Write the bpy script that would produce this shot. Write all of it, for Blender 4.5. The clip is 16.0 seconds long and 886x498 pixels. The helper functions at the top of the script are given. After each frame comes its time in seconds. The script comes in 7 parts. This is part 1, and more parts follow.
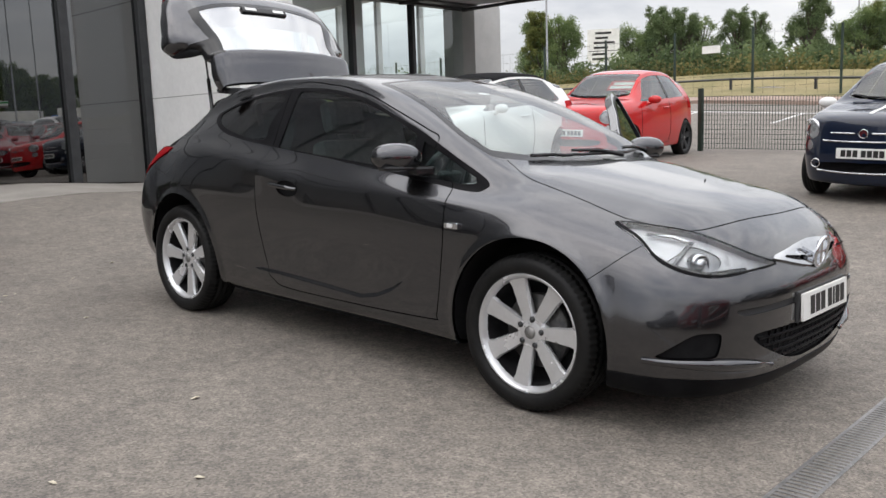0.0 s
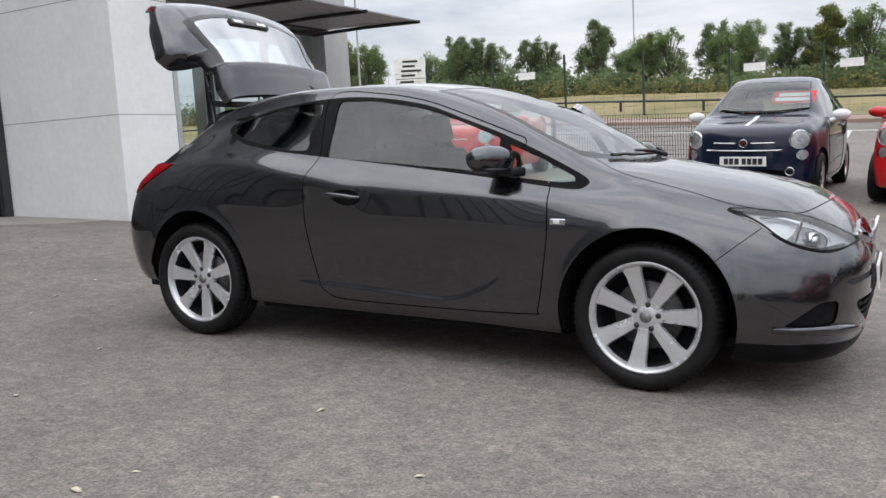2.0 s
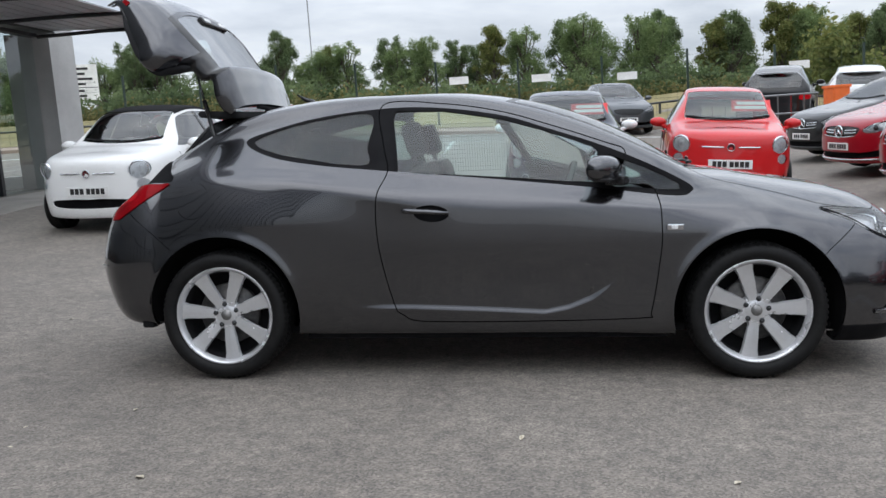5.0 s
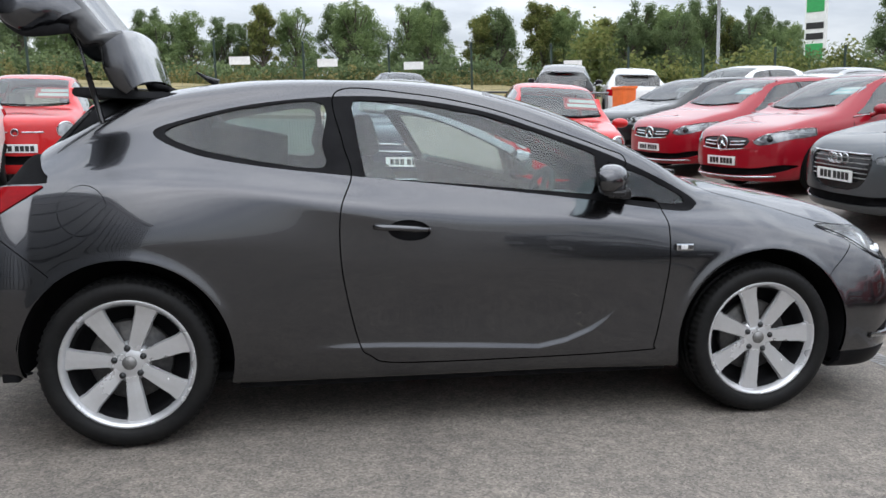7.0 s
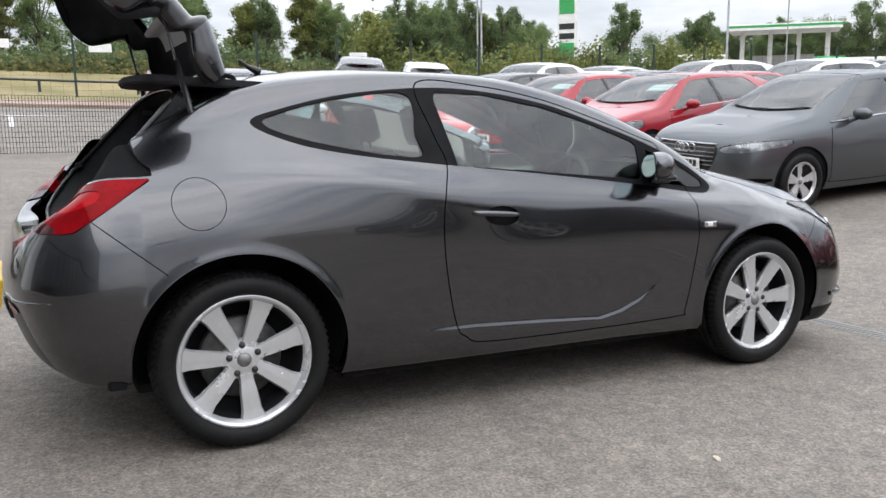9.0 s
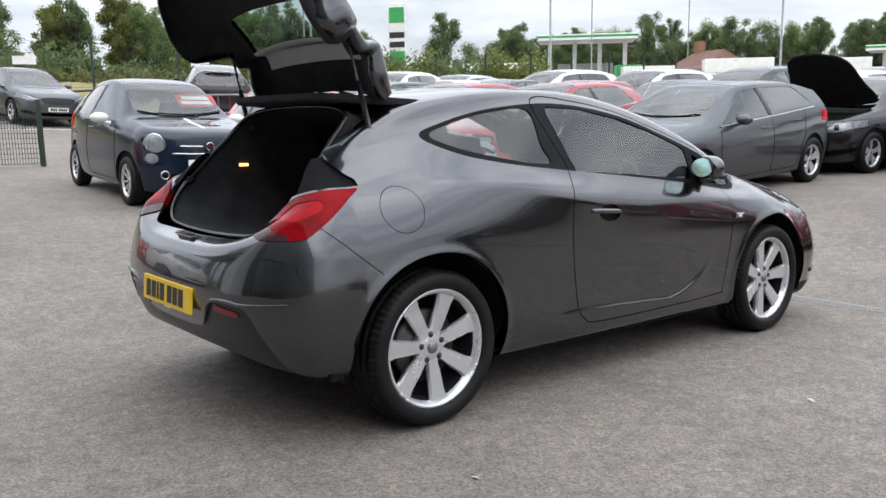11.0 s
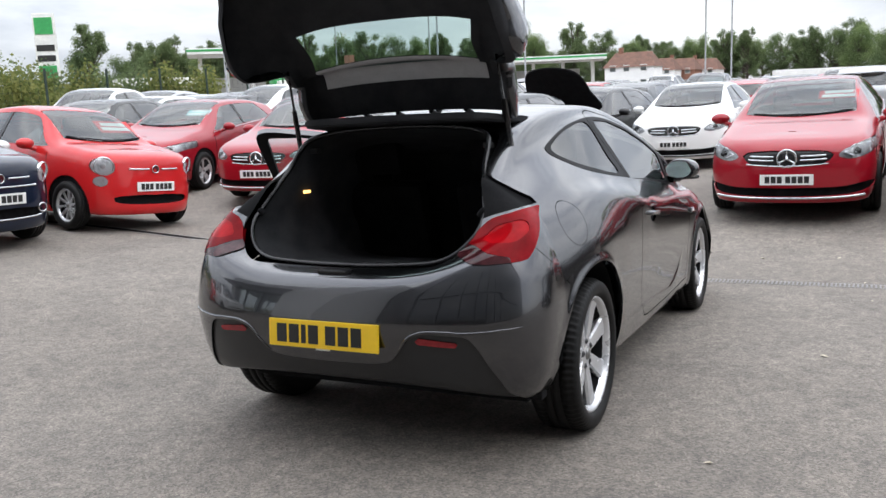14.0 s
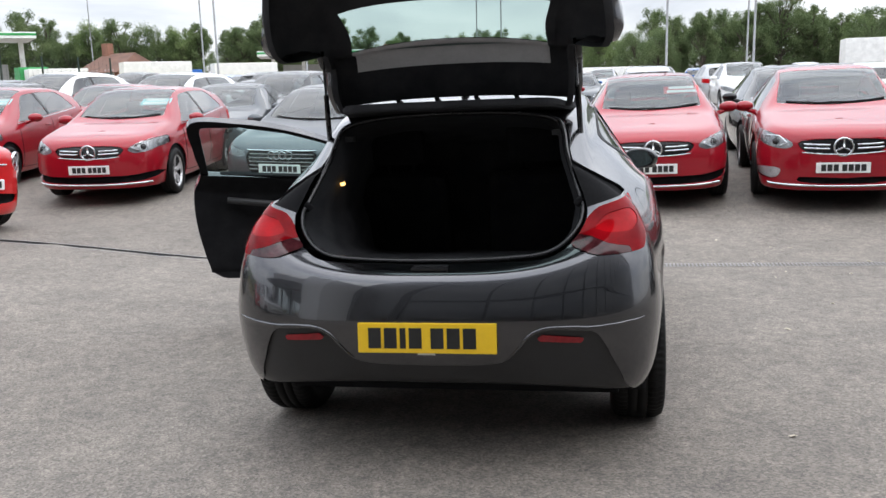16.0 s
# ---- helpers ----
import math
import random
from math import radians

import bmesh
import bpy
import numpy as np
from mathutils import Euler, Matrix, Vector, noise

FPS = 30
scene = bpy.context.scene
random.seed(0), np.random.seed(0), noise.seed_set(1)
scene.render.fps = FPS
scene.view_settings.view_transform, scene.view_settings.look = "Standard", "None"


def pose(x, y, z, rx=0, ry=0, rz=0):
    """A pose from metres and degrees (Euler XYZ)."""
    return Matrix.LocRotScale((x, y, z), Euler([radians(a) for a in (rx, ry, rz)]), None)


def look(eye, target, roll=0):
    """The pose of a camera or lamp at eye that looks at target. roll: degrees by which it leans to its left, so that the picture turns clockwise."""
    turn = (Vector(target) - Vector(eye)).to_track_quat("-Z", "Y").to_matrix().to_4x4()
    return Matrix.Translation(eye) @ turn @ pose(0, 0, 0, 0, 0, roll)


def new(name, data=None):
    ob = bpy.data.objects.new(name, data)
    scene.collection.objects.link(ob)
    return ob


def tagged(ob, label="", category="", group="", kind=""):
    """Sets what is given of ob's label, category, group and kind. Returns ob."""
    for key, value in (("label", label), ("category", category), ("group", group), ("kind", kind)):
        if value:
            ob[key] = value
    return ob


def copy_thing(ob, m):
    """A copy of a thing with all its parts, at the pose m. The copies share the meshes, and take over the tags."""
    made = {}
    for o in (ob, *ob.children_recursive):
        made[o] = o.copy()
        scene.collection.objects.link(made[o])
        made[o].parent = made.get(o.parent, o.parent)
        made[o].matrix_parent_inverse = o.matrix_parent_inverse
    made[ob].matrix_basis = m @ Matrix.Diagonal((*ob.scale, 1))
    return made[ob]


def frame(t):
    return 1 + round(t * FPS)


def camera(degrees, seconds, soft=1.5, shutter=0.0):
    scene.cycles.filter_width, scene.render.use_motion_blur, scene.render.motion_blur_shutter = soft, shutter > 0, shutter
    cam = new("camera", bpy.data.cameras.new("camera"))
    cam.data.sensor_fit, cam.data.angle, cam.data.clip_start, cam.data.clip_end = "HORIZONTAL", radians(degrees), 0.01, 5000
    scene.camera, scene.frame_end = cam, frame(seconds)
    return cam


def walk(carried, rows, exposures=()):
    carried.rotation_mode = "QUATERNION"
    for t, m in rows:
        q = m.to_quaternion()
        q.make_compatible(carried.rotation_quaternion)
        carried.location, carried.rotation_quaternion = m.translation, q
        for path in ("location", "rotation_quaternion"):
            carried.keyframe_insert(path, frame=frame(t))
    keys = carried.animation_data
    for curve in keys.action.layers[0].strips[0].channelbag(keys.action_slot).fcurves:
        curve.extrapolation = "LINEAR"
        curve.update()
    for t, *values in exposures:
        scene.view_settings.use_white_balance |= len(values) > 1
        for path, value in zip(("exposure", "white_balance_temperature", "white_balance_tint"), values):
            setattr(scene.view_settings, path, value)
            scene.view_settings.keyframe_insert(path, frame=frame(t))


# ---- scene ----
cam = camera(55.2, 16.0)
PATH = [
    (0, (3.482, -3.642, 1.183), (2.136, -2.191, 0.894), -2.0),
    (0.5, (3.255, -3.935, 1.166), (2.009, -2.397, 0.882), -2.5),
    (1, (2.954, -4.104, 1.162), (1.792, -2.499, 0.893), -3.1),
    (1.5, (2.689, -4.328, 1.124), (1.617, -2.658, 0.875), -3.0),
    (2, (2.399, -4.56, 1.125), (1.437, -2.824, 0.881), -3.2),
    (2.5, (2.028, -4.703, 1.167), (1.177, -2.909, 0.928), -3.5),
    (3, (1.683, -4.883, 1.166), (0.942, -3.041, 0.935), -3.6),
    (3.2, (1.604, -4.954, 1.183), (0.884, -3.101, 0.962), -3.5),
    (5.3, (0.08, -5.052, 1.303), (-0.042, -3.075, 1.027), -4.4),
    (5.5, (-0.047, -4.958, 1.334), (-0.11, -2.979, 1.053), -4.7),
    (6, (-0.293, -4.712, 1.341), (-0.21, -2.735, 1.053), -4.3),
    (6.5, (-0.501, -4.509, 1.348), (-0.272, -2.545, 1.044), -2.9),
    (7, (-0.673, -4.219, 1.357), (-0.327, -2.277, 1.029), -1.6),
    (7.5, (-0.946, -4.063, 1.357), (-0.461, -2.155, 1.006), -0.5),
    (8, (-1.357, -4.051, 1.38), (-0.721, -2.189, 1.023), -0.9),
    (8.2, (-1.499, -4.02, 1.367), (-0.798, -2.183, 1.005), -1.0),
    (10.3, (-2.994, -3.796, 1.437), (-1.873, -2.175, 1.097), -0.8),
    (10.5, (-3.143, -3.725, 1.432), (-1.977, -2.137, 1.088), -0.9),
    (11, (-3.524, -3.564, 1.458), (-2.268, -2.048, 1.105), -1.1),
    (11.5, (-3.827, -3.294, 1.452), (-2.487, -1.854, 1.09), -1.4),
    (12, (-4.061, -3.016, 1.48), (-2.625, -1.671, 1.123), -1.6),
    (12.5, (-4.359, -2.749, 1.518), (-2.819, -1.521, 1.17), -1.9),
    (13, (-4.535, -2.484, 1.511), (-2.906, -1.378, 1.159), -1.6),
    (13.5, (-4.652, -2.218, 1.544), (-2.957, -1.219, 1.184), -1.8),
    (14, (-4.853, -1.901, 1.543), (-3.092, -1.02, 1.195), -2.4),
    (14.5, (-4.948, -1.573, 1.527), (-3.126, -0.825, 1.183), -2.6),
    (15, (-4.935, -1.237, 1.542), (-3.068, -0.615, 1.187), -2.3),
    (15.5, (-5.029, -0.904, 1.535), (-3.127, -0.411, 1.162), -2.0),
    (16, (-5.073, -0.613, 1.543), (-3.143, -0.25, 1.165), -1.6),
]
walk(cam, [(t, look(eye, target, roll)) for t, eye, target, roll in PATH],
     exposures=[(0.0, -0.02, 6850, 11), (3.0, -0.15, 6420, 10), (5.5, -0.18, 6300, 9), (7.0, 0.1, 6380, 9), (8.0, 0.3, 6620, 10), (10.5, 0.25, 6500, 10), (16.0, 0.32, 6520, 10)])

# ---- world, sun ----
world = bpy.data.worlds.new("overcast_sky")
scene.world = world
world.use_nodes = True
wn, wl = world.node_tree.nodes, world.node_tree.links
wn.clear()
w_out = wn.new("ShaderNodeOutputWorld")
w_bg = wn.new("ShaderNodeBackground")
w_sky = wn.new("ShaderNodeTexSky")
w_sky.sky_type = "NISHITA"
w_sky.sun_disc = False
w_sky.sun_elevation, w_sky.sun_rotation = radians(48), radians(200)
w_coord = wn.new("ShaderNodeTexCoord")
w_map = wn.new("ShaderNodeMapping")
w_map.inputs["Scale"].default_value = (1.0, 1.0, 3.6)
w_noise = wn.new("ShaderNodeTexNoise")
w_noise.inputs["Scale"].default_value, w_noise.inputs["Detail"].default_value = 2.6, 7.0
w_noise.inputs["Roughness"].default_value, w_noise.inputs["Distortion"].default_value = 0.55, 0.35
w_ramp = wn.new("ShaderNodeValToRGB")
w_ramp.color_ramp.elements[0].position, w_ramp.color_ramp.elements[0].color = 0.36, (4.6, 4.9, 5.5, 1)
w_ramp.color_ramp.elements[1].position, w_ramp.color_ramp.elements[1].color = 0.66, (8.6, 8.8, 9.1, 1)
w_mix = wn.new("ShaderNodeMix")
w_mix.data_type = "RGBA"
w_mix.inputs["Factor"].default_value = 0.9
wl.new(w_coord.outputs["Generated"], w_map.inputs["Vector"])
wl.new(w_map.outputs["Vector"], w_noise.inputs["Vector"])
wl.new(w_noise.outputs["Fac"], w_ramp.inputs["Fac"])
wl.new(w_sky.outputs["Color"], w_mix.inputs[6])
wl.new(w_ramp.outputs["Color"], w_mix.inputs[7])
# an overcast sky is about three times as bright overhead as at the horizon
w_sep = wn.new("ShaderNodeSeparateXYZ")
wl.new(w_coord.outputs["Generated"], w_sep.inputs["Vector"])
w_up = wn.new("ShaderNodeMapRange")
w_up.inputs["From Min"].default_value, w_up.inputs["From Max"].default_value = 0.02, 0.85
w_up.inputs["To Min"].default_value, w_up.inputs["To Max"].default_value = 0.93, 2.9
wl.new(w_sep.outputs["Z"], w_up.inputs["Value"])
w_scale = wn.new("ShaderNodeVectorMath")
w_scale.operation = "SCALE"
wl.new(w_mix.outputs[2], w_scale.inputs[0])
wl.new(w_up.outputs["Result"], w_scale.inputs["Scale"])
wl.new(w_scale.outputs["Vector"], w_bg.inputs["Color"])
w_bg.inputs["Strength"].default_value = 0.119
wl.new(w_bg.outputs["Background"], w_out.inputs["Surface"])
sun_data = bpy.data.lights.new("sun", "SUN")
sun_data.energy, sun_data.angle, sun_data.color = 0.6, radians(80), (1.0, 0.97, 0.92)
sun = new("sun", sun_data)
sun.matrix_world = look((0, 0, 30), (4.0, 12.0, 0))
tagged(sun, "soft daylight through an overcast sky", "sun", kind="structure")


# ---- materials ----
def nodes_of(name):
    m = bpy.data.materials.new(name)
    m.use_nodes = True
    nt = m.node_tree
    return m, nt, nt.nodes["Principled BSDF"]


def noise_node(nt, scale, detail=4.0, rough=0.55, space="Object"):
    tc = nt.nodes.new("ShaderNodeTexCoord")
    n = nt.nodes.new("ShaderNodeTexNoise")
    n.inputs["Scale"].default_value, n.inputs["Detail"].default_value, n.inputs["Roughness"].default_value = scale, detail, rough
    nt.links.new(tc.outputs[space], n.inputs["Vector"])
    return n


def ramp_node(nt, fac, a, b, lo=0.35, hi=0.65):
    r = nt.nodes.new("ShaderNodeValToRGB")
    e = r.color_ramp.elements
    e[0].position, e[0].color, e[1].position, e[1].color = lo, (*a, 1), hi, (*b, 1)
    nt.links.new(fac, r.inputs["Fac"])
    return r


def mixed(nt, mode, fac, a, b):
    m = nt.nodes.new("ShaderNodeMix")
    m.data_type, m.blend_type = "RGBA", mode
    if isinstance(fac, float):
        m.inputs["Factor"].default_value = fac
    else:
        nt.links.new(fac, m.inputs["Factor"])
    for slot, v in ((6, a), (7, b)):
        if isinstance(v, tuple):
            m.inputs[slot].default_value = (*v, 1)
        else:
            nt.links.new(v, m.inputs[slot])
    return m.outputs[2]


def bumped(nt, bsdf, height, strength, distance):
    b = nt.nodes.new("ShaderNodeBump")
    b.inputs["Strength"].default_value, b.inputs["Distance"].default_value = strength, distance
    nt.links.new(height, b.inputs["Height"])
    nt.links.new(b.outputs["Normal"], bsdf.inputs["Normal"])


def surface(name, a, b=None, scale=8.0, rough=0.6, metal=0.0, bump=0.0, fine=60.0, rough_var=0.12, space="Object", spec=0.5, grain=0.16):
    """A plain material with two scales of variation between the colours a and b."""
    m, nt, p = nodes_of(name)
    b = b or tuple(min(1, c * 1.2 + 0.004) for c in a)
    big, small = noise_node(nt, scale, space=space), noise_node(nt, fine, 3.0, space=space)
    base = ramp_node(nt, big.outputs["Fac"], a, b)
    spot = ramp_node(nt, small.outputs["Fac"], (1 - grain,) * 3, (1 + grain * .7,) * 3)
    nt.links.new(mixed(nt, "MULTIPLY", 1.0, base.outputs["Color"], spot.outputs["Color"]), p.inputs["Base Color"])
    rr = nt.nodes.new("ShaderNodeMapRange")
    rr.inputs["To Min"].default_value, rr.inputs["To Max"].default_value = max(0.02, rough - rough_var), min(1, rough + rough_var)
    nt.links.new(big.outputs["Fac"], rr.inputs["Value"])
    nt.links.new(rr.outputs["Result"], p.inputs["Roughness"])
    p.inputs["Metallic"].default_value, p.inputs["Specular IOR Level"].default_value = metal, spec
    if bump:
        bumped(nt, p, small.outputs["Fac"], bump, 0.004)
    return m


def car_paint(name, colour, metal=0.0, rough=0.35, coat=1.0, coat_ior=1.45, edge=1.0):
    """Clear-coated car paint with fine flakes and a film of dust."""
    m, nt, p = nodes_of(name)
    flake = noise_node(nt, 900.0, 1.0)
    f = ramp_node(nt, flake.outputs["Fac"], tuple(c * 0.8 for c in colour), tuple(min(1, c * 1.25) for c in colour), 0.3, 0.7)
    dust = noise_node(nt, 2.4, 6.0, 0.62)
    nt.links.new(mixed(nt, "MIX", ramp_node(nt, dust.outputs["Fac"], (0, 0, 0), (0.014, 0.014, 0.014), 0.45, 0.75).outputs["Color"], f.outputs["Color"], (0.3, 0.29, 0.27)), p.inputs["Base Color"])
    p.inputs["Metallic"].default_value, p.inputs["Roughness"].default_value = metal, rough
    p.inputs["Specular IOR Level"].default_value, p.inputs["Specular Tint"].default_value = 0.12, (edge, edge, edge, 1)
    p.inputs["Coat Weight"].default_value, p.inputs["Coat Roughness"].default_value, p.inputs["Coat IOR"].default_value = coat, 0.02, coat_ior
    return m


def glass(name, tint=(0.8, 0.86, 0.84), ior=1.5, film=0.0, panes=1.6):
    """A thin pane: clear or tinted, with a mirror film that grows at grazing angles."""
    m = bpy.data.materials.new(name)
    m.use_nodes = True
    nt = m.node_tree
    nt.nodes.clear()
    out, tr, gl = nt.nodes.new("ShaderNodeOutputMaterial"), nt.nodes.new("ShaderNodeBsdfTransparent"), nt.nodes.new("ShaderNodeBsdfGlossy")
    fr, mx = nt.nodes.new("ShaderNodeFresnel"), nt.nodes.new("ShaderNodeMixShader")
    tr.inputs["Color"].default_value = (*tint, 1)
    gl.inputs["Roughness"].default_value = 0.01
    fr.inputs["IOR"].default_value = ior
    gain = nt.nodes.new("ShaderNodeMath")
    gain.operation, gain.use_clamp = "MULTIPLY_ADD", True
    gain.inputs[1].default_value, gain.inputs[2].default_value = panes, film
    nt.links.new(fr.outputs["Fac"], gain.inputs[0])
    nt.links.new(gain.outputs["Value"], mx.inputs["Fac"])
    nt.links.new(tr.outputs["BSDF"], mx.inputs[1])
    nt.links.new(gl.outputs["BSDF"], mx.inputs[2])
    nt.links.new(mx.outputs["Shader"], out.inputs["Surface"])
    return m


def asphalt():
    m, nt, p = nodes_of("asphalt")
    big, mid, fine = noise_node(nt, 0.35, 6.0, 0.6), noise_node(nt, 2.3, 5.0), noise_node(nt, 48.0, 4.0, 0.75)
    grit = nt.nodes.new("ShaderNodeTexVoronoi")
    grit.inputs["Scale"].default_value = 115.0
    nt.links.new(fine.inputs["Vector"].links[0].from_socket, grit.inputs["Vector"])
    base = ramp_node(nt, big.outputs["Fac"], (0.164, 0.146, 0.129), (0.222, 0.2, 0.178), 0.3, 0.7)
    stain = ramp_node(nt, mid.outputs["Fac"], (0.86, 0.86, 0.865), (1.05, 1.045, 1.035), 0.3, 0.62)
    stone = ramp_node(nt, grit.outputs["Color"], (0.62, 0.62, 0.62), (1.44, 1.425, 1.39), 0.15, 0.95)
    c = mixed(nt, "MULTIPLY", 1.0, base.outputs["Color"], stain.outputs["Color"])
    c = mixed(nt, "MULTIPLY", 0.9, c, stone.outputs["Color"])
    patch = noise_node(nt, 13.0, 4.0, 0.6)
    c = mixed(nt, "MULTIPLY", 1.0, c, ramp_node(nt, patch.outputs["Fac"], (0.80, 0.80, 0.81), (1.17, 1.165, 1.15), 0.33, 0.67).outputs["Color"])
    c = mixed(nt, "MULTIPLY", 0.6, c, ramp_node(nt, fine.outputs["Fac"], (0.68, 0.68, 0.68), (1.27, 1.27, 1.27), 0.3, 0.7).outputs["Color"])
    nt.links.new(c, p.inputs["Base Color"])
    p.inputs["Roughness"].default_value = 0.85
    add = nt.nodes.new("ShaderNodeMath")
    nt.links.new(grit.outputs["Distance"], add.inputs[0])
    nt.links.new(fine.outputs["Fac"], add.inputs[1])
    bumped(nt, p, add.outputs[0], 0.45, 0.004)
    return m


PAINT = car_paint("charcoal_metallic_paint", (0.060, 0.061, 0.067), metal=1.0, rough=0.25, coat_ior=1.6, edge=1.0)
GREY = car_paint("grey_metallic_paint", (0.085, 0.092, 0.10), metal=0.8, rough=0.42, edge=0.3)
RED = car_paint("red_paint", (0.28, 0.005, 0.014), metal=0.1)
CORAL = car_paint("bright_red_paint", (0.52, 0.014, 0.016))
WHITE = car_paint("white_paint", (0.78, 0.78, 0.77))
NAVY = car_paint("navy_paint", (0.003, 0.008, 0.024))
BLACK = car_paint("black_paint", (0.006, 0.006, 0.007))
SILVER = car_paint("silver_paint", (0.42, 0.43, 0.44), metal=0.6, rough=0.4)
BLUE = car_paint("blue_paint", (0.03, 0.1, 0.3), metal=0.3)
GLASS = glass("car_glass", (0.72, 0.91, 0.89), ior=1.5, film=0.0, panes=1.75)
SMOKEGLASS = glass("smoked_side_glass", (0.56, 0.69, 0.67), ior=1.5, film=0.0, panes=1.5)
REARGLASS = glass("rear_window_glass", (0.52, 0.64, 0.61), ior=1.5, film=0.0, panes=0.6)
DARKGLASS = glass("tinted_car_glass", (0.34, 0.39, 0.39), ior=1.5, film=0.04)
LENS = glass("lamp_lens", (0.93, 0.95, 0.96))
GLOSSBLACK = surface("gloss_black_trim", (0.008, 0.008, 0.009), rough=0.22, rough_var=0.05, spec=0.45)
BOWL = surface("pale_lamp_bowl", (0.72, 0.72, 0.73), (0.88, 0.88, 0.89), scale=18, rough=0.3, metal=0.15, grain=0.04)
# bowl material with shade put into its colour; also serves the grey bezel
DIMBOWL = surface("shaded_lamp_bowl", (0.26, 0.26, 0.27), (0.5, 0.5, 0.51), scale=12, rough=0.25, metal=0.4, grain=0.04)
SCREENGLASS = glass("windscreen_glass", (0.70, 0.81, 0.79), ior=1.5, film=0.04, panes=1.3)
RUBBER = surface("tyre_rubber", (0.006, 0.006, 0.0065), (0.011, 0.0108, 0.0105), scale=14, rough=0.6, bump=0.1, spec=0.22)
PLASTIC = surface("dark_plastic", (0.022, 0.023, 0.025), (0.034, 0.035, 0.037), scale=20, rough=0.55, bump=0.15, fine=400)
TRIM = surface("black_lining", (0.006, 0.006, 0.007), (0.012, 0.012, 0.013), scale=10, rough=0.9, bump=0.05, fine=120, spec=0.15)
BOOTCLOTH = surface("charcoal_boot_carpet", (0.024, 0.0245, 0.027), (0.038, 0.039, 0.042), scale=8, rough=0.92, bump=0.3, fine=300, spec=0.15)
PALETRIM = surface("pale_grey_trim", (0.44, 0.44, 0.45), (0.50, 0.50, 0.51), scale=10, rough=0.6, bump=0.1, fine=300)
FABRIC = surface("dark_seat_fabric", (0.02, 0.02, 0.022), (0.035, 0.035, 0.038), scale=30, rough=0.9, bump=0.3, fine=500)
ALLOY = surface("silver_alloy", (0.60, 0.605, 0.62), (0.67, 0.675, 0.69), scale=6, rough=0.27, metal=0.6, rough_var=0.04, grain=0.02)
STEEL = surface("dull_steel", (0.25, 0.25, 0.25), (0.36, 0.35, 0.34), scale=20, rough=0.5, metal=0.9)
# darker copy of the steel, with the shade behind the spokes in its colour
DARKSTEEL = surface("shaded_brake_steel", (0.07, 0.07, 0.072), (0.12, 0.115, 0.11), scale=20, rough=0.5, metal=0.6)
CHROME = surface("chrome", (0.58, 0.59, 0.61), (0.64, 0.65, 0.67), scale=6, rough=0.1, metal=1.0, rough_var=0.03, grain=0.02)
MIRRORGLASS = surface("tinted_mirror_glass", (0.58, 0.70, 0.70), (0.62, 0.74, 0.74), scale=4, rough=0.05, metal=1.0, rough_var=0.02, grain=0.01)
FRAMEBLACK = surface("satin_black_window_trim", (0.006, 0.006, 0.007), rough=0.36, spec=0.05, grain=0.04)
# valance paint, darkened in colour for the shaded ground it mirrors
SHADEDPAINT = surface("shaded_valance_paint", (0.013, 0.0135, 0.015), (0.019, 0.020, 0.022), scale=6, rough=0.34, grain=0.05)
REDLENS = surface("red_lamp_lens", (0.28, 0.004, 0.007), (0.48, 0.006, 0.011), grain=0.03, scale=7, rough=0.05, rough_var=0.02, spec=0.08)
SMOKEDRED = surface("smoked_red_lens", (0.15, 0.002, 0.004), (0.28, 0.004, 0.008), grain=0.03, scale=7, rough=0.05, rough_var=0.02, spec=0.07)
SMOKELENS = surface("smoked_clear_lens", (0.035, 0.008, 0.010), (0.075, 0.018, 0.022), scale=14, rough=0.08, rough_var=0.03, spec=0.4)
DARKRED = surface("dark_red_reflector", (0.24, 0.006, 0.012), scale=9, rough=0.2)
BADGERED = surface("dark_red_enamel", (0.10, 0.008, 0.014), rough=0.2)
YELLOW = surface("yellow_plate", (0.86, 0.55, 0.02), (0.88, 0.57, 0.025), scale=12, rough=0.35, grain=0.02)
PLATEWHITE = surface("white_plate", (0.78, 0.78, 0.76), (0.82, 0.82, 0.8), scale=12, rough=0.35, grain=0.02)
INK = surface("black_lettering", (0.012, 0.012, 0.012), rough=0.5)
ASPHALT = asphalt()
WHITEWALL = surface("white_cladding", (0.81, 0.81, 0.80), (0.86, 0.86, 0.85), scale=1.2, rough=0.55, fine=12, grain=0.03)
GREYWALL = surface("grey_render", (0.42, 0.42, 0.41), (0.5, 0.5, 0.49), scale=1.5, rough=0.7, fine=40, bump=0.1, grain=0.05)
FRAME = surface("dark_grey_aluminium", (0.035, 0.037, 0.04), (0.05, 0.052, 0.055), scale=5, rough=0.4, metal=0.3)
CANOPYMETAL = surface("pale_aluminium", (0.34, 0.355, 0.385), (0.42, 0.435, 0.465), scale=3, rough=0.45, metal=0.0, grain=0.03)
CLEARGLASS = glass("clear_showroom_glass", (0.84, 0.93, 0.92), ior=1.5, film=0.04, panes=1.5)
SHOPGLASS = glass("showroom_glass", (0.16, 0.17, 0.18), ior=1.55, film=0.11)
CONCRETE = surface("pale_paving", (0.26, 0.24, 0.215), (0.34, 0.315, 0.285), scale=1.6, rough=0.85, bump=0.25, fine=90)
PINKPAVE = surface("pinkish_paving", (0.27, 0.19, 0.155), (0.35, 0.26, 0.215), scale=1.2, rough=0.85, bump=0.2, fine=60)
LINEPAINT = surface("worn_white_road_paint", (0.45, 0.45, 0.44), (0.66, 0.66, 0.65), scale=7, rough=0.75, fine=90)
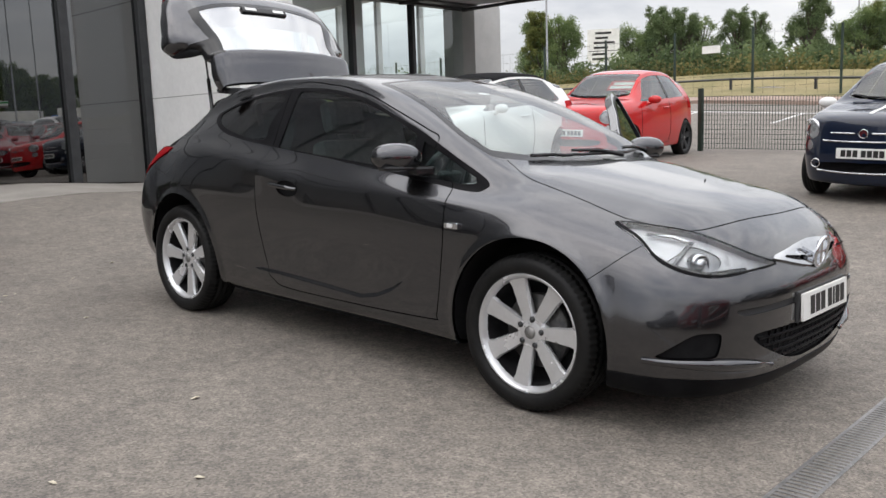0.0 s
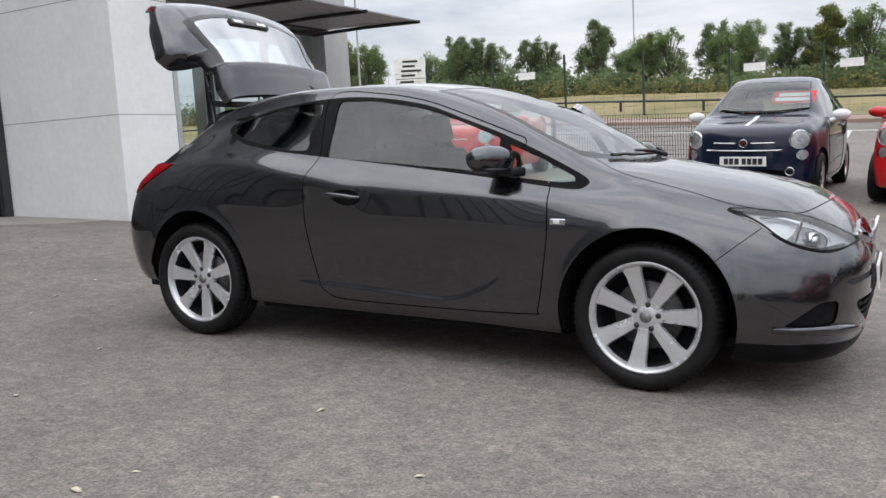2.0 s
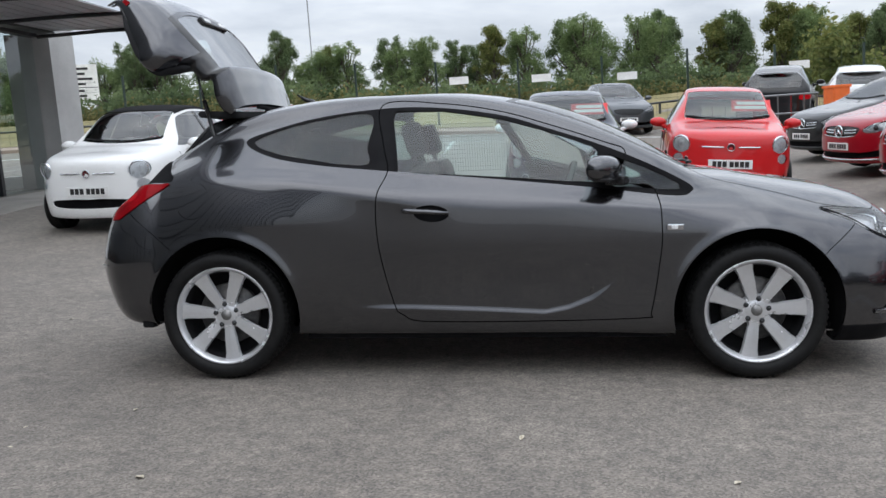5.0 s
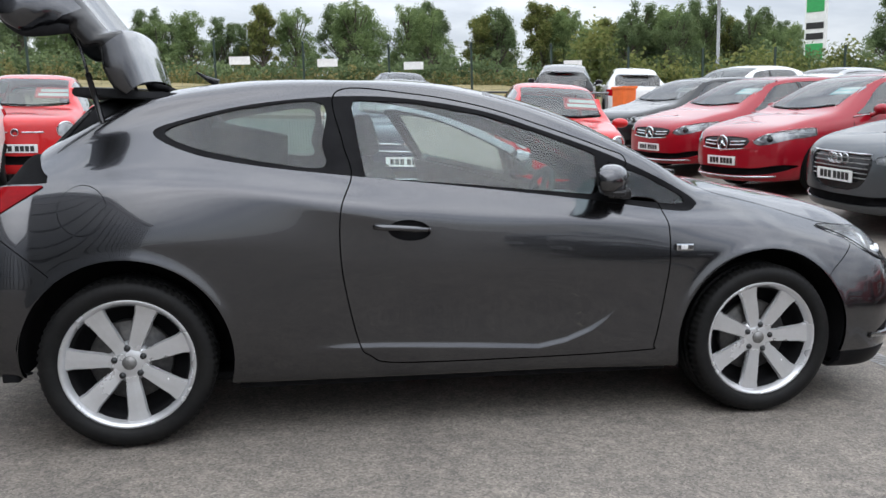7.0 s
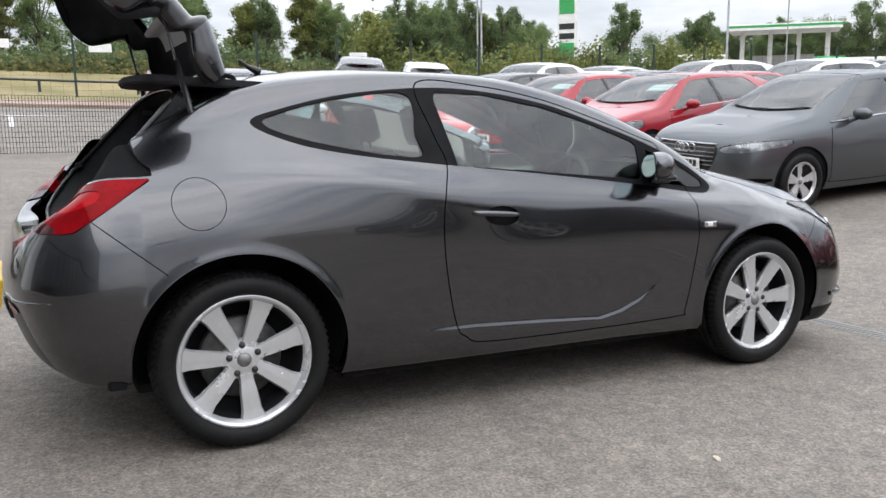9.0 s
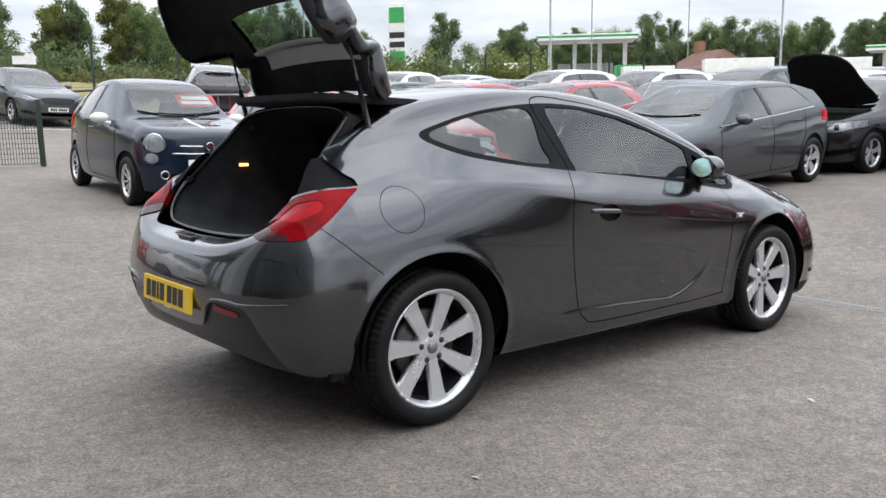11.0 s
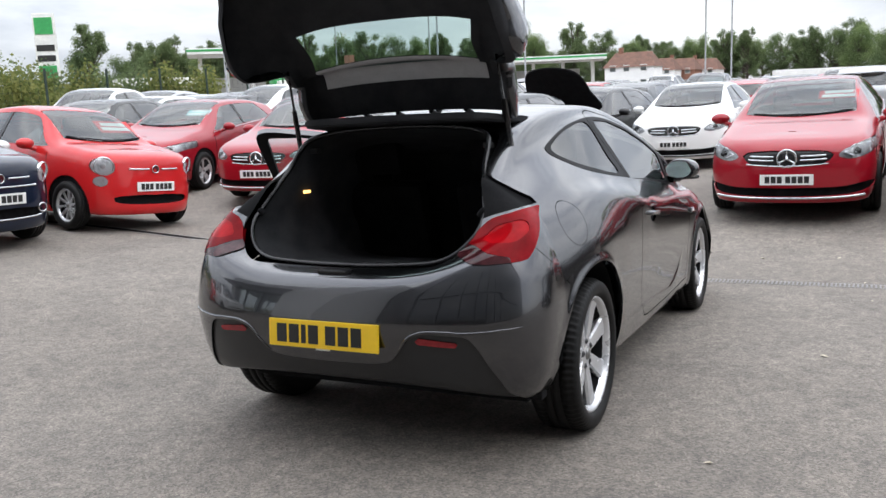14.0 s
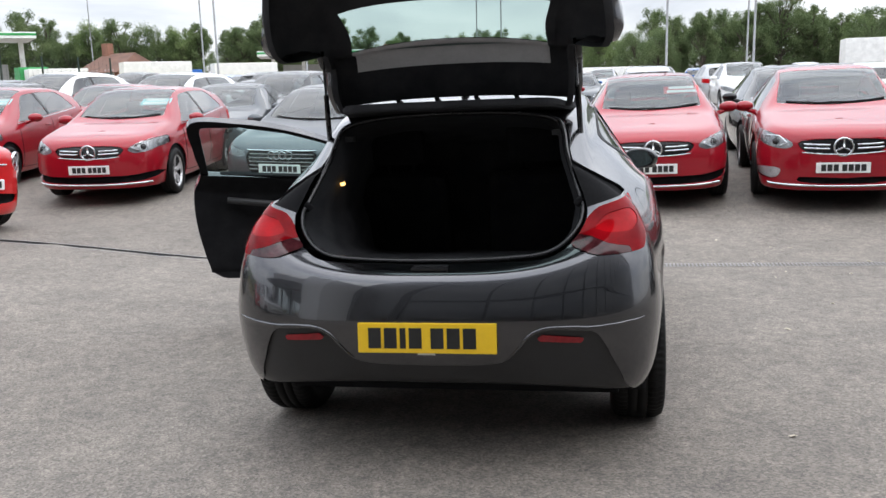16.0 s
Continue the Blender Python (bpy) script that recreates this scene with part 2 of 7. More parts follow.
GRASS = surface("dry_grass", (0.17, 0.15, 0.06), (0.27, 0.22, 0.11), scale=0.6, rough=0.95, bump=0.5, fine=25)
GREENFENCE = surface("dark_green_steel", (0.012, 0.028, 0.02), (0.02, 0.04, 0.03), scale=6, rough=0.5)
GALV = surface("galvanised_steel", (0.2, 0.205, 0.21), (0.3, 0.305, 0.31), scale=5, rough=0.5, metal=0.4)
BARK = surface("bark", (0.06, 0.05, 0.04), (0.12, 0.1, 0.08), scale=6, rough=0.95, bump=0.6, fine=40)
ORANGE = surface("orange_plastic", (0.75, 0.14, 0.02), rough=0.5)
GREENSIGN = surface("green_sign", (0.03, 0.3, 0.08), rough=0.4)
WHITESIGN = surface("white_sign", (0.72, 0.72, 0.70), rough=0.5, scale=3)
BRICK = surface("red_brick", (0.22, 0.10, 0.07), (0.3, 0.15, 0.1), scale=1.0, rough=0.9, fine=20)
ROOFTILE = surface("brown_roof_tiles", (0.12, 0.065, 0.048), (0.18, 0.095, 0.068), scale=1.2, rough=0.9, fine=14)
BLUESIGN = surface("blue_sign", (0.02, 0.12, 0.42), rough=0.4)


def leaves(name, a, b):
    m, nt, p = nodes_of(name)
    info = nt.nodes.new("ShaderNodeNewGeometry")
    r = ramp_node(nt, info.outputs["Random Per Island"], a, b, 0.1, 0.9)
    big = noise_node(nt, 0.5)
    nt.links.new(mixed(nt, "MULTIPLY", 1.0, r.outputs["Color"], ramp_node(nt, big.outputs["Fac"], (0.7, 0.75, 0.7), (1.25, 1.2, 1.1)).outputs["Color"]), p.inputs["Base Color"])
    p.inputs["Roughness"].default_value, p.inputs["Specular IOR Level"].default_value = 0.75, 0.15
    tr, mx = nt.nodes.new("ShaderNodeBsdfTranslucent"), nt.nodes.new("ShaderNodeMixShader")
    nt.links.new(p.inputs["Base Color"].links[0].from_socket, tr.inputs["Color"])
    mx.inputs["Fac"].default_value = 0.55
    nt.links.new(p.outputs["BSDF"], mx.inputs[1])
    nt.links.new(tr.outputs["BSDF"], mx.inputs[2])
    nt.links.new(mx.outputs["Shader"], nt.nodes["Material Output"].inputs["Surface"])
    return m


LEAF_A = leaves("green_leaves", (0.145, 0.20, 0.09), (0.225, 0.295, 0.14))
LEAF_B = leaves("dark_green_leaves", (0.115, 0.158, 0.08), (0.185, 0.24, 0.125))
LEAF_C = leaves("yellow_green_leaves", (0.12, 0.15, 0.05), (0.25, 0.26, 0.1))


# ---- helpers for meshes ----
def part(name, me, material, parent, label="", m=None):
    """Links a mesh or bmesh as one mesh object under a thing or a part."""
    if isinstance(me, bmesh.types.BMesh):
        data = bpy.data.meshes.new(name)
        me.to_mesh(data)
        me.free()
        me = data
    if material is not None and not me.materials:
        me.materials.append(material)
    ob = new(name, me)
    ob.parent = parent
    if m is not None:
        ob.matrix_local = m
    if label:
        tagged(ob, label)
    return ob


def thing(name, m, label, category, group="", kind=""):
    ob = new(name)
    ob.empty_display_size = 0.2
    ob.matrix_world = m
    return tagged(ob, label, category, group, kind)


def smooth(bm, yes=True):
    for f in bm.faces:
        f.smooth = yes
    return bm


def box(bm, x0, x1, y0, y1, z0, z1, bevel=0.0, m=None):
    g = bmesh.ops.create_cube(bm, size=1.0)["verts"]
    bmesh.ops.scale(bm, vec=(x1 - x0, y1 - y0, z1 - z0), verts=g)
    bmesh.ops.translate(bm, vec=((x0 + x1) / 2, (y0 + y1) / 2, (z0 + z1) / 2), verts=g)
    if bevel:
        es = {e for v in g for e in v.link_edges}
        g = list({v for f in bmesh.ops.bevel(bm, geom=list(es), offset=bevel, segments=2, affect="EDGES", profile=0.6)["faces"] for v in f.verts} | {v for v in g if v.is_valid})
    if m is not None:
        bmesh.ops.transform(bm, matrix=m, verts=g)
    return bm


def box_bm(x0, x1, y0, y1, z0, z1, bevel=0.0):
    return box(bmesh.new(), x0, x1, y0, y1, z0, z1, bevel)


def tube(bm, pts, r, seg=8, closed=False, caps=True):
    """A round bar along the points; r may be one radius or one for each point."""
    pts = [Vector(p) for p in pts]
    n = len(pts)
    rad = r if isinstance(r, (list, tuple)) else [r] * n
    rings, up = [], None
    for i, p in enumerate(pts):
        a, b = (pts[i - 1], pts[(i + 1) % n]) if closed else (pts[max(0, i - 1)], pts[min(n - 1, i + 1)])
        d = (b - a).normalized()
        side = d.cross(up if up is not None and abs(d.dot(up)) < 0.95 else (Vector((0, 0, 1)) if abs(d.z) < 0.9 else Vector((1, 0, 0)))).normalized()
        u = side.cross(d).normalized()
        up = u
        rings.append([bm.verts.new(p + (side * math.cos(t) + u * math.sin(t)) * rad[i]) for t in (2 * math.pi * k / seg for k in range(seg))])
    for i in range(n if closed else n - 1):
        A, B = rings[i], rings[(i + 1) % n]
        for k in range(seg):
            bm.faces.new((A[k], A[(k + 1) % seg], B[(k + 1) % seg], B[k])).smooth = True
    if caps and not closed:
        bm.faces.new(rings[0])
        bm.faces.new(rings[-1][::-1])
    return bm


def lathe(bm, profile, seg=48, m=None):
    """Turns a profile of (radius, height) round the local z axis."""
    vs = []
    for r, h in profile:
        vs.append([bm.verts.new((r * math.cos(t), r * math.sin(t), h)) for t in (2 * math.pi * k / seg for k in range(seg))])
    for a, b in zip(vs, vs[1:]):
        for k in range(seg):
            bm.faces.new((a[k], a[(k + 1) % seg], b[(k + 1) % seg], b[k])).smooth = True
    if m is not None:
        bmesh.ops.transform(bm, matrix=m, verts=[v for ring in vs for v in ring])
    return bm


def plate_bm(outline, depth, m=None, bevel=0.0):
    """A flat plate from an outline in its own xy plane, with thickness along z."""
    bm = bmesh.new()
    f = bm.faces.new([bm.verts.new((x, y, 0)) for x, y in outline])
    r = bmesh.ops.extrude_face_region(bm, geom=[f])
    bmesh.ops.translate(bm, vec=(0, 0, depth), verts=[v for v in r["geom"] if isinstance(v, bmesh.types.BMVert)])
    bmesh.ops.recalc_face_normals(bm, faces=bm.faces)
    if bevel:
        bmesh.ops.bevel(bm, geom=list(bm.edges), offset=bevel, segments=2, affect="EDGES")
    if m is not None:
        bmesh.ops.transform(bm, matrix=m, verts=bm.verts)
    return bm


def spline(points, per=8, closed=True):
    """A smooth curve through the points (Catmull-Rom)."""
    p = np.array(points, float)
    n, out = len(p), []
    for i in range(n if closed else n - 1):
        a, b, c, d = (p[(i + k) % n] if closed else p[min(max(i + k, 0), n - 1)] for k in (-1, 0, 1, 2))
        for t in np.linspace(0, 1, per, endpoint=False):
            out.append(0.5 * (2 * b + (c - a) * t + (2 * a - 5 * b + 4 * c - d) * t * t + (3 * b - a - 3 * c + d) * t ** 3))
    if not closed:
        out.append(p[-1])
    return np.array(out)


def pchip(x, y, q):
    """Monotone smooth interpolation."""
    x, y, q = np.asarray(x, float), np.asarray(y, float), np.asarray(q, float)
    h, d = np.diff(x), np.diff(y) / np.diff(x)
    s = np.zeros(len(x))
    for i in range(1, len(x) - 1):
        if d[i - 1] * d[i] > 0:
            w1, w2 = 2 * h[i] + h[i - 1], h[i] + 2 * h[i - 1]
            s[i] = (w1 + w2) / (w1 / d[i - 1] + w2 / d[i])
    s[0], s[-1] = d[0], d[-1]
    i = np.clip(np.searchsorted(x, q) - 1, 0, len(h) - 1)
    t = (q - x[i]) / h[i]
    return (2 * t ** 3 - 3 * t ** 2 + 1) * y[i] + (t ** 3 - 2 * t ** 2 + t) * h[i] * s[i] + (3 * t ** 2 - 2 * t ** 3) * y[i + 1] + (t ** 3 - t ** 2) * h[i] * s[i + 1]


def hermite(x, y, q):
    """Smooth interpolation with central tangents."""
    x, y, q = np.asarray(x, float), np.asarray(y, float), np.asarray(q, float)
    s = np.gradient(y, x)
    h = np.diff(x)
    i = np.clip(np.searchsorted(x, q) - 1, 0, len(h) - 1)
    t = (q - x[i]) / h[i]
    return (2 * t ** 3 - 3 * t ** 2 + 1) * y[i] + (t ** 3 - 2 * t ** 2 + t) * h[i] * s[i] + (3 * t ** 2 - 2 * t ** 3) * y[i + 1] + (t ** 3 - t ** 2) * h[i] * s[i + 1]


def inside(poly, a, b):
    """Signed distance to a closed outline in the plane, negative inside."""
    poly = np.asarray(poly, float)
    q = np.stack([a, b], 1)
    best, odd = np.full(len(q), 1e9), np.zeros(len(q), bool)
    for p0, p1 in zip(poly, np.roll(poly, -1, 0)):
        e = p1 - p0
        w = q - p0
        t = np.clip((w @ e) / max(e @ e, 1e-12), 0, 1)
        best = np.minimum(best, np.hypot(*(w - t[:, None] * e).T))
        cross = (p0[1] > q[:, 1]) != (p1[1] > q[:, 1])
        with np.errstate(divide="ignore", invalid="ignore"):
            odd ^= cross & (q[:, 0] < e[0] * (q[:, 1] - p0[1]) / (e[1] if e[1] else 1e-12) + p0[0])
    return np.where(odd, -best, best)


class Shell:
    """A car's outer skin: a loft of cross sections that fan round at nose and tail, cut into panels by fields."""

    def __init__(self, stations, feats, step=0.02, fan=26, sub=7, square=(0.72, 0.7), relief=None):
        xs = np.array(stations, float)
        n_side = max(3, int((xs[-1] - xs[0]) / step))
        xq = np.linspace(xs[0], xs[-1], n_side)
        K = len(feats)
        ang = (np.linspace(0, 1, fan + 1)[1:]) ** 1.25 * np.pi / 2
        rows_x, rows_y, rows_z = [], [], []
        for ys, zs, rear, front in feats:
            y, z = hermite(xs, ys, xq), hermite(xs, zs, xq)
            cols = []
            fall = (z[-1] - z[-2]) / (xq[-1] - xq[-2])
            for (ex, ez), p, y0, z0, px, m in ((rear, square[1], y[0], z[0], xs[0], None), (front, square[0], y[-1], z[-1], xs[-1], fall)):
                s, c = np.sin(ang) ** p, np.clip(np.cos(ang), 0, 1) ** p
                if m is None:
                    bend = z0 + (ez - z0) * np.sin(ang) ** 2
                else:
                    bend = z0 + m * (ex - px) * s + (ez - z0 - m * (ex - px)) * s * s
                cols.append((px + (ex - px) * s, y0 * c, bend))
            r, f = cols
            rows_x.append(np.r_[r[0][::-1], xq, f[0]])
            rows_y.append(np.r_[r[1][::-1], y, f[1]])
            rows_z.append(np.r_[r[2][::-1], z, f[2]])
        v = np.linspace(0, K - 1, (K - 1) * sub + 1)
        k = np.arange(K)
        X, Y, Z = (np.stack([pchip(k, col, v) for col in np.array(r).T], 0) for r in (rows_x, rows_y, rows_z))
        Y[:, -1] = 0
        Y[0, :] = 0
        Y[-1, :] = 0
        if relief is not None:
            Y = Y + np.where(Y > .4, relief(X, Z), 0)
        P = np.stack([X, Y, Z], -1)
        du, dv = np.gradient(P, axis=0), np.gradient(P, axis=1)
        N = np.cross(du, dv)
        ln = np.linalg.norm(N, axis=-1, keepdims=True)
        N = np.where(ln > 1e-9, N / np.maximum(ln, 1e-12), [0, 0, 1])
        N[:, -1] *= [1, 0, 1]
        N[0] *= [1, 0, 1]
        N[-1] *= [1, 0, 1]
        N /= np.maximum(np.linalg.norm(N, axis=-1, keepdims=True), 1e-9)
        nu, nv = X.shape
        idx = np.arange(nu * nv).reshape(nu, nv)
        a, b, c, d = idx[:-1, :-1].ravel(), idx[1:, :-1].ravel(), idx[1:, 1:].ravel(), idx[:-1, 1:].ravel()
        F = np.r_[np.stack([a, b, c], 1), np.stack([a, c, d], 1)]
        n = nu * nv
        self.V = np.r_[P.reshape(-1, 3), P.reshape(-1, 3) * [1, -1, 1]]
        self.N = np.r_[N.reshape(-1, 3), N.reshape(-1, 3) * [1, -1, 1]]
        vv = np.tile(v, nu)
        self.A = np.r_[vv, vv]
        # normals must face out on the left half: the winding follows them
        self.F = np.r_[F, F[:, ::-1] + n]
        flip = np.einsum("ij,ij->i", np.cross(self.V[self.F[:, 1]] - self.V[self.F[:, 0]], self.V[self.F[:, 2]] - self.V[self.F[:, 0]]), self.N[self.F].sum(1)) < 0
        mid = idx[nu // 2, nv // 3]
        if self.N[mid][1] < 0:
            self.N *= -1
            flip = ~flip
        self.F[flip] = self.F[flip][:, ::-1]

    def cut(self, F, field):
        """Splits the faces F by a field over (x, y, z, section): those where it is negative, and the rest."""
        val = np.full(len(self.V), 1.0)
        used = np.unique(F)
        v = self.V[used]
        val[used] = field(v[:, 0], v[:, 1], v[:, 2], self.A[used])
        neg = val[F] < 0
        c = neg.sum(1)
        a, b = [F[c == 3]], [F[c == 0]]
        made, V, N, A = {}, [], [], []
        n0 = len(self.V)

        def mid(i, j):
            key = (i, j) if i < j else (j, i)
            if key not in made:
                i, j = key
                t = val[i] / (val[i] - val[j])
                made[key] = n0 + len(V)
                V.append(self.V[i] + (self.V[j] - self.V[i]) * t)
                N.append(self.N[i] + (self.N[j] - self.N[i]) * t)
                A.append(self.A[i] + (self.A[j] - self.A[i]) * t)
            return made[key]

        na, nb = [], []
        for tri in F[(c == 1) | (c == 2)]:
            s = [val[i] < 0 for i in tri]
            lone = s.index(True) if sum(s) == 1 else s.index(False)
            i, j, k = (int(tri[(lone + q) % 3]) for q in range(3))
            p, q = mid(i, j), mid(i, k)
            one, two = (na, nb) if s[lone] else (nb, na)
            one.append((i, p, q))
            two += [(p, j, k), (p, k, q)]
        if V:
            self.V, self.A = np.r_[self.V, V], np.r_[self.A, A]
            N = np.array(N)
            self.N = np.r_[self.N, N / np.maximum(np.linalg.norm(N, axis=1, keepdims=True), 1e-9)]
        for some, l in ((a, na), (b, nb)):
            if l:
                some.append(np.array(l))
        return np.concatenate(a), np.concatenate(b)

    def mesh(self, name, F, push=0.0, edge=0.0):
        """A mesh of the faces F, moved out by push; with edge, its rim is turned in by that depth."""
        used, inv = np.unique(F, return_inverse=True)
        G = inv.reshape(F.shape)
        V, N = self.V[used] + self.N[used] * push, self.N[used]
        if edge:
            d = {}
            for f in G:
                for i in range(3):
                    d[(int(f[i]), int(f[(i + 1) % 3]))] = 1
            rim = [(i, j) for i, j in d if (j, i) not in d and not (abs(V[i][1]) < 1e-6 and abs(V[j][1]) < 1e-6)]
            ids = sorted({i for e in rim for i in e})
            m1 = {i: len(V) + k for k, i in enumerate(ids)}
            m2 = {i: len(V) + len(ids) + k for k, i in enumerate(ids)}
            out = {i: np.zeros(3) for i in ids}
            for i, j in rim:
                t = V[j] - V[i]
                o = np.cross(t, N[i])
                out[i] += o
                out[j] += o
            side = np.array([out[i] / max(np.linalg.norm(out[i]), 1e-9) for i in ids])
            V = np.r_[V, V[ids], V[ids] - N[ids] * edge]
            N = np.r_[N, side, side]
            extra = [(m1[j], m1[i], m2[i]) for i, j in rim] + [(m1[j], m2[i], m2[j]) for i, j in rim]
            G = np.r_[G, np.array(extra)] if extra else G
        me = bpy.data.meshes.new(name)
        me.from_pydata(V.tolist(), [], G.tolist())
        me.polygons.foreach_set("use_smooth", [True] * len(me.polygons))
        me.normals_split_custom_set_from_vertices(N.tolist())
        return me


def both(*fields):
    """Where all the fields are negative."""
    return lambda *a: np.maximum.reduce([f(*a) for f in fields])


def side_view(poly, y_min=0.3, sign=0):
    return lambda x, y, z, s: np.maximum(inside(poly, x, z), y_min - (np.abs(y) if not sign else y * sign))


def end_view(poly, x_lim, front=True):
    return lambda x, y, z, s: np.maximum(inside(poly, np.abs(y), z), (x_lim - x) if front else (x - x_lim))


def arch(x0, z0, r):
    return lambda x, y, z, s: np.maximum(np.hypot(x - x0, z - z0) - r, 0.45 - np.abs(y))


def rim_of(field, w):
    """The band of half-width w along a field's border."""
    return lambda *a: np.abs(field(*a)) - w


def steps(x):
    x = np.clip(x, 0, 1)
    return x * x * (3 - 2 * x)


def wheel_meshes(tyre_r, rim_r, width, style):
    """Meshes of a wheel whose axle is y, the outer face at -y: tyre, rim, disc, centre cap, bolts."""
    turn = pose(0, 0, 0, -90, 0, 0)
    w = width / 2
    d = tyre_r - rim_r
    t = bmesh.new()
    lathe(t, [(rim_r + 0.003, -w * 0.70), (rim_r + 0.007, -w * 0.86), (rim_r + d * 0.25, -w * 0.99), (rim_r + d * 0.55, -w), (rim_r + d * 0.82, -w * 0.93), (tyre_r - 0.010, -w * 0.82), (tyre_r, -w * 0.66),
              (tyre_r, -w * 0.40), (tyre_r - 0.007, -w * 0.38), (tyre_r - 0.007, -w * 0.33), (tyre_r, -w * 0.31), (tyre_r, -w * 0.04), (tyre_r - 0.007, -w * 0.02), (tyre_r - 0.007, w * 0.03), (tyre_r, w * 0.05),
              (tyre_r, w * 0.31), (tyre_r - 0.007, w * 0.33), (tyre_r - 0.007, w * 0.38), (tyre_r, w * 0.40), (tyre_r, w * 0.66), (tyre_r - 0.012, w * 0.84), (rim_r + d * 0.55, w), (rim_r, w * 0.85), (rim_r - 0.012, w * 0.7)], style.get("tread", 64), turn)
    if "tread" in style:
        for v in t.verts:
            q = math.hypot(v.co.x, v.co.z)
            if q > tyre_r - .011 and abs(v.co.y) > w * .36 and round(math.atan2(v.co.z, v.co.x) / (2 * math.pi) * style["tread"]) % 3 == 0:
                v.co.x, v.co.z = v.co.x * (1 - .008 / q), v.co.z * (1 - .008 / q)
    r = bmesh.new()
    lathe(r, [(rim_r - 0.022, -w * 0.56), (rim_r - 0.018, -w * 0.64), (rim_r - 0.011, -w * 0.76), (rim_r - 0.004, -w * 0.84), (rim_r + 0.004, -w * 0.85), (rim_r + 0.008, -w * 0.80), (rim_r + 0.006, -w * 0.66)], 64, turn)
    n, hub_r = style["spokes"], style.get("hub", 0.075)
    face, half0, half1 = -w * style.get("face", 0.72), style.get("root", 0.028), style.get("tip", 0.042)
    for i in range(n):
        a = 2 * math.pi * (i + 0.25) / n
        for off in style.get("pair", (0.0,)):
            ring = []
            prof = [(hub_r * 0.5, half0 * 1.0, face + 0.010), (hub_r * 1.0, half0 * 0.92, face + 0.009), (rim_r * 0.5, (half0 + half1) * 0.46, face + 0.004), (rim_r * 0.8, half1 * 0.92, face - .002), (rim_r - 0.018, half1 * 1.14, face - .006)]
            for q, h, y in prof:
                row = []
                for s, dy in ((-1, 0.012), (-0.84, 0.0), (0.0, -0.001), (0.84, 0.0), (1, 0.012), (0.8, 0.034), (-0.8, 0.034)):
                    u, vv = q, s * h + off * (q / rim_r)
                    row.append(r.verts.new((u * math.cos(a) - vv * math.sin(a), y + dy, u * math.sin(a) + vv * math.cos(a))))
                ring.append(row)
            for A, B in zip(ring, ring[1:]):
                for k in range(7):
                    r.faces.new((A[k], A[(k + 1) % 7], B[(k + 1) % 7], B[k]))
    lathe(r, [(0.001, face + 0.006), (0.03, face + 0.006), (hub_r * 0.75, face + 0.010), (hub_r, face + 0.022), (hub_r, face + 0.05)], 32, turn)
    bmesh.ops.recalc_face_normals(r, faces=r.faces)
    bmesh.ops.recalc_face_normals(t, faces=t.faces)
    dk = bmesh.new()
    lathe(dk, [(0.001, -w * 0.1), (rim_r * 0.62, -w * 0.1), (rim_r * 0.64, 0.0), (rim_r * 0.64, 0.02)], 40, turn)
    # near-black cup closing the wheel, in place of the shade inside it
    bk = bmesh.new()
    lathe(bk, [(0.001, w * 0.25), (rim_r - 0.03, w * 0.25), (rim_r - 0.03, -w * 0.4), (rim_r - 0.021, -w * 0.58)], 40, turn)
    cap = bmesh.new()
    lathe(cap, [(0.001, face - 0.004), (0.022, face - 0.003), (0.028, face + 0.004), (0.028, face + 0.02)], 24, turn)
    bolt = bmesh.new()
    lathe(bolt, [(0.001, face), (0.007, face + 0.001), (0.008, face + 0.005), (0.0125, face + 0.0045), (0.014, face + 0.02)], 12, turn)
    out = {}
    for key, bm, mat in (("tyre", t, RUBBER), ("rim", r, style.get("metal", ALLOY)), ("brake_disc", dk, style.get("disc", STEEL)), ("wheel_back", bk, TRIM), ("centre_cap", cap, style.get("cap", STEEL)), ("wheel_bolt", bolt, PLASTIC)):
        me = bpy.data.meshes.new(key)
        bm.to_mesh(me)
        bm.free()
        me.materials.append(mat)
        out[key] = me
    return out


def add_wheel(meshes, parent, x, y, z, right, bolts=True, turn=0.0):
    w = part("wheel", meshes["tyre"], None, parent, "", pose(x, y, z, 0, turn, 0 if right else 180))
    for key in ("rim", "brake_disc", "wheel_back", "centre_cap"):
        part(key, meshes[key], None, w)
    if bolts:
        for i in range(5):
            a = 2 * math.pi * (i + 0.25) / 5
            part("wheel_bolt", meshes["wheel_bolt"], None, w, "", pose(0.058 * math.cos(a), 0, 0.058 * math.sin(a)))
    return w


# ---- the charcoal coupe in the middle ----
HERO = pose(0, 0, 0, -1.0, 2.2, 0)
coupe = thing("coupe_car", HERO, "charcoal grey three-door coupe with open tailgate and open far door", "car")
ST = (-1.70, -1.35, -0.95, -0.5, 0.0, 0.5, 0.9, 1.1, 1.3, 1.70)
FE = []


def feat(ys, zs, rear, front):
    FE.append((ys, zs, rear, front))


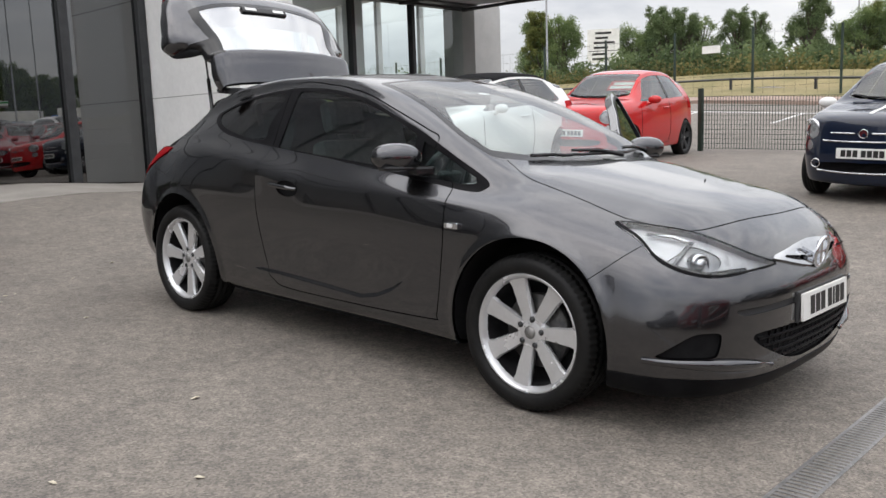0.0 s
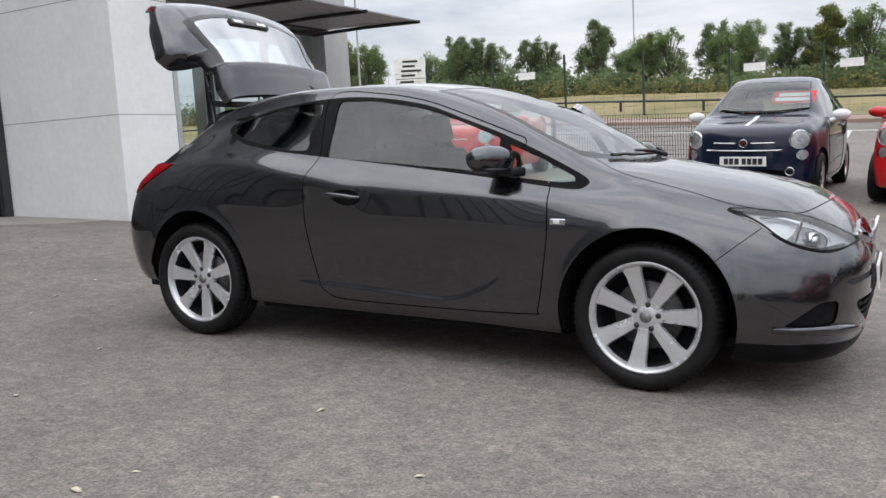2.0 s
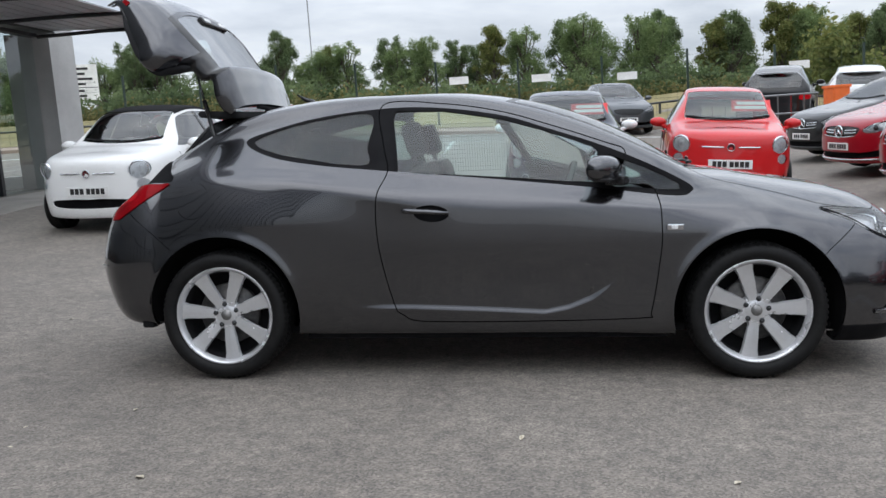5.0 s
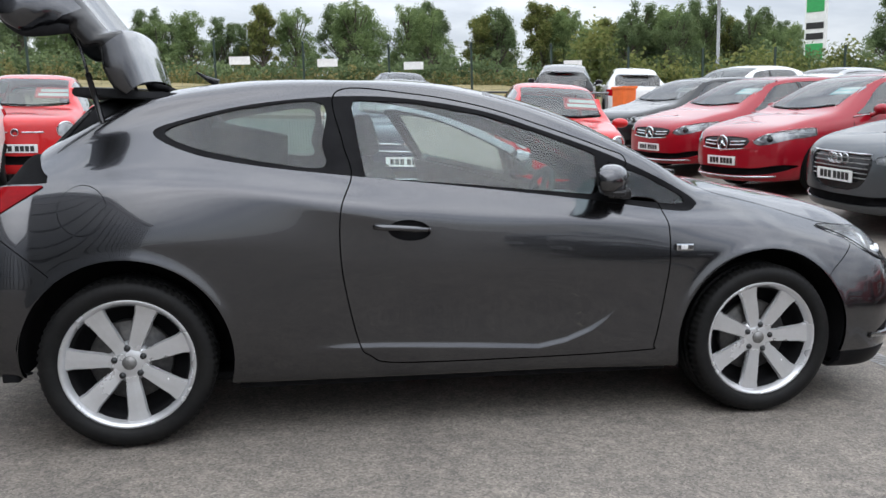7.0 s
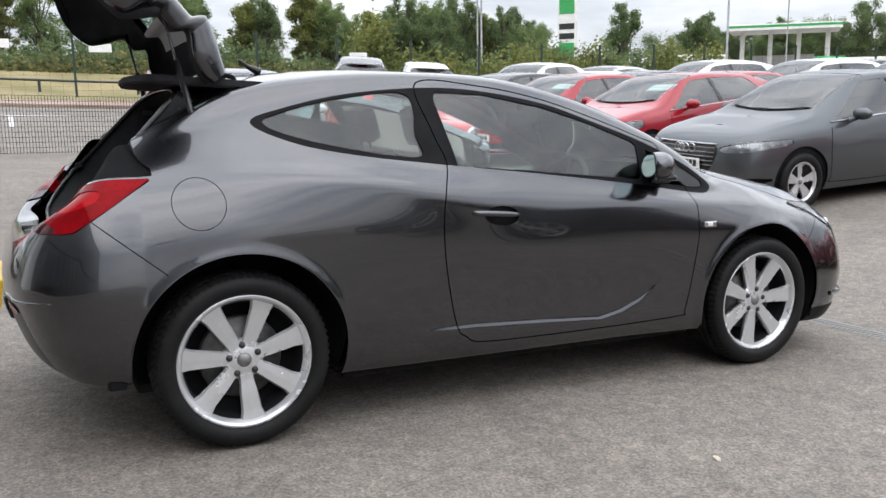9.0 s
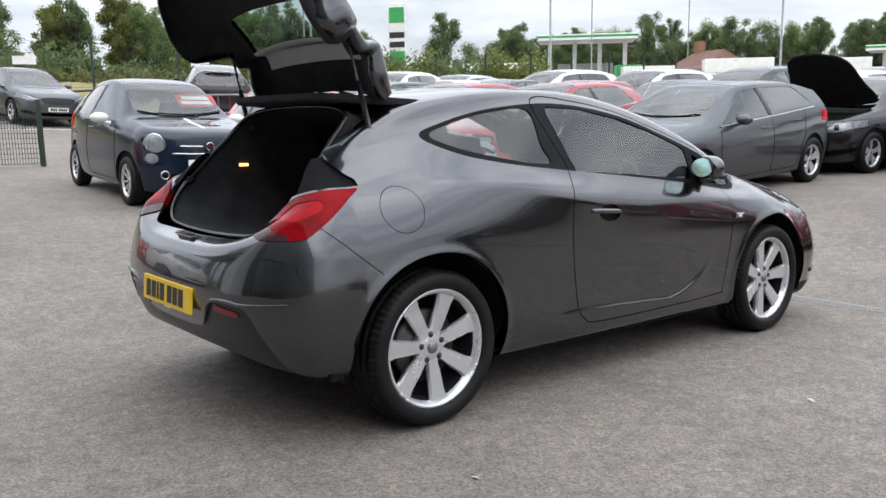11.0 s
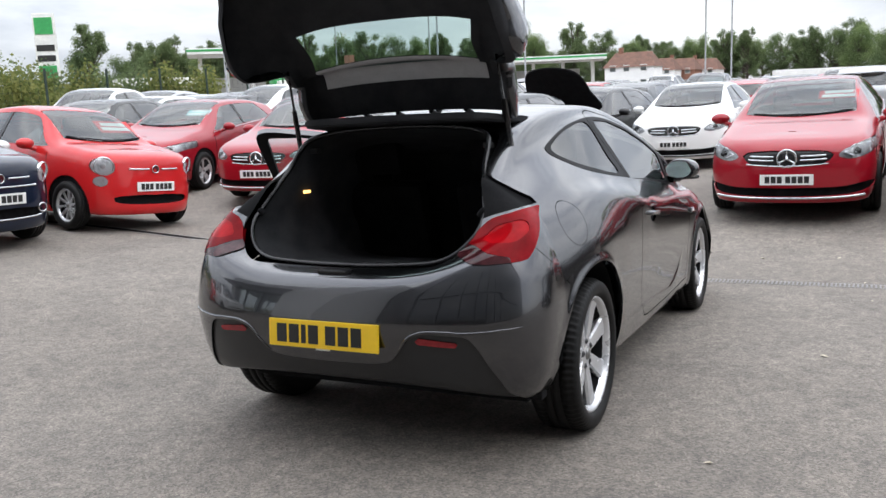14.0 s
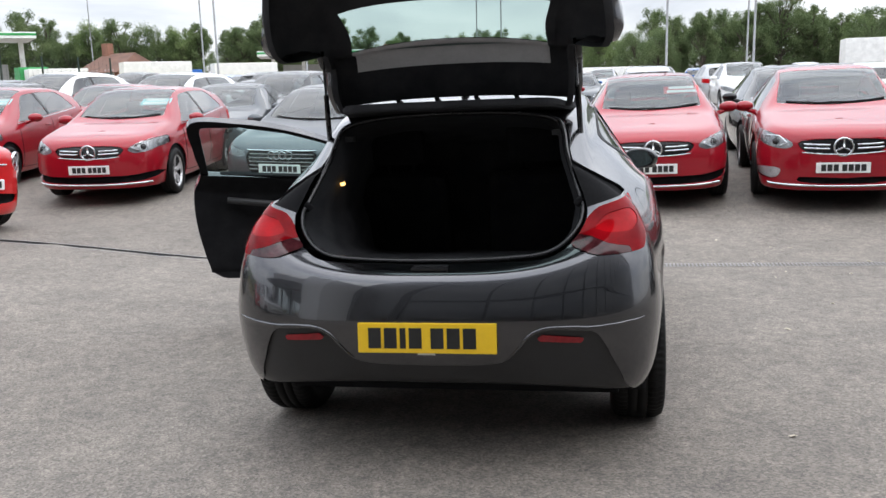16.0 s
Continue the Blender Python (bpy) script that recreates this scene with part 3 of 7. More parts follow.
feat((.70, .70, .70, .70, .70, .70, .70, .70, .70, .70), (.26, .24, .22, .22, .22, .22, .21, .20, .20, .19), (-1.95, .32), (2.02, .19))
feat((.785, .81, .83, .835, .835, .835, .835, .83, .83, .80), (.28, .25, .235, .235, .235, .235, .225, .22, .21, .185), (-2.07, .345), (2.17, .185))
feat((.84, .865, .87, .865, .86, .86, .865, .875, .88, .865), (.38, .35, .33, .32, .315, .31, .30, .30, .30, .29), (-2.125, .44), (2.225, .285))
feat((.865, .905, .902, .882, .868, .868, .878, .89, .905, .885), (.60, .60, .56, .50, .48, .48, .50, .52, .54, .47), (-2.16, .59), (2.25, .43))
feat((.848, .90, .905, .897, .889, .886, .885, .89, .90, .865), (.76, .80, .79, .75, .72, .71, .71, .72, .72, .61), (-2.14, .70), (2.245, .56))
feat((.79, .836, .872, .889, .884, .878, .866, .858, .852, .815), (.93, 1.005, 1.0, .932, .868, .86, .848, .84, .83, .74), (-2.10, .772), (2.20, .668))
feat((.73, .752, .785, .802, .808, .808, .79, .775, .765, .725), (1.02, 1.10, 1.105, 1.075, 1.03, .98, .93, .91, .898, .815), (-1.985, .808), (2.14, .762))
feat((.63, .605, .605, .598, .615, .695, .758, .73, .69, .63), (1.10, 1.245, 1.345, 1.395, 1.365, 1.225, 1.04, .955, .94, .868), (-1.9, .87), (2.06, .828))
feat((.52, .545, .555, .545, .55, .63, .70, .65, .57, .52), (1.16, 1.335, 1.42, 1.45, 1.425, 1.285, 1.098, 1.004, .983, .91), (-1.83, .98), (1.98, .875))
feat((.28, .31, .30, .29, .28, .33, .36, .34, .31, .28), (1.19, 1.375, 1.455, 1.475, 1.462, 1.345, 1.16, 1.045, 1.013, .943), (-1.77, 1.1), (1.86, .918))
feat((0,) * 10, (1.20, 1.39, 1.465, 1.487, 1.475, 1.365, 1.18, 1.058, 1.022, .955), (-1.70, 1.20), (1.70, .955))


def relief(x, z):
    """The shoulder crease from tail to handle, the low door crease, and the lips of the wheel arches."""
    crease_z = np.interp(x, (-1.6, -1.37, -1.17, -.97, -.77, -.53, -.27, -.1), (1.042, 1.037, 1.028, 1.009, .979, .934, .884, .85))
    sharp = steps((x + 1.5) / .9)
    amp = .010 * steps((x + 1.62) / .5) * (1 - steps((x + .36) / .26)) * (.45 + .55 * sharp)
    soft = .05 - .038 * sharp
    q = z - crease_z
    away = np.sqrt(q * q + soft * soft) - soft
    b = amp * np.exp(-away / np.where(q > 0, .09, .20 - .13 * sharp))
    low_z = np.interp(x, (-.5, -.35, 0.0, .315, .43, .546, .62, .676, .72), (.380, .378, .362, .345, .368, .415, .465, .527, .60))
    fade = steps((x + .75) / .3) * (1 - steps((x - .50) / .24))
    drop = low_z - z
    b = b + .0085 * steps((drop + .012) / .024) * np.exp(-np.maximum(drop, 0) / .16) * fade
    lip = 0.0
    for cx in (1.3475, -1.3475):
        r = np.hypot(x - cx, z - .347) - .405
        lip = lip + .008 * np.exp(-(r / .026) ** 2)
    return b + lip


sh = Shell(ST, FE, step=0.013, fan=36, sub=18, square=(0.70, 0.62), relief=relief)
F = sh.F

DLO = spline([(-1.255, 1.232), (-1.10, 1.155), (-0.85, 1.108), (-0.52, 1.072), (0.0, 1.022), (0.5, .968), (0.94, .912), (1.04, .925), (1.03, .965), (0.84, 1.066), (0.615, 1.164), (0.344, 1.258), (0.1, 1.334), (-0.217, 1.382), (-0.505, 1.388), (-0.853, 1.352), (-1.12, 1.29)])
GLASS_R = spline([(-1.205, 1.228), (-1.02, 1.158), (-0.60, 1.098), (-0.585, 1.19), (-0.58, 1.357), (-0.86, 1.337), (-1.10, 1.282)], 8)
GLASS_F = [(-0.415, 1.060), (0.0, 1.030), (0.55, .985), (0.585, .995), (0.585, 1.142), (0.57, 1.158), (0.33, 1.247), (0.09, 1.318), (-0.2, 1.366), (-0.445, 1.372), (-0.455, 1.34)]
GLASS_Q = [(0.635, .968), (0.93, .938), (0.99, .945), (0.98, .968), (0.82, 1.05), (0.64, 1.122)]
DOOR = spline([(0.85, .955), (0.885, .75), (0.87, .56), (0.835, .34), (0.80, .31), (0.3, .298), (-0.28, .300), (-0.40, .335), (-0.45, .40), (-0.515, .69), (-0.52, .93), (-0.47, 1.07), (-0.50, 1.2), (-0.515, 1.41), (-0.2, 1.405), (0.1, 1.355), (0.36, 1.275), (0.63, 1.18), (0.72, 1.14), (0.70, 1.05), (0.66, .965)], 8)
R_ARCH = 0.405
# openings that go through the skin
_, F = sh.cut(F, arch(1.3475, .345, R_ARCH))
_, F = sh.cut(F, arch(-1.3475, .35, R_ARCH))
APERTURE = spline([(0.0, .80), (.30, .808), (.46, .83), (.555, .90), (.585, .985), (.55, 1.10), (.515, 1.2), (.50, 1.285), (.46, 1.335), (.30, 1.365), (0.0, 1.375), (-.3, 1.36), (-.3, .8)], 6)
_, F = sh.cut(F, end_view(APERTURE, -1.17, False))
# windscreen and roof edges
screen = lambda x, y, z, s: np.maximum.reduce([8.12 - s, x - (1.19 - 0.45 * y * y), (0.19 - 0.22 * y * y) - x])
SCREEN, F = sh.cut(F, screen)
screen_glass = lambda x, y, z, s: np.maximum.reduce([8.26 - s, x - (1.135 - 0.45 * y * y), (0.23 - 0.22 * y * y) - x])
WS, WS_RIM = sh.cut(SCREEN, screen_glass)
# the left door is open: its skin is taken out and hung on its hinges further down
LDOOR, F = sh.cut(F, side_view(DOOR, 0.3, 1))
RDOOR, F = sh.cut(F, side_view(DOOR, 0.3, -1))
gap = 0.0028
_, F = sh.cut(F, both(lambda x, y, z, s: inside(DOOR, x, z) - gap, lambda x, y, z, s: 0.3 - np.abs(y)))
shrink = lambda x, y, z, s: inside(DOOR, x, z) + gap
RDOOR, _ = sh.cut(RDOOR, shrink)
LDOOR, _ = sh.cut(LDOOR, shrink)


def window_set(F):
    fr, F = sh.cut(F, side_view(DLO, 0.4))
    r, fr = sh.cut(fr, side_view(GLASS_R, 0.4))
    f, fr = sh.cut(fr, side_view(GLASS_F, 0.4))
    q, fr = sh.cut(fr, side_view(GLASS_Q, 0.4))
    return F, fr, r, f, q


F, FR_B, GR_B, _, GQ_B = window_set(F)
RDOOR, FR_R, _, GF_R, _ = window_set(RDOOR)
LDOOR, FR_L, _, GF_L, _ = window_set(LDOOR)
# fuel flap, on the right flank
flap = lambda x, y, z, s: np.maximum(np.hypot(x + 1.497, z - .938) - .092, .4 + y)
FLAP, F = sh.cut(F, flap)
_, F = sh.cut(F, lambda *a: flap(*a) - 0.0025)
# door handle pockets
pocket = lambda x, y, z, s: np.maximum(np.hypot((x + .245) / .088, (z - (.852 - .05 * (x + .245))) / .042) - 1, .5 - np.abs(y)) * .03
POCK_R, RDOOR = sh.cut(RDOOR, pocket)
# dark recesses that the tailgate's corners cover when shut
RECESS = [(.50, 1.185), (.545, 1.155), (.705, 1.062), (.732, 1.036), (.625, 1.006), (.56, .985), (.53, 1.06)]
REC, F = sh.cut(F, end_view(RECESS, -1.5, False))
# headlamps, then the bonnet
HEADLAMP = spline([(1.668, .828), (1.82, .824), (1.955, .804), (2.075, .756), (2.178, .682), (2.15, .662), (2.09, .650), (2.01, .664), (1.915, .700), (1.80, .772)], 8)
BEZEL = spline([(1.915, .690), (1.945, .735), (1.975, .768), (2.06, .735), (2.085, .690), (2.04, .655), (1.97, .66)], 4)
head_f = side_view(HEADLAMP, .33)
HEAD, F = sh.cut(F, head_f)
BON_HALF = [(1.02, .57), (1.10, .625), (1.25, .665), (1.5, .678), (1.70, .680), (1.85, .660), (1.95, .605), (2.005, .47), (2.035, .25)]
BON = spline(BON_HALF + [(2.045, 0.0)] + [(x, -y) for x, y in BON_HALF[::-1]] + [(1.15, -.3), (1.175, 0.0), (1.15, .3)], 6)
bonnet_f = lambda x, y, z, s: np.maximum(inside(BON, x, y), .5 - z)
BONNET, F = sh.cut(F, bonnet_f)
_, F = sh.cut(F, both(lambda *a: bonnet_f(*a) - 0.004, lambda x, y, z, s: .5 - z))
# lamps, grilles and bumpers at the nose
CHROMEBAR = spline([(0.0, .736), (.12, .730), (.24, .717), (.375, .699), (.30, .680), (.2, .658), (.1, .640), (0.0, .634), (-.1, .640), (-.1, .73)], 8)
BAR, F = sh.cut(F, end_view(CHROMEBAR, 1.9))
BARIN = [(.05, .676), (.14, .683), (.27, .697), (.30, .692), (.25, .680), (.14, .662), (.05, .652)]
BARSLOT, BAR = sh.cut(BAR, end_view(BARIN, 1.9))
LOWGRILLE = spline([(0.0, .438), (.40, .437), (.53, .432), (.56, .42), (.50, .375), (.30, .298), (.15, .268), (0.0, .262), (-.2, .3), (-.2, .42)], 8)
LOW, F = sh.cut(F, end_view(LOWGRILLE, 1.9))
STRIP, F = sh.cut(F, end_view([(-.3, .545), (.25, .545), (.64, .530), (.645, .522), (.60, .505), (.25, .518), (-.3, .518)], 1.9))
FOGPOLY = spline([(.846, .350), (.842, .366), (.826, .398), (.790, .440), (.755, .451), (.712, .450), (.698, .440), (.700, .370), (.712, .352), (.78, .349)], 4)
FOG, F = sh.cut(F, end_view(FOGPOLY, 1.6))
LIPPOLY = [(-1, .1), (.9, .1), (.9, .262), (.78, .265), (.49, .242), (.2, .238), (-1, .238)]
LIP, F = sh.cut(F, end_view(LIPPOLY, 1.715))
# tail lamps and rear valance
TAILPOLY = spline([(.525, .866), (.553, .905), (.595, .965), (.63, .992), (.69, 1.010), (.745, 1.026), (.80, 1.015), (.84, .93), (.80, .852), (.715, .836), (.62, .835), (.565, .850)], 8)
TAIL, F = sh.cut(F, both(end_view(TAILPOLY, -1.63, False), lambda x, y, z, s: x + 1.655 + (1.022 - z) * 1.5))
VALANCE = spline([(-.2, .436), (0.0, .436), (.22, .442), (.29, .462), (.34, .512), (.38, .560), (.44, .580), (.54, .575), (.60, .570), (.635, .535), (.675, .45), (.715, .35), (.72, .2), (-.2, .2)], 8)
VAL, F = sh.cut(F, end_view(VALANCE, -1.72, False))
REFL = [(.395, .535), (.560, .524), (.575, .545), (.41, .562)]
RFL, VAL = sh.cut(VAL, end_view(REFL, -1.72, False))
# seams: front bumper to wing, rear bumper to wing
def split_seam(F, x0, x1, z0, z1, line):
    """A narrow open joint along a line z(x) in the flanks, between the limits."""
    zone, rest = sh.cut(F, lambda x, y, z, s: np.maximum.reduce([x0 - x, x - x1, z0 - z, z - z1, .35 - np.abs(y)]))
    low, up = sh.cut(zone, lambda x, y, z, s: z - line(x) + .0022)
    _, up = sh.cut(up, lambda x, y, z, s: z - line(x) - .0022)
    return np.concatenate([rest, low, up])


F = split_seam(F, 1.60, 1.90, .56, .80, lambda x: .635 + (x - 1.677) * .82)
F = split_seam(F, -1.93, -1.62, .66, .90, lambda x: .721 - (x + 1.661) * .805)

body = part("body", sh.mesh("body", F, edge=0.015), PAINT, coupe, "glossy charcoal metallic bodywork")
inner, _ = sh.cut(sh.F, lambda x, y, z, s: -np.minimum.reduce([np.hypot(x - 1.3475, z - .345) - R_ARCH, np.hypot(x + 1.3475, z - .35) - R_ARCH, 0 * x + 1]))
_, inner = sh.cut(inner, end_view(APERTURE, -1.17, False))
_, inner = sh.cut(inner, lambda *a: screen(*a) + .012)
_, inner = sh.cut(inner, side_view(DOOR, 0.3, 1))
for pane in (GLASS_R, GLASS_F, GLASS_Q):
    _, inner = sh.cut(inner, lambda *a, q=pane: side_view(q, 0.4)(*a) - .004)
_, inner = sh.cut(inner, head_f)
part("inner_shell", sh.mesh("inner_shell", inner, push=-0.014), TRIM, coupe, "black inner structure behind the panels")
part("bonnet", sh.mesh("bonnet", BONNET, push=0.001, edge=0.012), PAINT, coupe)
rdoor = part("door", sh.mesh("door", RDOOR, edge=0.012), PAINT, coupe, "closed charcoal driver's door")
part("window_frame", sh.mesh("window_frame", FR_R, push=0.002, edge=0.006), FRAMEBLACK, rdoor)
part("window_pane", sh.mesh("window_pane", GF_R, push=-0.003), GLASS, rdoor)
for sgn in (1, -1):
    for fore in (1, -1):
        piece = sh.cut(FR_B, lambda x, y, z, s, k=sgn, q=fore: np.maximum(-y * k, (.3 - x) * q))[0]
        part("window_surround", sh.mesh("window_surround", piece, push=0.002, edge=0.008), FRAMEBLACK, coupe, "gloss black window surround")
    part("gate_recess", sh.mesh("gate_recess", sh.cut(REC, lambda x, y, z, s, k=sgn: -y * k)[0], push=-0.02), PAINT, coupe)
part("handle_pocket", sh.mesh("handle_pocket", POCK_R, push=-0.024, edge=-0.024), PAINT, rdoor)
bm = bmesh.new()
tube(bm, spline([(-.385, -.884, .868), (-.372, -.908, .868), (-.29, -.916, .864), (-.20, -.912, .857), (-.165, -.890, .853)], 5, False), [.012] * 6 + [.0125] * 9 + [.010] * 6, 10)
part("door_handle", bm, PAINT, rdoor, "body-coloured pull handle")
for sgn in (1, -1):
    one = lambda x, y, z, s, k=sgn: -y * k
    part("rear_side_window", sh.mesh("rear_side_window", sh.cut(GR_B, one)[0], push=-0.002), SMOKEGLASS, coupe)
    part("quarter_window", sh.mesh("quarter_window", sh.cut(GQ_B, one)[0], push=-0.002), GLASS, coupe)
    hl = part("headlamp", sh.mesh("headlamp", sh.cut(HEAD, one)[0], push=0.003), LENS, coupe, "clear headlamp with chrome projector")
    hback = sh.cut(HEAD, one)[0]
    part("lamp_bowl", sh.mesh("lamp_bowl", hback, push=-0.034, edge=-0.032), BOWL, hl)
    part("lamp_seal", sh.mesh("lamp_seal", sh.cut(hback, lambda x, y, z, s: -np.maximum(inside(HEADLAMP, x, z) + .002, inside(HEADLAMP, x, z - .009)))[0], push=0.0045), FRAMEBLACK, hl)
    part("lamp_bezel", sh.mesh("lamp_bezel", sh.cut(hback, side_view(BEZEL, .33))[0], push=-0.026, edge=-0.006), DIMBOWL, hl, "grey bezel round the projector")
    clear, red = sh.cut(sh.cut(TAIL, one)[0], end_view([(.50, .80), (.76, .80), (.735, .858), (.66, .872), (.60, .892), (.53, .902)], -1.63, False))
    # core in a brighter red, for the light that the lens throws back
    core, red = sh.cut(red, end_view([(.672 + (y - .650) * .50, .948 + (z - .94) * .40) for y, z in TAILPOLY], -1.63, False))
    tl = part("tail_lamp", sh.mesh("tail_lamp", red, push=0.006, edge=0.03), SMOKEDRED, coupe, "deep red tail lamp cluster")
    part("lens_core", sh.mesh("lens_core", core, push=0.003), REDLENS, tl, "bright red lens core, returned light put into its colour")
    part("reversing_lens", sh.mesh("reversing_lens", clear, push=0.005), SMOKELENS, tl, "smoky clear reversing lens")
    part("reflector", sh.mesh("reflector", sh.cut(RFL, one)[0], push=-0.004), DARKRED, coupe)
    part("fog_recess", sh.mesh("fog_recess", sh.cut(FOG, one)[0], push=-0.045), PLASTIC, coupe)
part("windscreen", sh.mesh("windscreen", WS, push=0.001), SCREENGLASS, coupe)
part("windscreen_border", sh.mesh("windscreen_border", WS_RIM, push=0.0005), GLOSSBLACK, coupe)
part("fuel_flap", sh.mesh("fuel_flap", FLAP, edge=0.008), PAINT, coupe)
part("grille_bar", sh.mesh("grille_bar", BAR, push=0.012, edge=0.02), CHROME, coupe, "chrome grille bar with badge")
for sgn in (1, -1):
    part("grille_slot", sh.mesh("grille_slot", sh.cut(BARSLOT, lambda x, y, z, s, k=sgn: -y * k)[0], push=-0.012), GLOSSBLACK, coupe)
part("bumper_strip", sh.mesh("bumper_strip", STRIP, push=-0.012), PLASTIC, coupe)


def hero_nose(y, z, out=0.0):
    """A point of the coupe's nose at y, z, moved out along the skin."""
    d = (sh.V[:, 1] - y) ** 2 + (sh.V[:, 2] - z) ** 2 + np.where((sh.V[:, 0] < 1.6) | (sh.N[:, 0] < .02), 9, 0)
    near = np.argpartition(d, 6)[:6]
    w = 1 / (d[near] + 1e-5)
    q, nn = (sh.V[near] * w[:, None]).sum(0) / w.sum(), sh.N[near].mean(0)
    return Vector((q[0], y, z)) + Vector(nn) * out


for sgn in (1, -1):
    bm = bmesh.new()
    tube(bm, [hero_nose(sgn * (.858 - .46 * t), .334 - .05 * t ** 1.6, .002) for t in np.linspace(0, 1, 17)], [.008 + .017 * math.sin(math.pi * min(1, .08 + t * .95)) for t in np.linspace(0, 1, 17)], 10)
    part("bumper_blade", bm, PAINT, coupe)
part("lower_grille", sh.mesh("lower_grille", LOW, push=-0.05), TRIM, coupe)
part("front_lip", sh.mesh("front_lip", LIP, push=0.004, edge=0.02), FRAMEBLACK, coupe)
# body paint here too; its darker tone stands for shade near the ground
part("rear_valance", sh.mesh("rear_valance", VAL, push=-0.010, edge=0.01), SHADEDPAINT, coupe)

# a raised edge over the rear reflectors
for sgn in (1, -1):
    bm = bmesh.new()
    pts = []
    for y, z in spline([(.79, .600), (.70, .592), (.60, .585), (.50, .588), (.43, .584), (.375, .560), (.335, .510), (.29, .462)], 4, False):
        d = (sh.V[:, 1] - y) ** 2 + (sh.V[:, 2] - z) ** 2 + np.where(sh.V[:, 0] > -1.5, 9, 0)
        i = int(np.argmin(d))
        pts.append(Vector((sh.V[i][0], sgn * y, z)) + Vector((sh.N[i][0], sgn * sh.N[i][1], sh.N[i][2])) * .001)
    tube(bm, pts, [.002 + .006 * math.sin(math.pi * (k + 1) / (len(pts) + 1)) for k in range(len(pts))], 8)
    part("bumper_ridge", bm, PAINT, coupe)

# wheels
hero_wheels = wheel_meshes(.338, .252, .225, {"spokes": 7, "root": .031, "tip": .044, "face": .60, "hub": .080, "disc": DARKSTEEL, "tread": 216})
for x, y in ((1.3475, -.775), (-1.3475, -.780), (1.3475, .775), (-1.3475, .780)):
    add_wheel(hero_wheels, coupe, x, y, .338, y < 0, turn=9 if x > 0 else -7)
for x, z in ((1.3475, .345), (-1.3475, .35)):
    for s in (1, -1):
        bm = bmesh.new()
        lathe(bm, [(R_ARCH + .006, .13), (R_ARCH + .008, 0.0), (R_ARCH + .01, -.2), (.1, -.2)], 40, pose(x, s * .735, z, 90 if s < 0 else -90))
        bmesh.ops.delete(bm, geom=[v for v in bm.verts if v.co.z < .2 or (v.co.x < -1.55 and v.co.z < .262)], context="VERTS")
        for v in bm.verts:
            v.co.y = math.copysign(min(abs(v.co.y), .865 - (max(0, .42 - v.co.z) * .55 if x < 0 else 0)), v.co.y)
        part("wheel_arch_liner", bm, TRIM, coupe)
part("floor_pan", box_bm(-1.72, 1.8, -.70, .70, .21, .245, .01), TRIM, coupe)
for s in (1, -1):
    part("arch_closing_panel", box_bm(-1.83, -1.765, min(s * .40, s * .80), max(s * .40, s * .79), .262, .50, .01), TRIM, coupe)
# sill strips below the doors
for s in (1, -1):
    part("side_skirt", box_bm(-.93, .93, min(s * .70, s * .785), max(s * .70, s * .785), .195, .25, .012), TRIM, coupe)


# tailgate, raised: u runs from the hinge along it, n out of its skin
GATE = Matrix(((-.643, 0, .766, -1.20), (0, 1, 0, 0), (.766, 0, .643, 1.43), (0, 0, 0, 1)))
CROSS = [(0, 0), (.12, 0), (.24, 0), (.36, 0), (.48, 0), (.60, 0), (.70, 0), (.78, 0), (.85, 0), (.91, 0), (.96, .05), (1.0, .18), (1.0, .40), (1.0, .62), (1.0, .82), (.99, .94), (.95, 1.0)]


def gate_rows(us):
    """For each u: height of the skin at the middle, half-width of the skin, half-width of the side wall, depth of the wall."""
    n = pchip((.03, .12, .21, .285, .318, .5, .7, .80, .88, .93, .955), (-.06, -.025, .012, .036, -.012, -.008, -.002, -.015, -.055, -.12, -.19), us)
    e = pchip((.03, .2, .30, .42, .55, .70, .85, .955), (.525, .550, .545, .535, .565, .60, .60, .54), us)
    w = pchip((.03, .2, .30, .40, .455, .51, .60, .70, .80, .90, .955), (.535, .565, .565, .570, .645, .71, .728, .715, .68, .62, .56), us)
    d = pchip((.03, .12, .20, .30, .40, .455, .51, .62, .75, .85, .955), (.08, .15, .165, .14, .14, .22, .28, .30, .25, .18, .08), us)
    return n, e, w, d


def gate_sheet(inset, keep, u0=.075, u1=.955, rows=64, sides=(1, -1), bend=None):
    us = np.linspace(u0, u1, rows)
    n, e, w, d = gate_rows(us)
    bm = bmesh.new()
    ids = {}
    for i in range(rows):
        for k in (1, -1):
            for j, (a, deep) in enumerate(CROSS):
                if k < 0 and j == 0:
                    ids[i, k, j] = ids[i, 1, 0]
                    continue
                t = float(steps((deep - .02) / .45))
                y = a * e[i] + (a * w[i] - a * e[i]) * t - (inset * .8 if deep > .1 else 0)
                h = n[i] - .045 * a ** 2.5 - deep * (d[i] - .045)
                ids[i, k, j] = bm.verts.new((us[i] + (bend(us[i], a) if bend else 0), k * max(y, 0), h - inset * (1 - .75 * deep)))
    for i in range(rows - 1):
        for k in sides:
            for j in range(len(CROSS) - 1):
                if keep((us[i] + us[i + 1]) / 2, (CROSS[j][0] + CROSS[j + 1][0]) / 2, (CROSS[j][1] + CROSS[j + 1][1]) / 2):
                    q = [ids[i, k, j], ids[i + 1, k, j], ids[i + 1, k, j + 1], ids[i, k, j + 1]]
                    bm.faces.new(q[::-1] if k > 0 else q).smooth = True
    bmesh.ops.delete(bm, geom=[v for v in bm.verts if not v.link_faces], context="VERTS")
    return bm


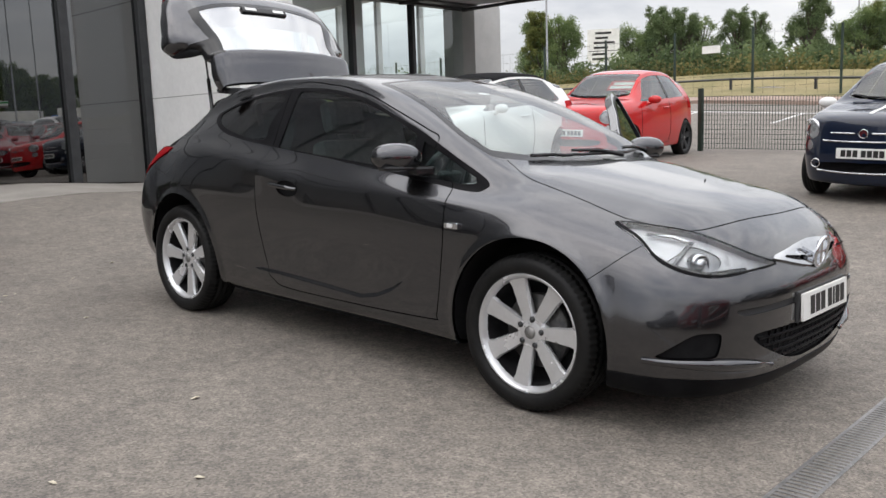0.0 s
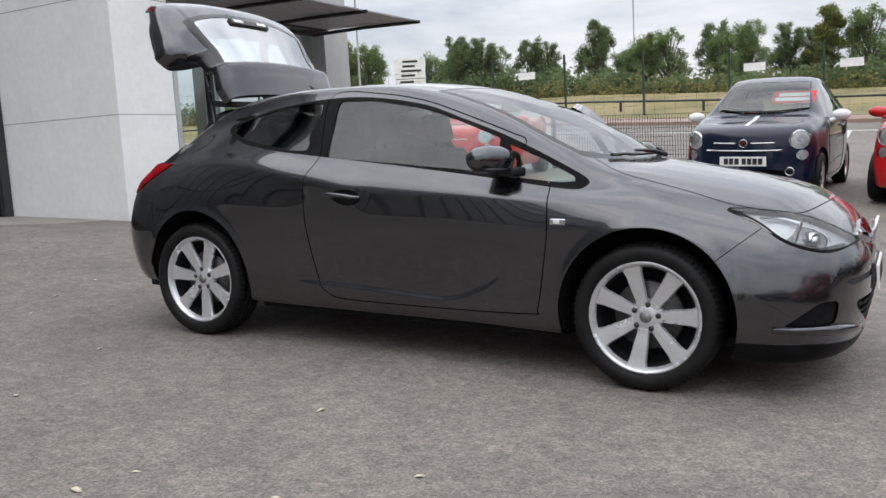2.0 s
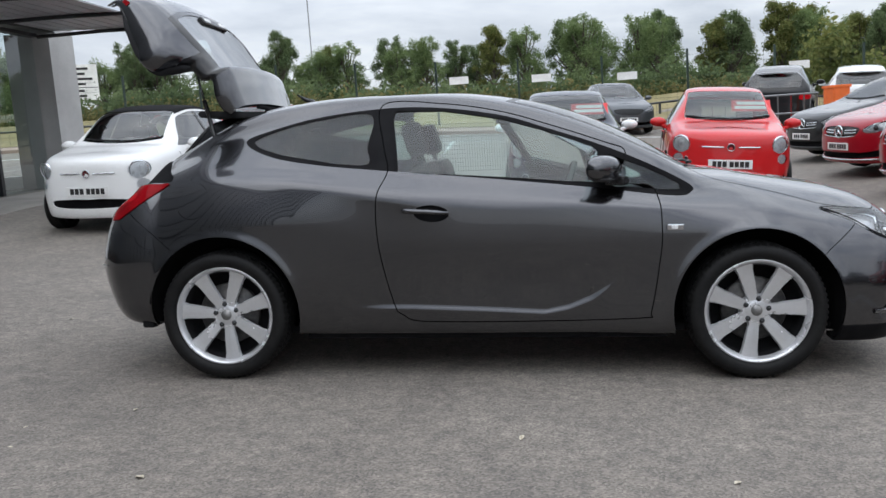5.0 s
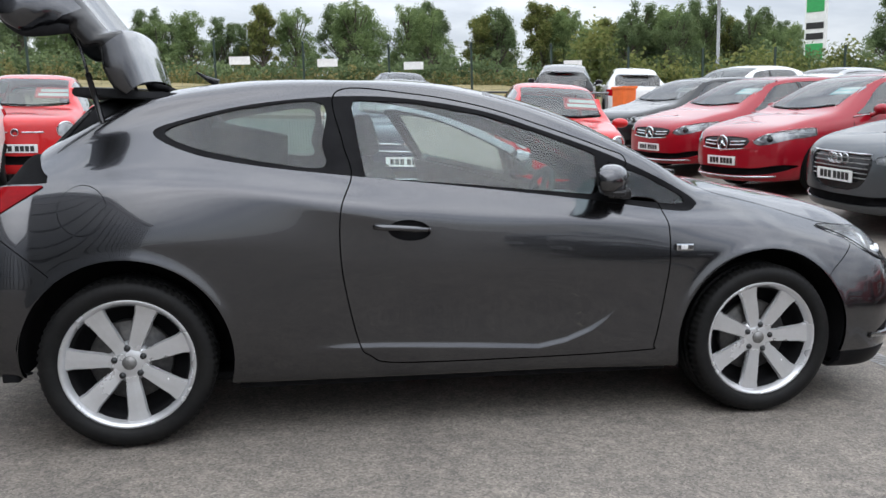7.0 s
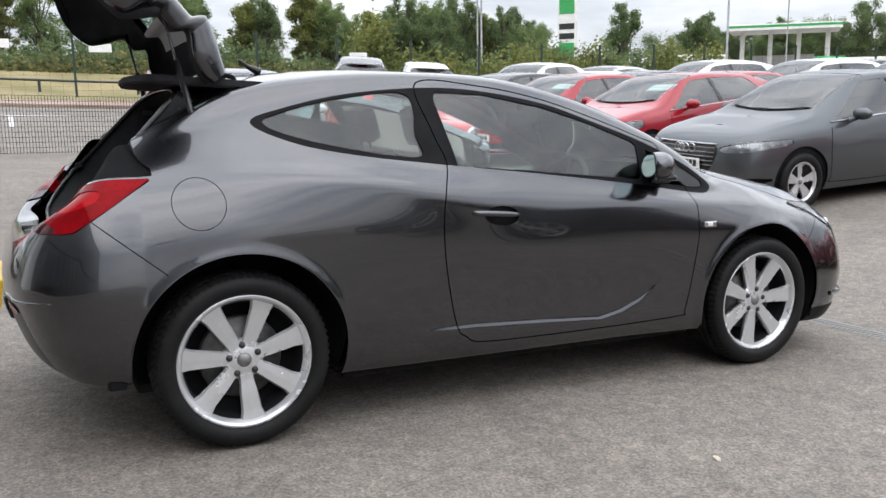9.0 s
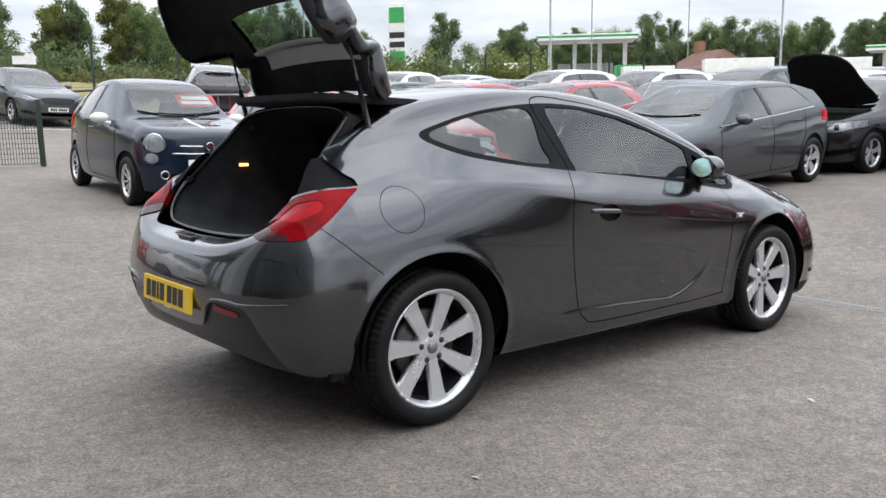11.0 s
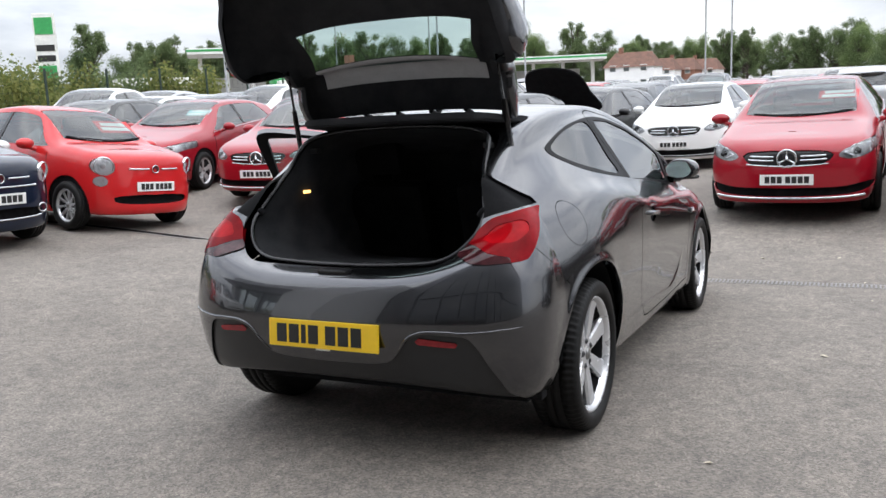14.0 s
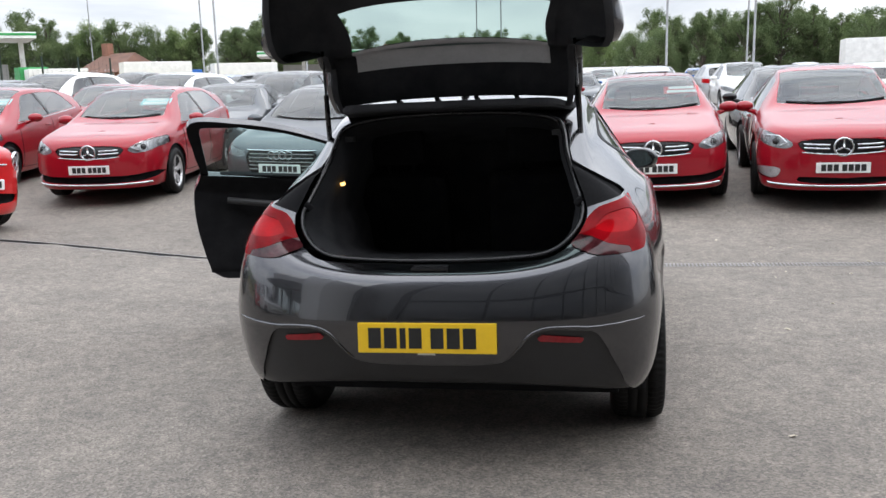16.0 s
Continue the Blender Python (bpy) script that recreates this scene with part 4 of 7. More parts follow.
# the far edge of the pane curves in towards its corners, and so does the opening in the lining
pane_bend = lambda u, a: -.10 * a ** 3 * float(np.interp(u, (.40, .715, .93), (0, 1, 0)))
hole_bend = lambda u, a: float(np.interp(u, (.20, .335, .575, .75), (.0, .05 * (1 - a ** 2), -.07 * a ** 4, 0)))
in_pane = lambda u, a, deep: .318 < u < .715 and a < .85
side_band = lambda u, a, deep: not in_pane(u, a, deep) and ((.305 < u < .74 and deep < .10) or (.27 < u < .455 and a >= .9))
gate = part("tailgate", gate_sheet(0.0, lambda u, a, q: not in_pane(u, a, q) and not side_band(u, a, q), bend=pane_bend), PAINT, coupe, "raised tailgate with rear window and roof spoiler", GATE)
part("rear_window", gate_sheet(0.004, in_pane, bend=pane_bend), REARGLASS, gate)
part("window_border", gate_sheet(0.001, side_band, bend=pane_bend), BLACK, gate, "gloss black glass border")
hole = lambda u, a, deep: .335 < u < .56 and a < .78
part("gate_lining", gate_sheet(0.040, lambda u, a, q: not hole(u, a, q), .085, .945, bend=hole_bend), BOOTCLOTH, gate, "black tailgate lining")
part("gate_shelf_trim", gate_sheet(0.046, lambda u, a, q: .215 < u < .335 and a < .78, .085, .945, bend=hole_bend), PALETRIM, gate, "grey trim panel below the rear window")
for k in (1, -1):
    part("gate_side_trim", gate_sheet(0.046, lambda u, a, q: .31 < u < .56 and .78 < a < .88 and q < .1, .085, .945, sides=(k,), bend=hole_bend), BOOTCLOTH, gate, "dark trim beside the rear window")
    part("gate_lamp", gate_sheet(-0.004, lambda u, a, q: .865 < u < .895 and .3 < q < .62, sides=(k,), bend=pane_bend), SMOKEDRED, gate, "red lamp strip on the tailgate corner")
    part("gate_handle_cup", box_bm(.80, .86, k * .30 - .06, k * .30 + .06, -.10, -.085, .006), TRIM, gate)
    top = GATE @ Vector((.40, k * .535, -.13))
    foot = Vector((-1.455, k * .555, 1.245))
    midp = foot.lerp(top, .55)
    bm = bmesh.new()
    tube(bm, [foot, midp], .012, 10)
    tube(bm, [midp, top], .006, 8)
    part("gas_strut", bm, GLOSSBLACK, coupe)
for y in (-.27, -.09, .09, .27):
    bm = bmesh.new()
    tube(bm, [(-1.215, y, 1.405), (-1.235, y, 1.425), GATE @ Vector((.075, y, -.075))], .011, 8)
    part("gate_hinge", bm, TRIM, coupe)
brake = part("high_brake_lamp", box_bm(.655, .705, -.185, .185, -.012, .010, .008), GLOSSBLACK, gate)
for y in (-.115, .115):
    part("lamp_segment", box_bm(.668, .692, y - .045, y + .045, .009, .013, .002), PLATEWHITE, brake)

# boot
boot = bmesh.new()
rim = [(-1.975 + .9 * max(0, (z - .8)) ** 1.1, y * .985, z) for y, z in spline([(0, .80), (.30, .808), (.46, .83), (.555, .90), (.585, .985), (.55, 1.10), (.515, 1.2), (.50, 1.285), (.46, 1.335), (.30, 1.365), (0, 1.375), (-.30, 1.365), (-.46, 1.335), (-.50, 1.285), (-.515, 1.2), (-.55, 1.10), (-.585, .985), (-.555, .90), (-.46, .83), (-.30, .808)], 4)]
n = len(rim)
ra = [boot.verts.new((x + .02, y, z)) for x, y, z in rim]
rb = [boot.verts.new((max(x + .10, -1.86), y * .93, max(z * .99 - .01, .70))) for x, y, z in rim]
rc = [boot.verts.new((-.72, y * .9, min(z * .96, 1.22) if z > .9 else .66)) for x, y, z in rim]
for A, B in ((ra, rb), (rb, rc)):
    for i in range(n):
        boot.faces.new((A[i], A[(i + 1) % n], B[(i + 1) % n], B[i])).smooth = True
boot.faces.new(rc)
part("boot_lining", boot, BOOTCLOTH, coupe, "black lined empty boot")
bm = bmesh.new()
tube(bm, [(x + .012, y * .985, z + (.004 if z < 1 else -.004)) for x, y, z in rim], .0115, 8, True)
part("boot_seal", bm, GLOSSBLACK, coupe, "black rubber seal round the boot opening")
boot_lamp, nt, bs = nodes_of("boot_lamp_glow")
bs.inputs["Emission Color"].default_value, bs.inputs["Emission Strength"].default_value = (1.0, 0.55, 0.15, 1), 2.5
part("boot_lamp", box_bm(-1.56, -1.51, .478, .486, 1.074, 1.088, .002), boot_lamp, coupe, "small lit amber boot lamp")
bm = plate_bm([(x, y) for x, y in spline([(-1.10, .50), (-1.40, .49), (-1.58, .44), (-1.63, .30), (-1.65, 0), (-1.63, -.30), (-1.58, -.44), (-1.40, -.49), (-1.10, -.50), (-1.05, 0)], 5)], .035, pose(0, 0, 1.30, 0, 3, 0), .008)
part("parcel_shelf", bm, BOOTCLOTH, coupe, "lifted black parcel shelf")

part("sill_latch", box_bm(-2.075, -2.02, -.07, .07, .782, .800, .006), GLOSSBLACK, coupe, "black latch plate on the boot sill")
for sgn in (1, -1):
    for x, y, z in ((-1.80, .556, 1.012), (-1.635, .682, 1.026)):
        bm = bmesh.new()
        lathe(bm, [(.001, .016), (.012, .014), (.016, .004), (.018, -.02)], 16, pose(x, sgn * y, z, sgn * -35, -20, 0))
        part("rubber_stop", bm, TRIM, coupe)
    part("lining_hook", box_bm(-1.50, -1.46, sgn * .455 - .02, sgn * .455 + .02, 1.262, 1.285, .004), PLASTIC, coupe)

# number plates: bars stand for the characters
def plate(x, z, face, mat, tilt, parent):
    m = pose(x, 0, z, 0, tilt, 0)
    pl = part("number_plate", box_bm(-.006, .006, -.26, .26, -.056, .056, .003), mat, parent, "", m)
    y = .219
    for k in range(7):
        w = .022 if k == 2 else .048
        part("plate_bar", box_bm(face * .006 - .0015, face * .006 + .0015, y - w, y, -.038, .038), INK, pl)
        y -= w + (.034 if k == 3 else .012)


plate(-2.165, .552, -1, YELLOW, 4, coupe)
part("plate_mark", box_bm(-2.1665, -2.163, -.03, .035, .488, .494), PLATEWHITE, coupe)
plate(2.262, .495, 1, PLATEWHITE, -4, coupe)
part("plate_holder", box_bm(2.20, 2.252, -.27, .27, .43, .56, .01), PLASTIC, coupe)

# mirrors
for s in (1, -1):
    bm = bmesh.new()
    bmesh.ops.create_uvsphere(bm, u_segments=28, v_segments=18, radius=1)
    for v in bm.verts:
        x, y, z = v.co
        q = lambda t: math.copysign(abs(t) ** .86, t)
        v.co = Vector((max(q(x), -.5) * .070 + .02 * q(y) * -s, q(y) * .116, q(z) * .066))
    # the open door carries its mirror with it
    cap = smooth(bm)
    at = pose(.60, s * .895, 1.052, 0, 0, s * 20)
    hold = part("mirror", cap, PAINT, coupe, "charcoal door mirror with black foot", at)
    part("mirror_glass", plate_bm([(.094 * math.cos(t), .052 * math.sin(t)) for t in np.linspace(0, 2 * math.pi, 24, endpoint=False)], .003, pose(-.046, 0, 0, 0, 7, 0) @ pose(0, 0, 0, 0, -90, 0) @ pose(0, 0, 0, 0, 0, 90)), MIRRORGLASS, hold)
    bm = bmesh.new()
    box(bm, -.03, .06, -.085, .07, -.062, -.038, .011)
    box(bm, -.01, .09, min(-s * .06, -s * .16), max(-s * .06, -s * .16), -.085, -.04, .012)
    part("mirror_foot", bm, GLOSSBLACK, hold)
    if s > 0:
        swing_l = pose(.86, .862, 0) @ pose(0, 0, 0, 0, 0, -64) @ pose(-.86, -.862, 0)
        hold.matrix_local = swing_l @ at

# the open far door
ldoor = part("door", sh.mesh("door", LDOOR, edge=0.05), PAINT, coupe, "open far door with black lining", swing_l)
part("window_frame", sh.mesh("window_frame", FR_L, push=0.002, edge=0.035), FRAMEBLACK, ldoor)
part("window_pane", sh.mesh("window_pane", GF_L, push=-0.012), GLASS, ldoor)
part("door_lining", sh.mesh("door_lining", LDOOR, push=-0.055), TRIM, ldoor, "black door lining")
part("frame_lining", sh.mesh("frame_lining", FR_L, push=-0.035), TRIM, ldoor)
bm = bmesh.new()
tube(bm, spline([(-.30, .80, .86), (-.15, .775, .84), (.2, .78, .80), (.42, .79, .86)], 6, False), .022, 8)
part("armrest", bm, PLASTIC, ldoor)

# cabin
def seat(y, x0, rear=False):
    o = bmesh.new()
    box(o, x0 - .05, x0 + .47, y - .25, y + .25, .40, .56, .05)
    # rear seats near black, so the shade behind the boot is in their colour
    cloth = TRIM if rear else FABRIC
    part("seat_cushion", o, cloth, coupe)
    o = bmesh.new()
    box(o, -.07, .07, -.24, .24, 0, .60, .06, pose(x0 - .02, y, .52, 0, -16, 0))
    part("seat_back", o, cloth, coupe)
    o = bmesh.new()
    box(o, -.05, .05, -.135, .135, .64, .83, .045, pose(x0 - .02, y, .52, 0, -16, 0))
    tube(o, [(x0 - .19, y - .06, 1.09), (x0 - .215, y - .06, 1.17)], .008, 6)
    tube(o, [(x0 - .19, y + .06, 1.09), (x0 - .215, y + .06, 1.17)], .008, 6)
    part("headrest", o, cloth, coupe)


for y in (-.37, .37):
    seat(y, -.16)
for y in (-.33, .33):
    seat(y, -.86, True)
bm = box_bm(.50, .98, -.72, .72, .62, .90, .07)
part("dashboard", bm, PLASTIC, coupe)
bm = bmesh.new()
wm = pose(.42, -.37, .90, 0, -68, 0)
tube(bm, [wm @ Vector((.185 * math.cos(t), .185 * math.sin(t), 0)) for t in np.linspace(0, 2 * math.pi, 32, endpoint=False)], .016, 8, True)
for a in (0, math.pi, 1.5 * math.pi):
    tube(bm, [wm @ Vector((.04 * math.cos(a), .04 * math.sin(a), -.02)), wm @ Vector((.18 * math.cos(a), .18 * math.sin(a), 0))], .016, 6)
box(bm, -.07, .07, -.08, .08, -.05, .0, .02, wm)
part("steering_wheel", bm, PLASTIC, coupe)
part("rear_view_mirror", box_bm(.30, .33, -.12, .12, 1.30, 1.36, .012), GLOSSBLACK, coupe)
part("gear_tunnel", box_bm(-.3, .7, -.13, .13, .3, .62, .05), PLASTIC, coupe)


def skin(x, y):
    """Nearest point and normal of the upper skin at x, y."""
    d = (sh.V[:, 0] - x) ** 2 + (sh.V[:, 1] - y) ** 2 + np.where(sh.N[:, 2] < .1, 9, 0)
    i = int(np.argmin(d))
    return Vector(sh.V[i]), Vector(sh.N[i])


# wipers along the foot of the windscreen
for ya, yb, yp in ((-.48, .06, .14), (0.0, .56, .62)):
    bm = bmesh.new()
    tube(bm, [skin(1.145 - .34 * y * y, y)[0] + Vector((0, 0, .02)) for y in np.linspace(ya, yb, 9)], .009, 6)
    part("wiper_blade", bm, GLOSSBLACK, coupe)
    bm = bmesh.new()
    p = skin(1.185 - .38 * yp * yp, yp)[0] + Vector((0, 0, .02))
    q = skin(1.125 - .3 * ((ya + yb) / 2) ** 2, (ya + yb) / 2)[0] + Vector((0, 0, .035))
    tube(bm, [p, p.lerp(q, .5) + Vector((0, 0, .012)), q], [.014, .011, .008], 6)
    part("wiper_arm", bm, GLOSSBLACK, coupe)
# roof aerial
bm = bmesh.new()
tube(bm, [(-1.04, 0, 1.462), (-1.09, 0, 1.485), (-1.14, 0, 1.515)], [.022, .012, .004], 8)
part("roof_aerial", bm, GLOSSBLACK, coupe)
# side indicators
for s in (1, -1):
    part("side_indicator", box_bm(.905, .985, s * .888 - .012, s * .888 + .006, .748, .778, .006), CHROME, coupe)
    part("indicator_lens", box_bm(.925, .955, s * .896 - .006, s * .896 + .004, .755, .772, .002), BOWL, coupe)
# badge and slats at the nose
bm = bmesh.new()
tube(bm, [(2.232 + .012 * math.cos(t), .062 * math.cos(t + 1.57), .690 + .062 * math.sin(t + 1.57)) for t in np.linspace(0, 2 * math.pi, 28, endpoint=False)], .009, 8, True)
box(bm, 2.215, 2.235, -.05, .05, .685, .695, .002)
box(bm, 2.215, 2.235, -.012, .012, .64, .74, .002)
part("nose_badge", bm, CHROME, coupe, "round chrome badge with plain bars")
for z in (.644,):
    bm = bmesh.new()
    tube(bm, [(2.215 - .55 * y * y, y, z + .02 * (abs(y) / .3) ** 2) for y in np.linspace(-.27, .27, 13)], .006, 6)
    part("grille_slat", bm, GLOSSBLACK, coupe)
for z in (.30, .335, .37, .405):
    bm = bmesh.new()
    half = {.30: .30, .335: .40, .37: .48, .405: .52}[z]
    tube(bm, [hero_nose(y, z, -.010) for y in np.linspace(-half, half, 19)], .0065, 6)
    part("grille_slat", bm, FRAMEBLACK, coupe)
for k in range(-10, 11):
    y = k * .045
    bm = bmesh.new()
    tube(bm, [hero_nose(y, .285 + .28 * max(0, abs(y) - .22), -.011), hero_nose(y, .43, -.011)], .005, 6)
    part("grille_bar_upright", bm, FRAMEBLACK, coupe)
# projector lamps and chrome blades inside the headlamps
def flank(x, z, s, out=0.0):
    d = (sh.V[:, 0] - x) ** 2 + (sh.V[:, 2] - z) ** 2 + np.where((sh.V[:, 1] * s < .25), 9, 0)
    i = int(np.argmin(d))
    return Vector(sh.V[i]) + Vector(sh.N[i]) * out


for s in (1, -1):
    hp = flank(2.035, .708, s, -.018)
    m = look(hp, hp + Vector((-1, -s * .45, 0)))
    bm = bmesh.new()
    lathe(bm, [(.001, .018), (.022, .014), (.027, .002), (.029, -.006), (.037, .010), (.041, .004), (.041, -.03)], 28, m)
    part("projector", bm, CHROME, coupe, "round chrome lamp projector")
    bm = bmesh.new()
    tube(bm, [flank(1.80, .800, s, -.016), flank(1.90, .795, s, -.016), flank(1.965, .775, s, -.016), flank(1.96, .70, s, -.016)], [.006, .012, .012, .010], 8)
    part("lamp_blade", bm, CHROME, coupe)
    bm = bmesh.new()
    tube(bm, [flank(1.86, .735, s, -.016), flank(1.95, .69, s, -.016), flank(2.06, .664, s, -.016), flank(2.14, .672, s, -.014)], .012, 8)
    part("lamp_floor", bm, GLOSSBLACK, coupe)


# ---- ground ----
def ground_z(x, y):
    """Height of the yard: it falls to the drain in front of the coupe and rises again beyond, and climbs towards the road."""
    z = -.0384 * min(max(x, -9), 2.5) - .0175 * min(max(y, -5), 2.0)
    lift = .17 * float(steps((y - 1.6) / 3.4)) * (1 - .55 * float(steps((x - 2) / 3.0)))
    back = .26 * float(steps((-x - 2.8) / 4.0)) * float(steps((y + 4) / 6)) * (1 - float(steps((y - 1.0) / 3.0)))
    rise = .30 * float(steps((x - 2.5) / 4.4)) + .012 * min(max(x - 9, 0), 60)
    bank = .18 * float(steps((y - 6) / 8.0)) + (.11 + .055 * (1 - .7 * float(steps((y - 8) / 4.0)))) * float(steps((y - 3.5) / 4.0)) * (1 - float(steps((x - 2.5) / 2.0))) + .85 * float(steps((y - 12.5) / 13.0)) * (1 - .6 * float(steps((x - 4) / 12.0))) * (1 + .2 * float(steps(-x / 14.0))) + .95 * float(steps((y - 25.6) / 4.0)) * (1 - float(steps((x - 8) / 10.0)))
    return z + lift + back + rise + bank


def axis(*parts):
    out = []
    for a, b, n in parts:
        out += list(np.linspace(a, b, n, endpoint=False))
    return out


gx = axis((-900, -60, 6), (-60, -14, 8), (-14, 14, 70), (14, 60, 12), (60, 900, 7)) + [900]
gy = axis((-900, -60, 6), (-60, -8, 8), (-8, 14, 55), (14, 60, 12), (60, 900, 7)) + [900]
gm = bpy.data.meshes.new("ground")
gm.from_pydata([(x, y, ground_z(x, y)) for x in gx for y in gy], [], [(i * len(gy) + j, (i + 1) * len(gy) + j, (i + 1) * len(gy) + j + 1, i * len(gy) + j + 1) for i in range(len(gx) - 1) for j in range(len(gy) - 1)])
gm.polygons.foreach_set("use_smooth", [True] * len(gm.polygons))
gm.materials.append(ASPHALT)
tagged(new("ground", gm), "grey worn asphalt of a car sales yard", "ground", kind="structure")

# ---- showroom ----
showroom = thing("showroom_building", pose(0, 0, 0), "pale showroom with dark glazed front and projecting canopy", "building", kind="structure")
XF = -8.9
part("wall", box_bm(XF - .4, XF, 4.3, 11.85, 3.76, 6.2), GREYWALL, showroom)
part("wall", box_bm(XF - .9, XF + .02, 10.95, 11.85, -.2, 3.76), GREYWALL, showroom)
part("wall", box_bm(XF - 9, XF - .9, 11.55, 11.85, -.2, 1.0), WHITEWALL, showroom)
part("wall", box_bm(XF - 9, XF - .9, 11.55, 11.85, 4.4, 6.2), WHITEWALL, showroom)
for i in range(1, 6):
    part("side_mullion", box_bm(XF - .9 - i * 1.5, XF - .8 - i * 1.5, 11.62, 11.78, 1.0, 4.4, .006), WHITEWALL, showroom)
part("wall", box_bm(XF - 9.2, XF - 9, -30, 4.3, -.2, 6.2), GREYWALL, showroom)
part("wall", box_bm(XF - 9.2, XF - 9, 4.3, 11.85, -.2, 1.0), GREYWALL, showroom)
for y in (4.3, 6.2, 8.1, 10.0, 11.75):
    part("rear_mullion", box_bm(XF - 9.15, XF - 9.05, y - .06, y + .06, 1.0, 6.2, .006), WHITEWALL, showroom)
# unseen upper walls, added with the raised front
part("wall", box_bm(XF - 9.2, XF - 9, -30, 3.28, 6.2, 11.6), GREYWALL, showroom)
part("wall", box_bm(XF - 9, XF - 1, 3.08, 3.28, 6.5, 11.6), GREYWALL, showroom)
part("portal_wall", box_bm(XF - 1, -6.7, 3.3, 4.3, -.2, 6.6, .006), WHITEWALL, showroom, "white panelled portal wall")
JOINT = surface("panel_joint", (0.34, 0.34, 0.33), rough=0.8)
for z in (1.75, 3.3, 4.85):
    part("panel_joint", box_bm(XF - .9, -6.698, 3.297, 4.303, z, z + .012), JOINT, showroom)
part("plinth", box_bm(XF - .9, -6.68, 3.28, 4.32, -.2, .34), CONCRETE, showroom)
part("roof", box_bm(XF - 9.5, XF + .1, 3.3, 11.9, 6.2, 6.5), GREYWALL, showroom)
part("showroom_floor", box_bm(XF - 9, XF - .4, -30, 11.8, -.2, .3), CONCRETE, showroom)
# front height above view is added, so the coupe mirrors a dark facade
for ya, yb, top, front in ((-30, 1.98, 11.6, True), (4.3, 10.95, 3.76, False)):
    n = max(2, round((yb - ya) / 1.55))
    X = XF
    for i in range(n):
        a, b = ya + (yb - ya) * i / n, ya + (yb - ya) * (i + 1) / n
        if front:
            pane = box_bm(X - .31, X - .295, a + .04, b - .04, .42, top - .08)
        else:
            pane = bmesh.new()
            pane.faces.new([pane.verts.new(v) for v in ((X - .3, a + .04, .42), (X - .3, b - .04, .42), (X - .3, b - .04, top - .08), (X - .3, a + .04, top - .08))])
        w = part("window", pane, SHOPGLASS if front else CLEARGLASS, showroom, "tall showroom window pane")
        w.visible_shadow = front
        part("mullion", box_bm(X - .36, X - .22, a - .045, a + .045, .30, top, .006), FRAME, w)
    part("sill_frame", box_bm(X - .38, X - .2, ya, yb, .25, .42, .006), FRAME, showroom)
    part("head_frame", box_bm(X - .38, X - .2, ya, yb, top - .09, top, .006), FRAME, showroom)
    if front:
        part("transom", box_bm(X - .35, X - .23, ya, yb, 3.55, 3.66, .006), FRAME, showroom)
        part("roof", box_bm(XF - 9.5, X + .1, -30, 3.28, 11.6, 11.9), GREYWALL, showroom)
door_leaf = part("door_leaf", box_bm(XF - .31, XF - .295, 2.06, 3.16, .42, 11.5), SHOPGLASS, showroom, "tall glazed entrance panel")
for y0, y1, z0, z1 in ((1.92, 2.06, .25, 11.6), (3.16, 3.29, .25, 11.6), (2.06, 3.16, .25, .42), (2.06, 3.16, 11.5, 11.6)):
    part("door_frame", box_bm(XF - .37, XF - .20, y0, y1, z0, z1, .006), FRAME, door_leaf)
part("interior_wall", box_bm(XF - 1.75, XF - 1.6, 4.35, 6.9, .3, 6.2), WHITEWALL, showroom, "white wall inside the showroom")
for y in (6.4, 8.7):
    part("interior_column", box_bm(XF - 1.6, XF - 1.3, y - .16, y + .16, .3, 6.2, .01), WHITEWALL, showroom, "white column inside the showroom")
# a canopy of sloping blades on steel arms
canopy_root = part("canopy", box_bm(XF, XF + .25, 4.3, 10.8, 3.68, 3.86, .01), FRAME, showroom, "projecting canopy of dark metal blades")
for i in range(9):
    x = XF + .22 + i * .275
    bm = bmesh.new()
    box(bm, -.155, .155, 4.3, 10.75, -.014, .014, .004, pose(x, 0, 3.74 - .012 * i, 0, 5, 0))
    part("blade", bm, CANOPYMETAL, canopy_root)
for y in (4.9, 6.8, 8.7, 10.6):
    bm = bmesh.new()
    tube(bm, [(XF, y, 3.62), (XF + 1.3, y, 3.63), (-6.25, y, 3.60)], .035, 8)
    part("arm", bm, FRAME, canopy_root)


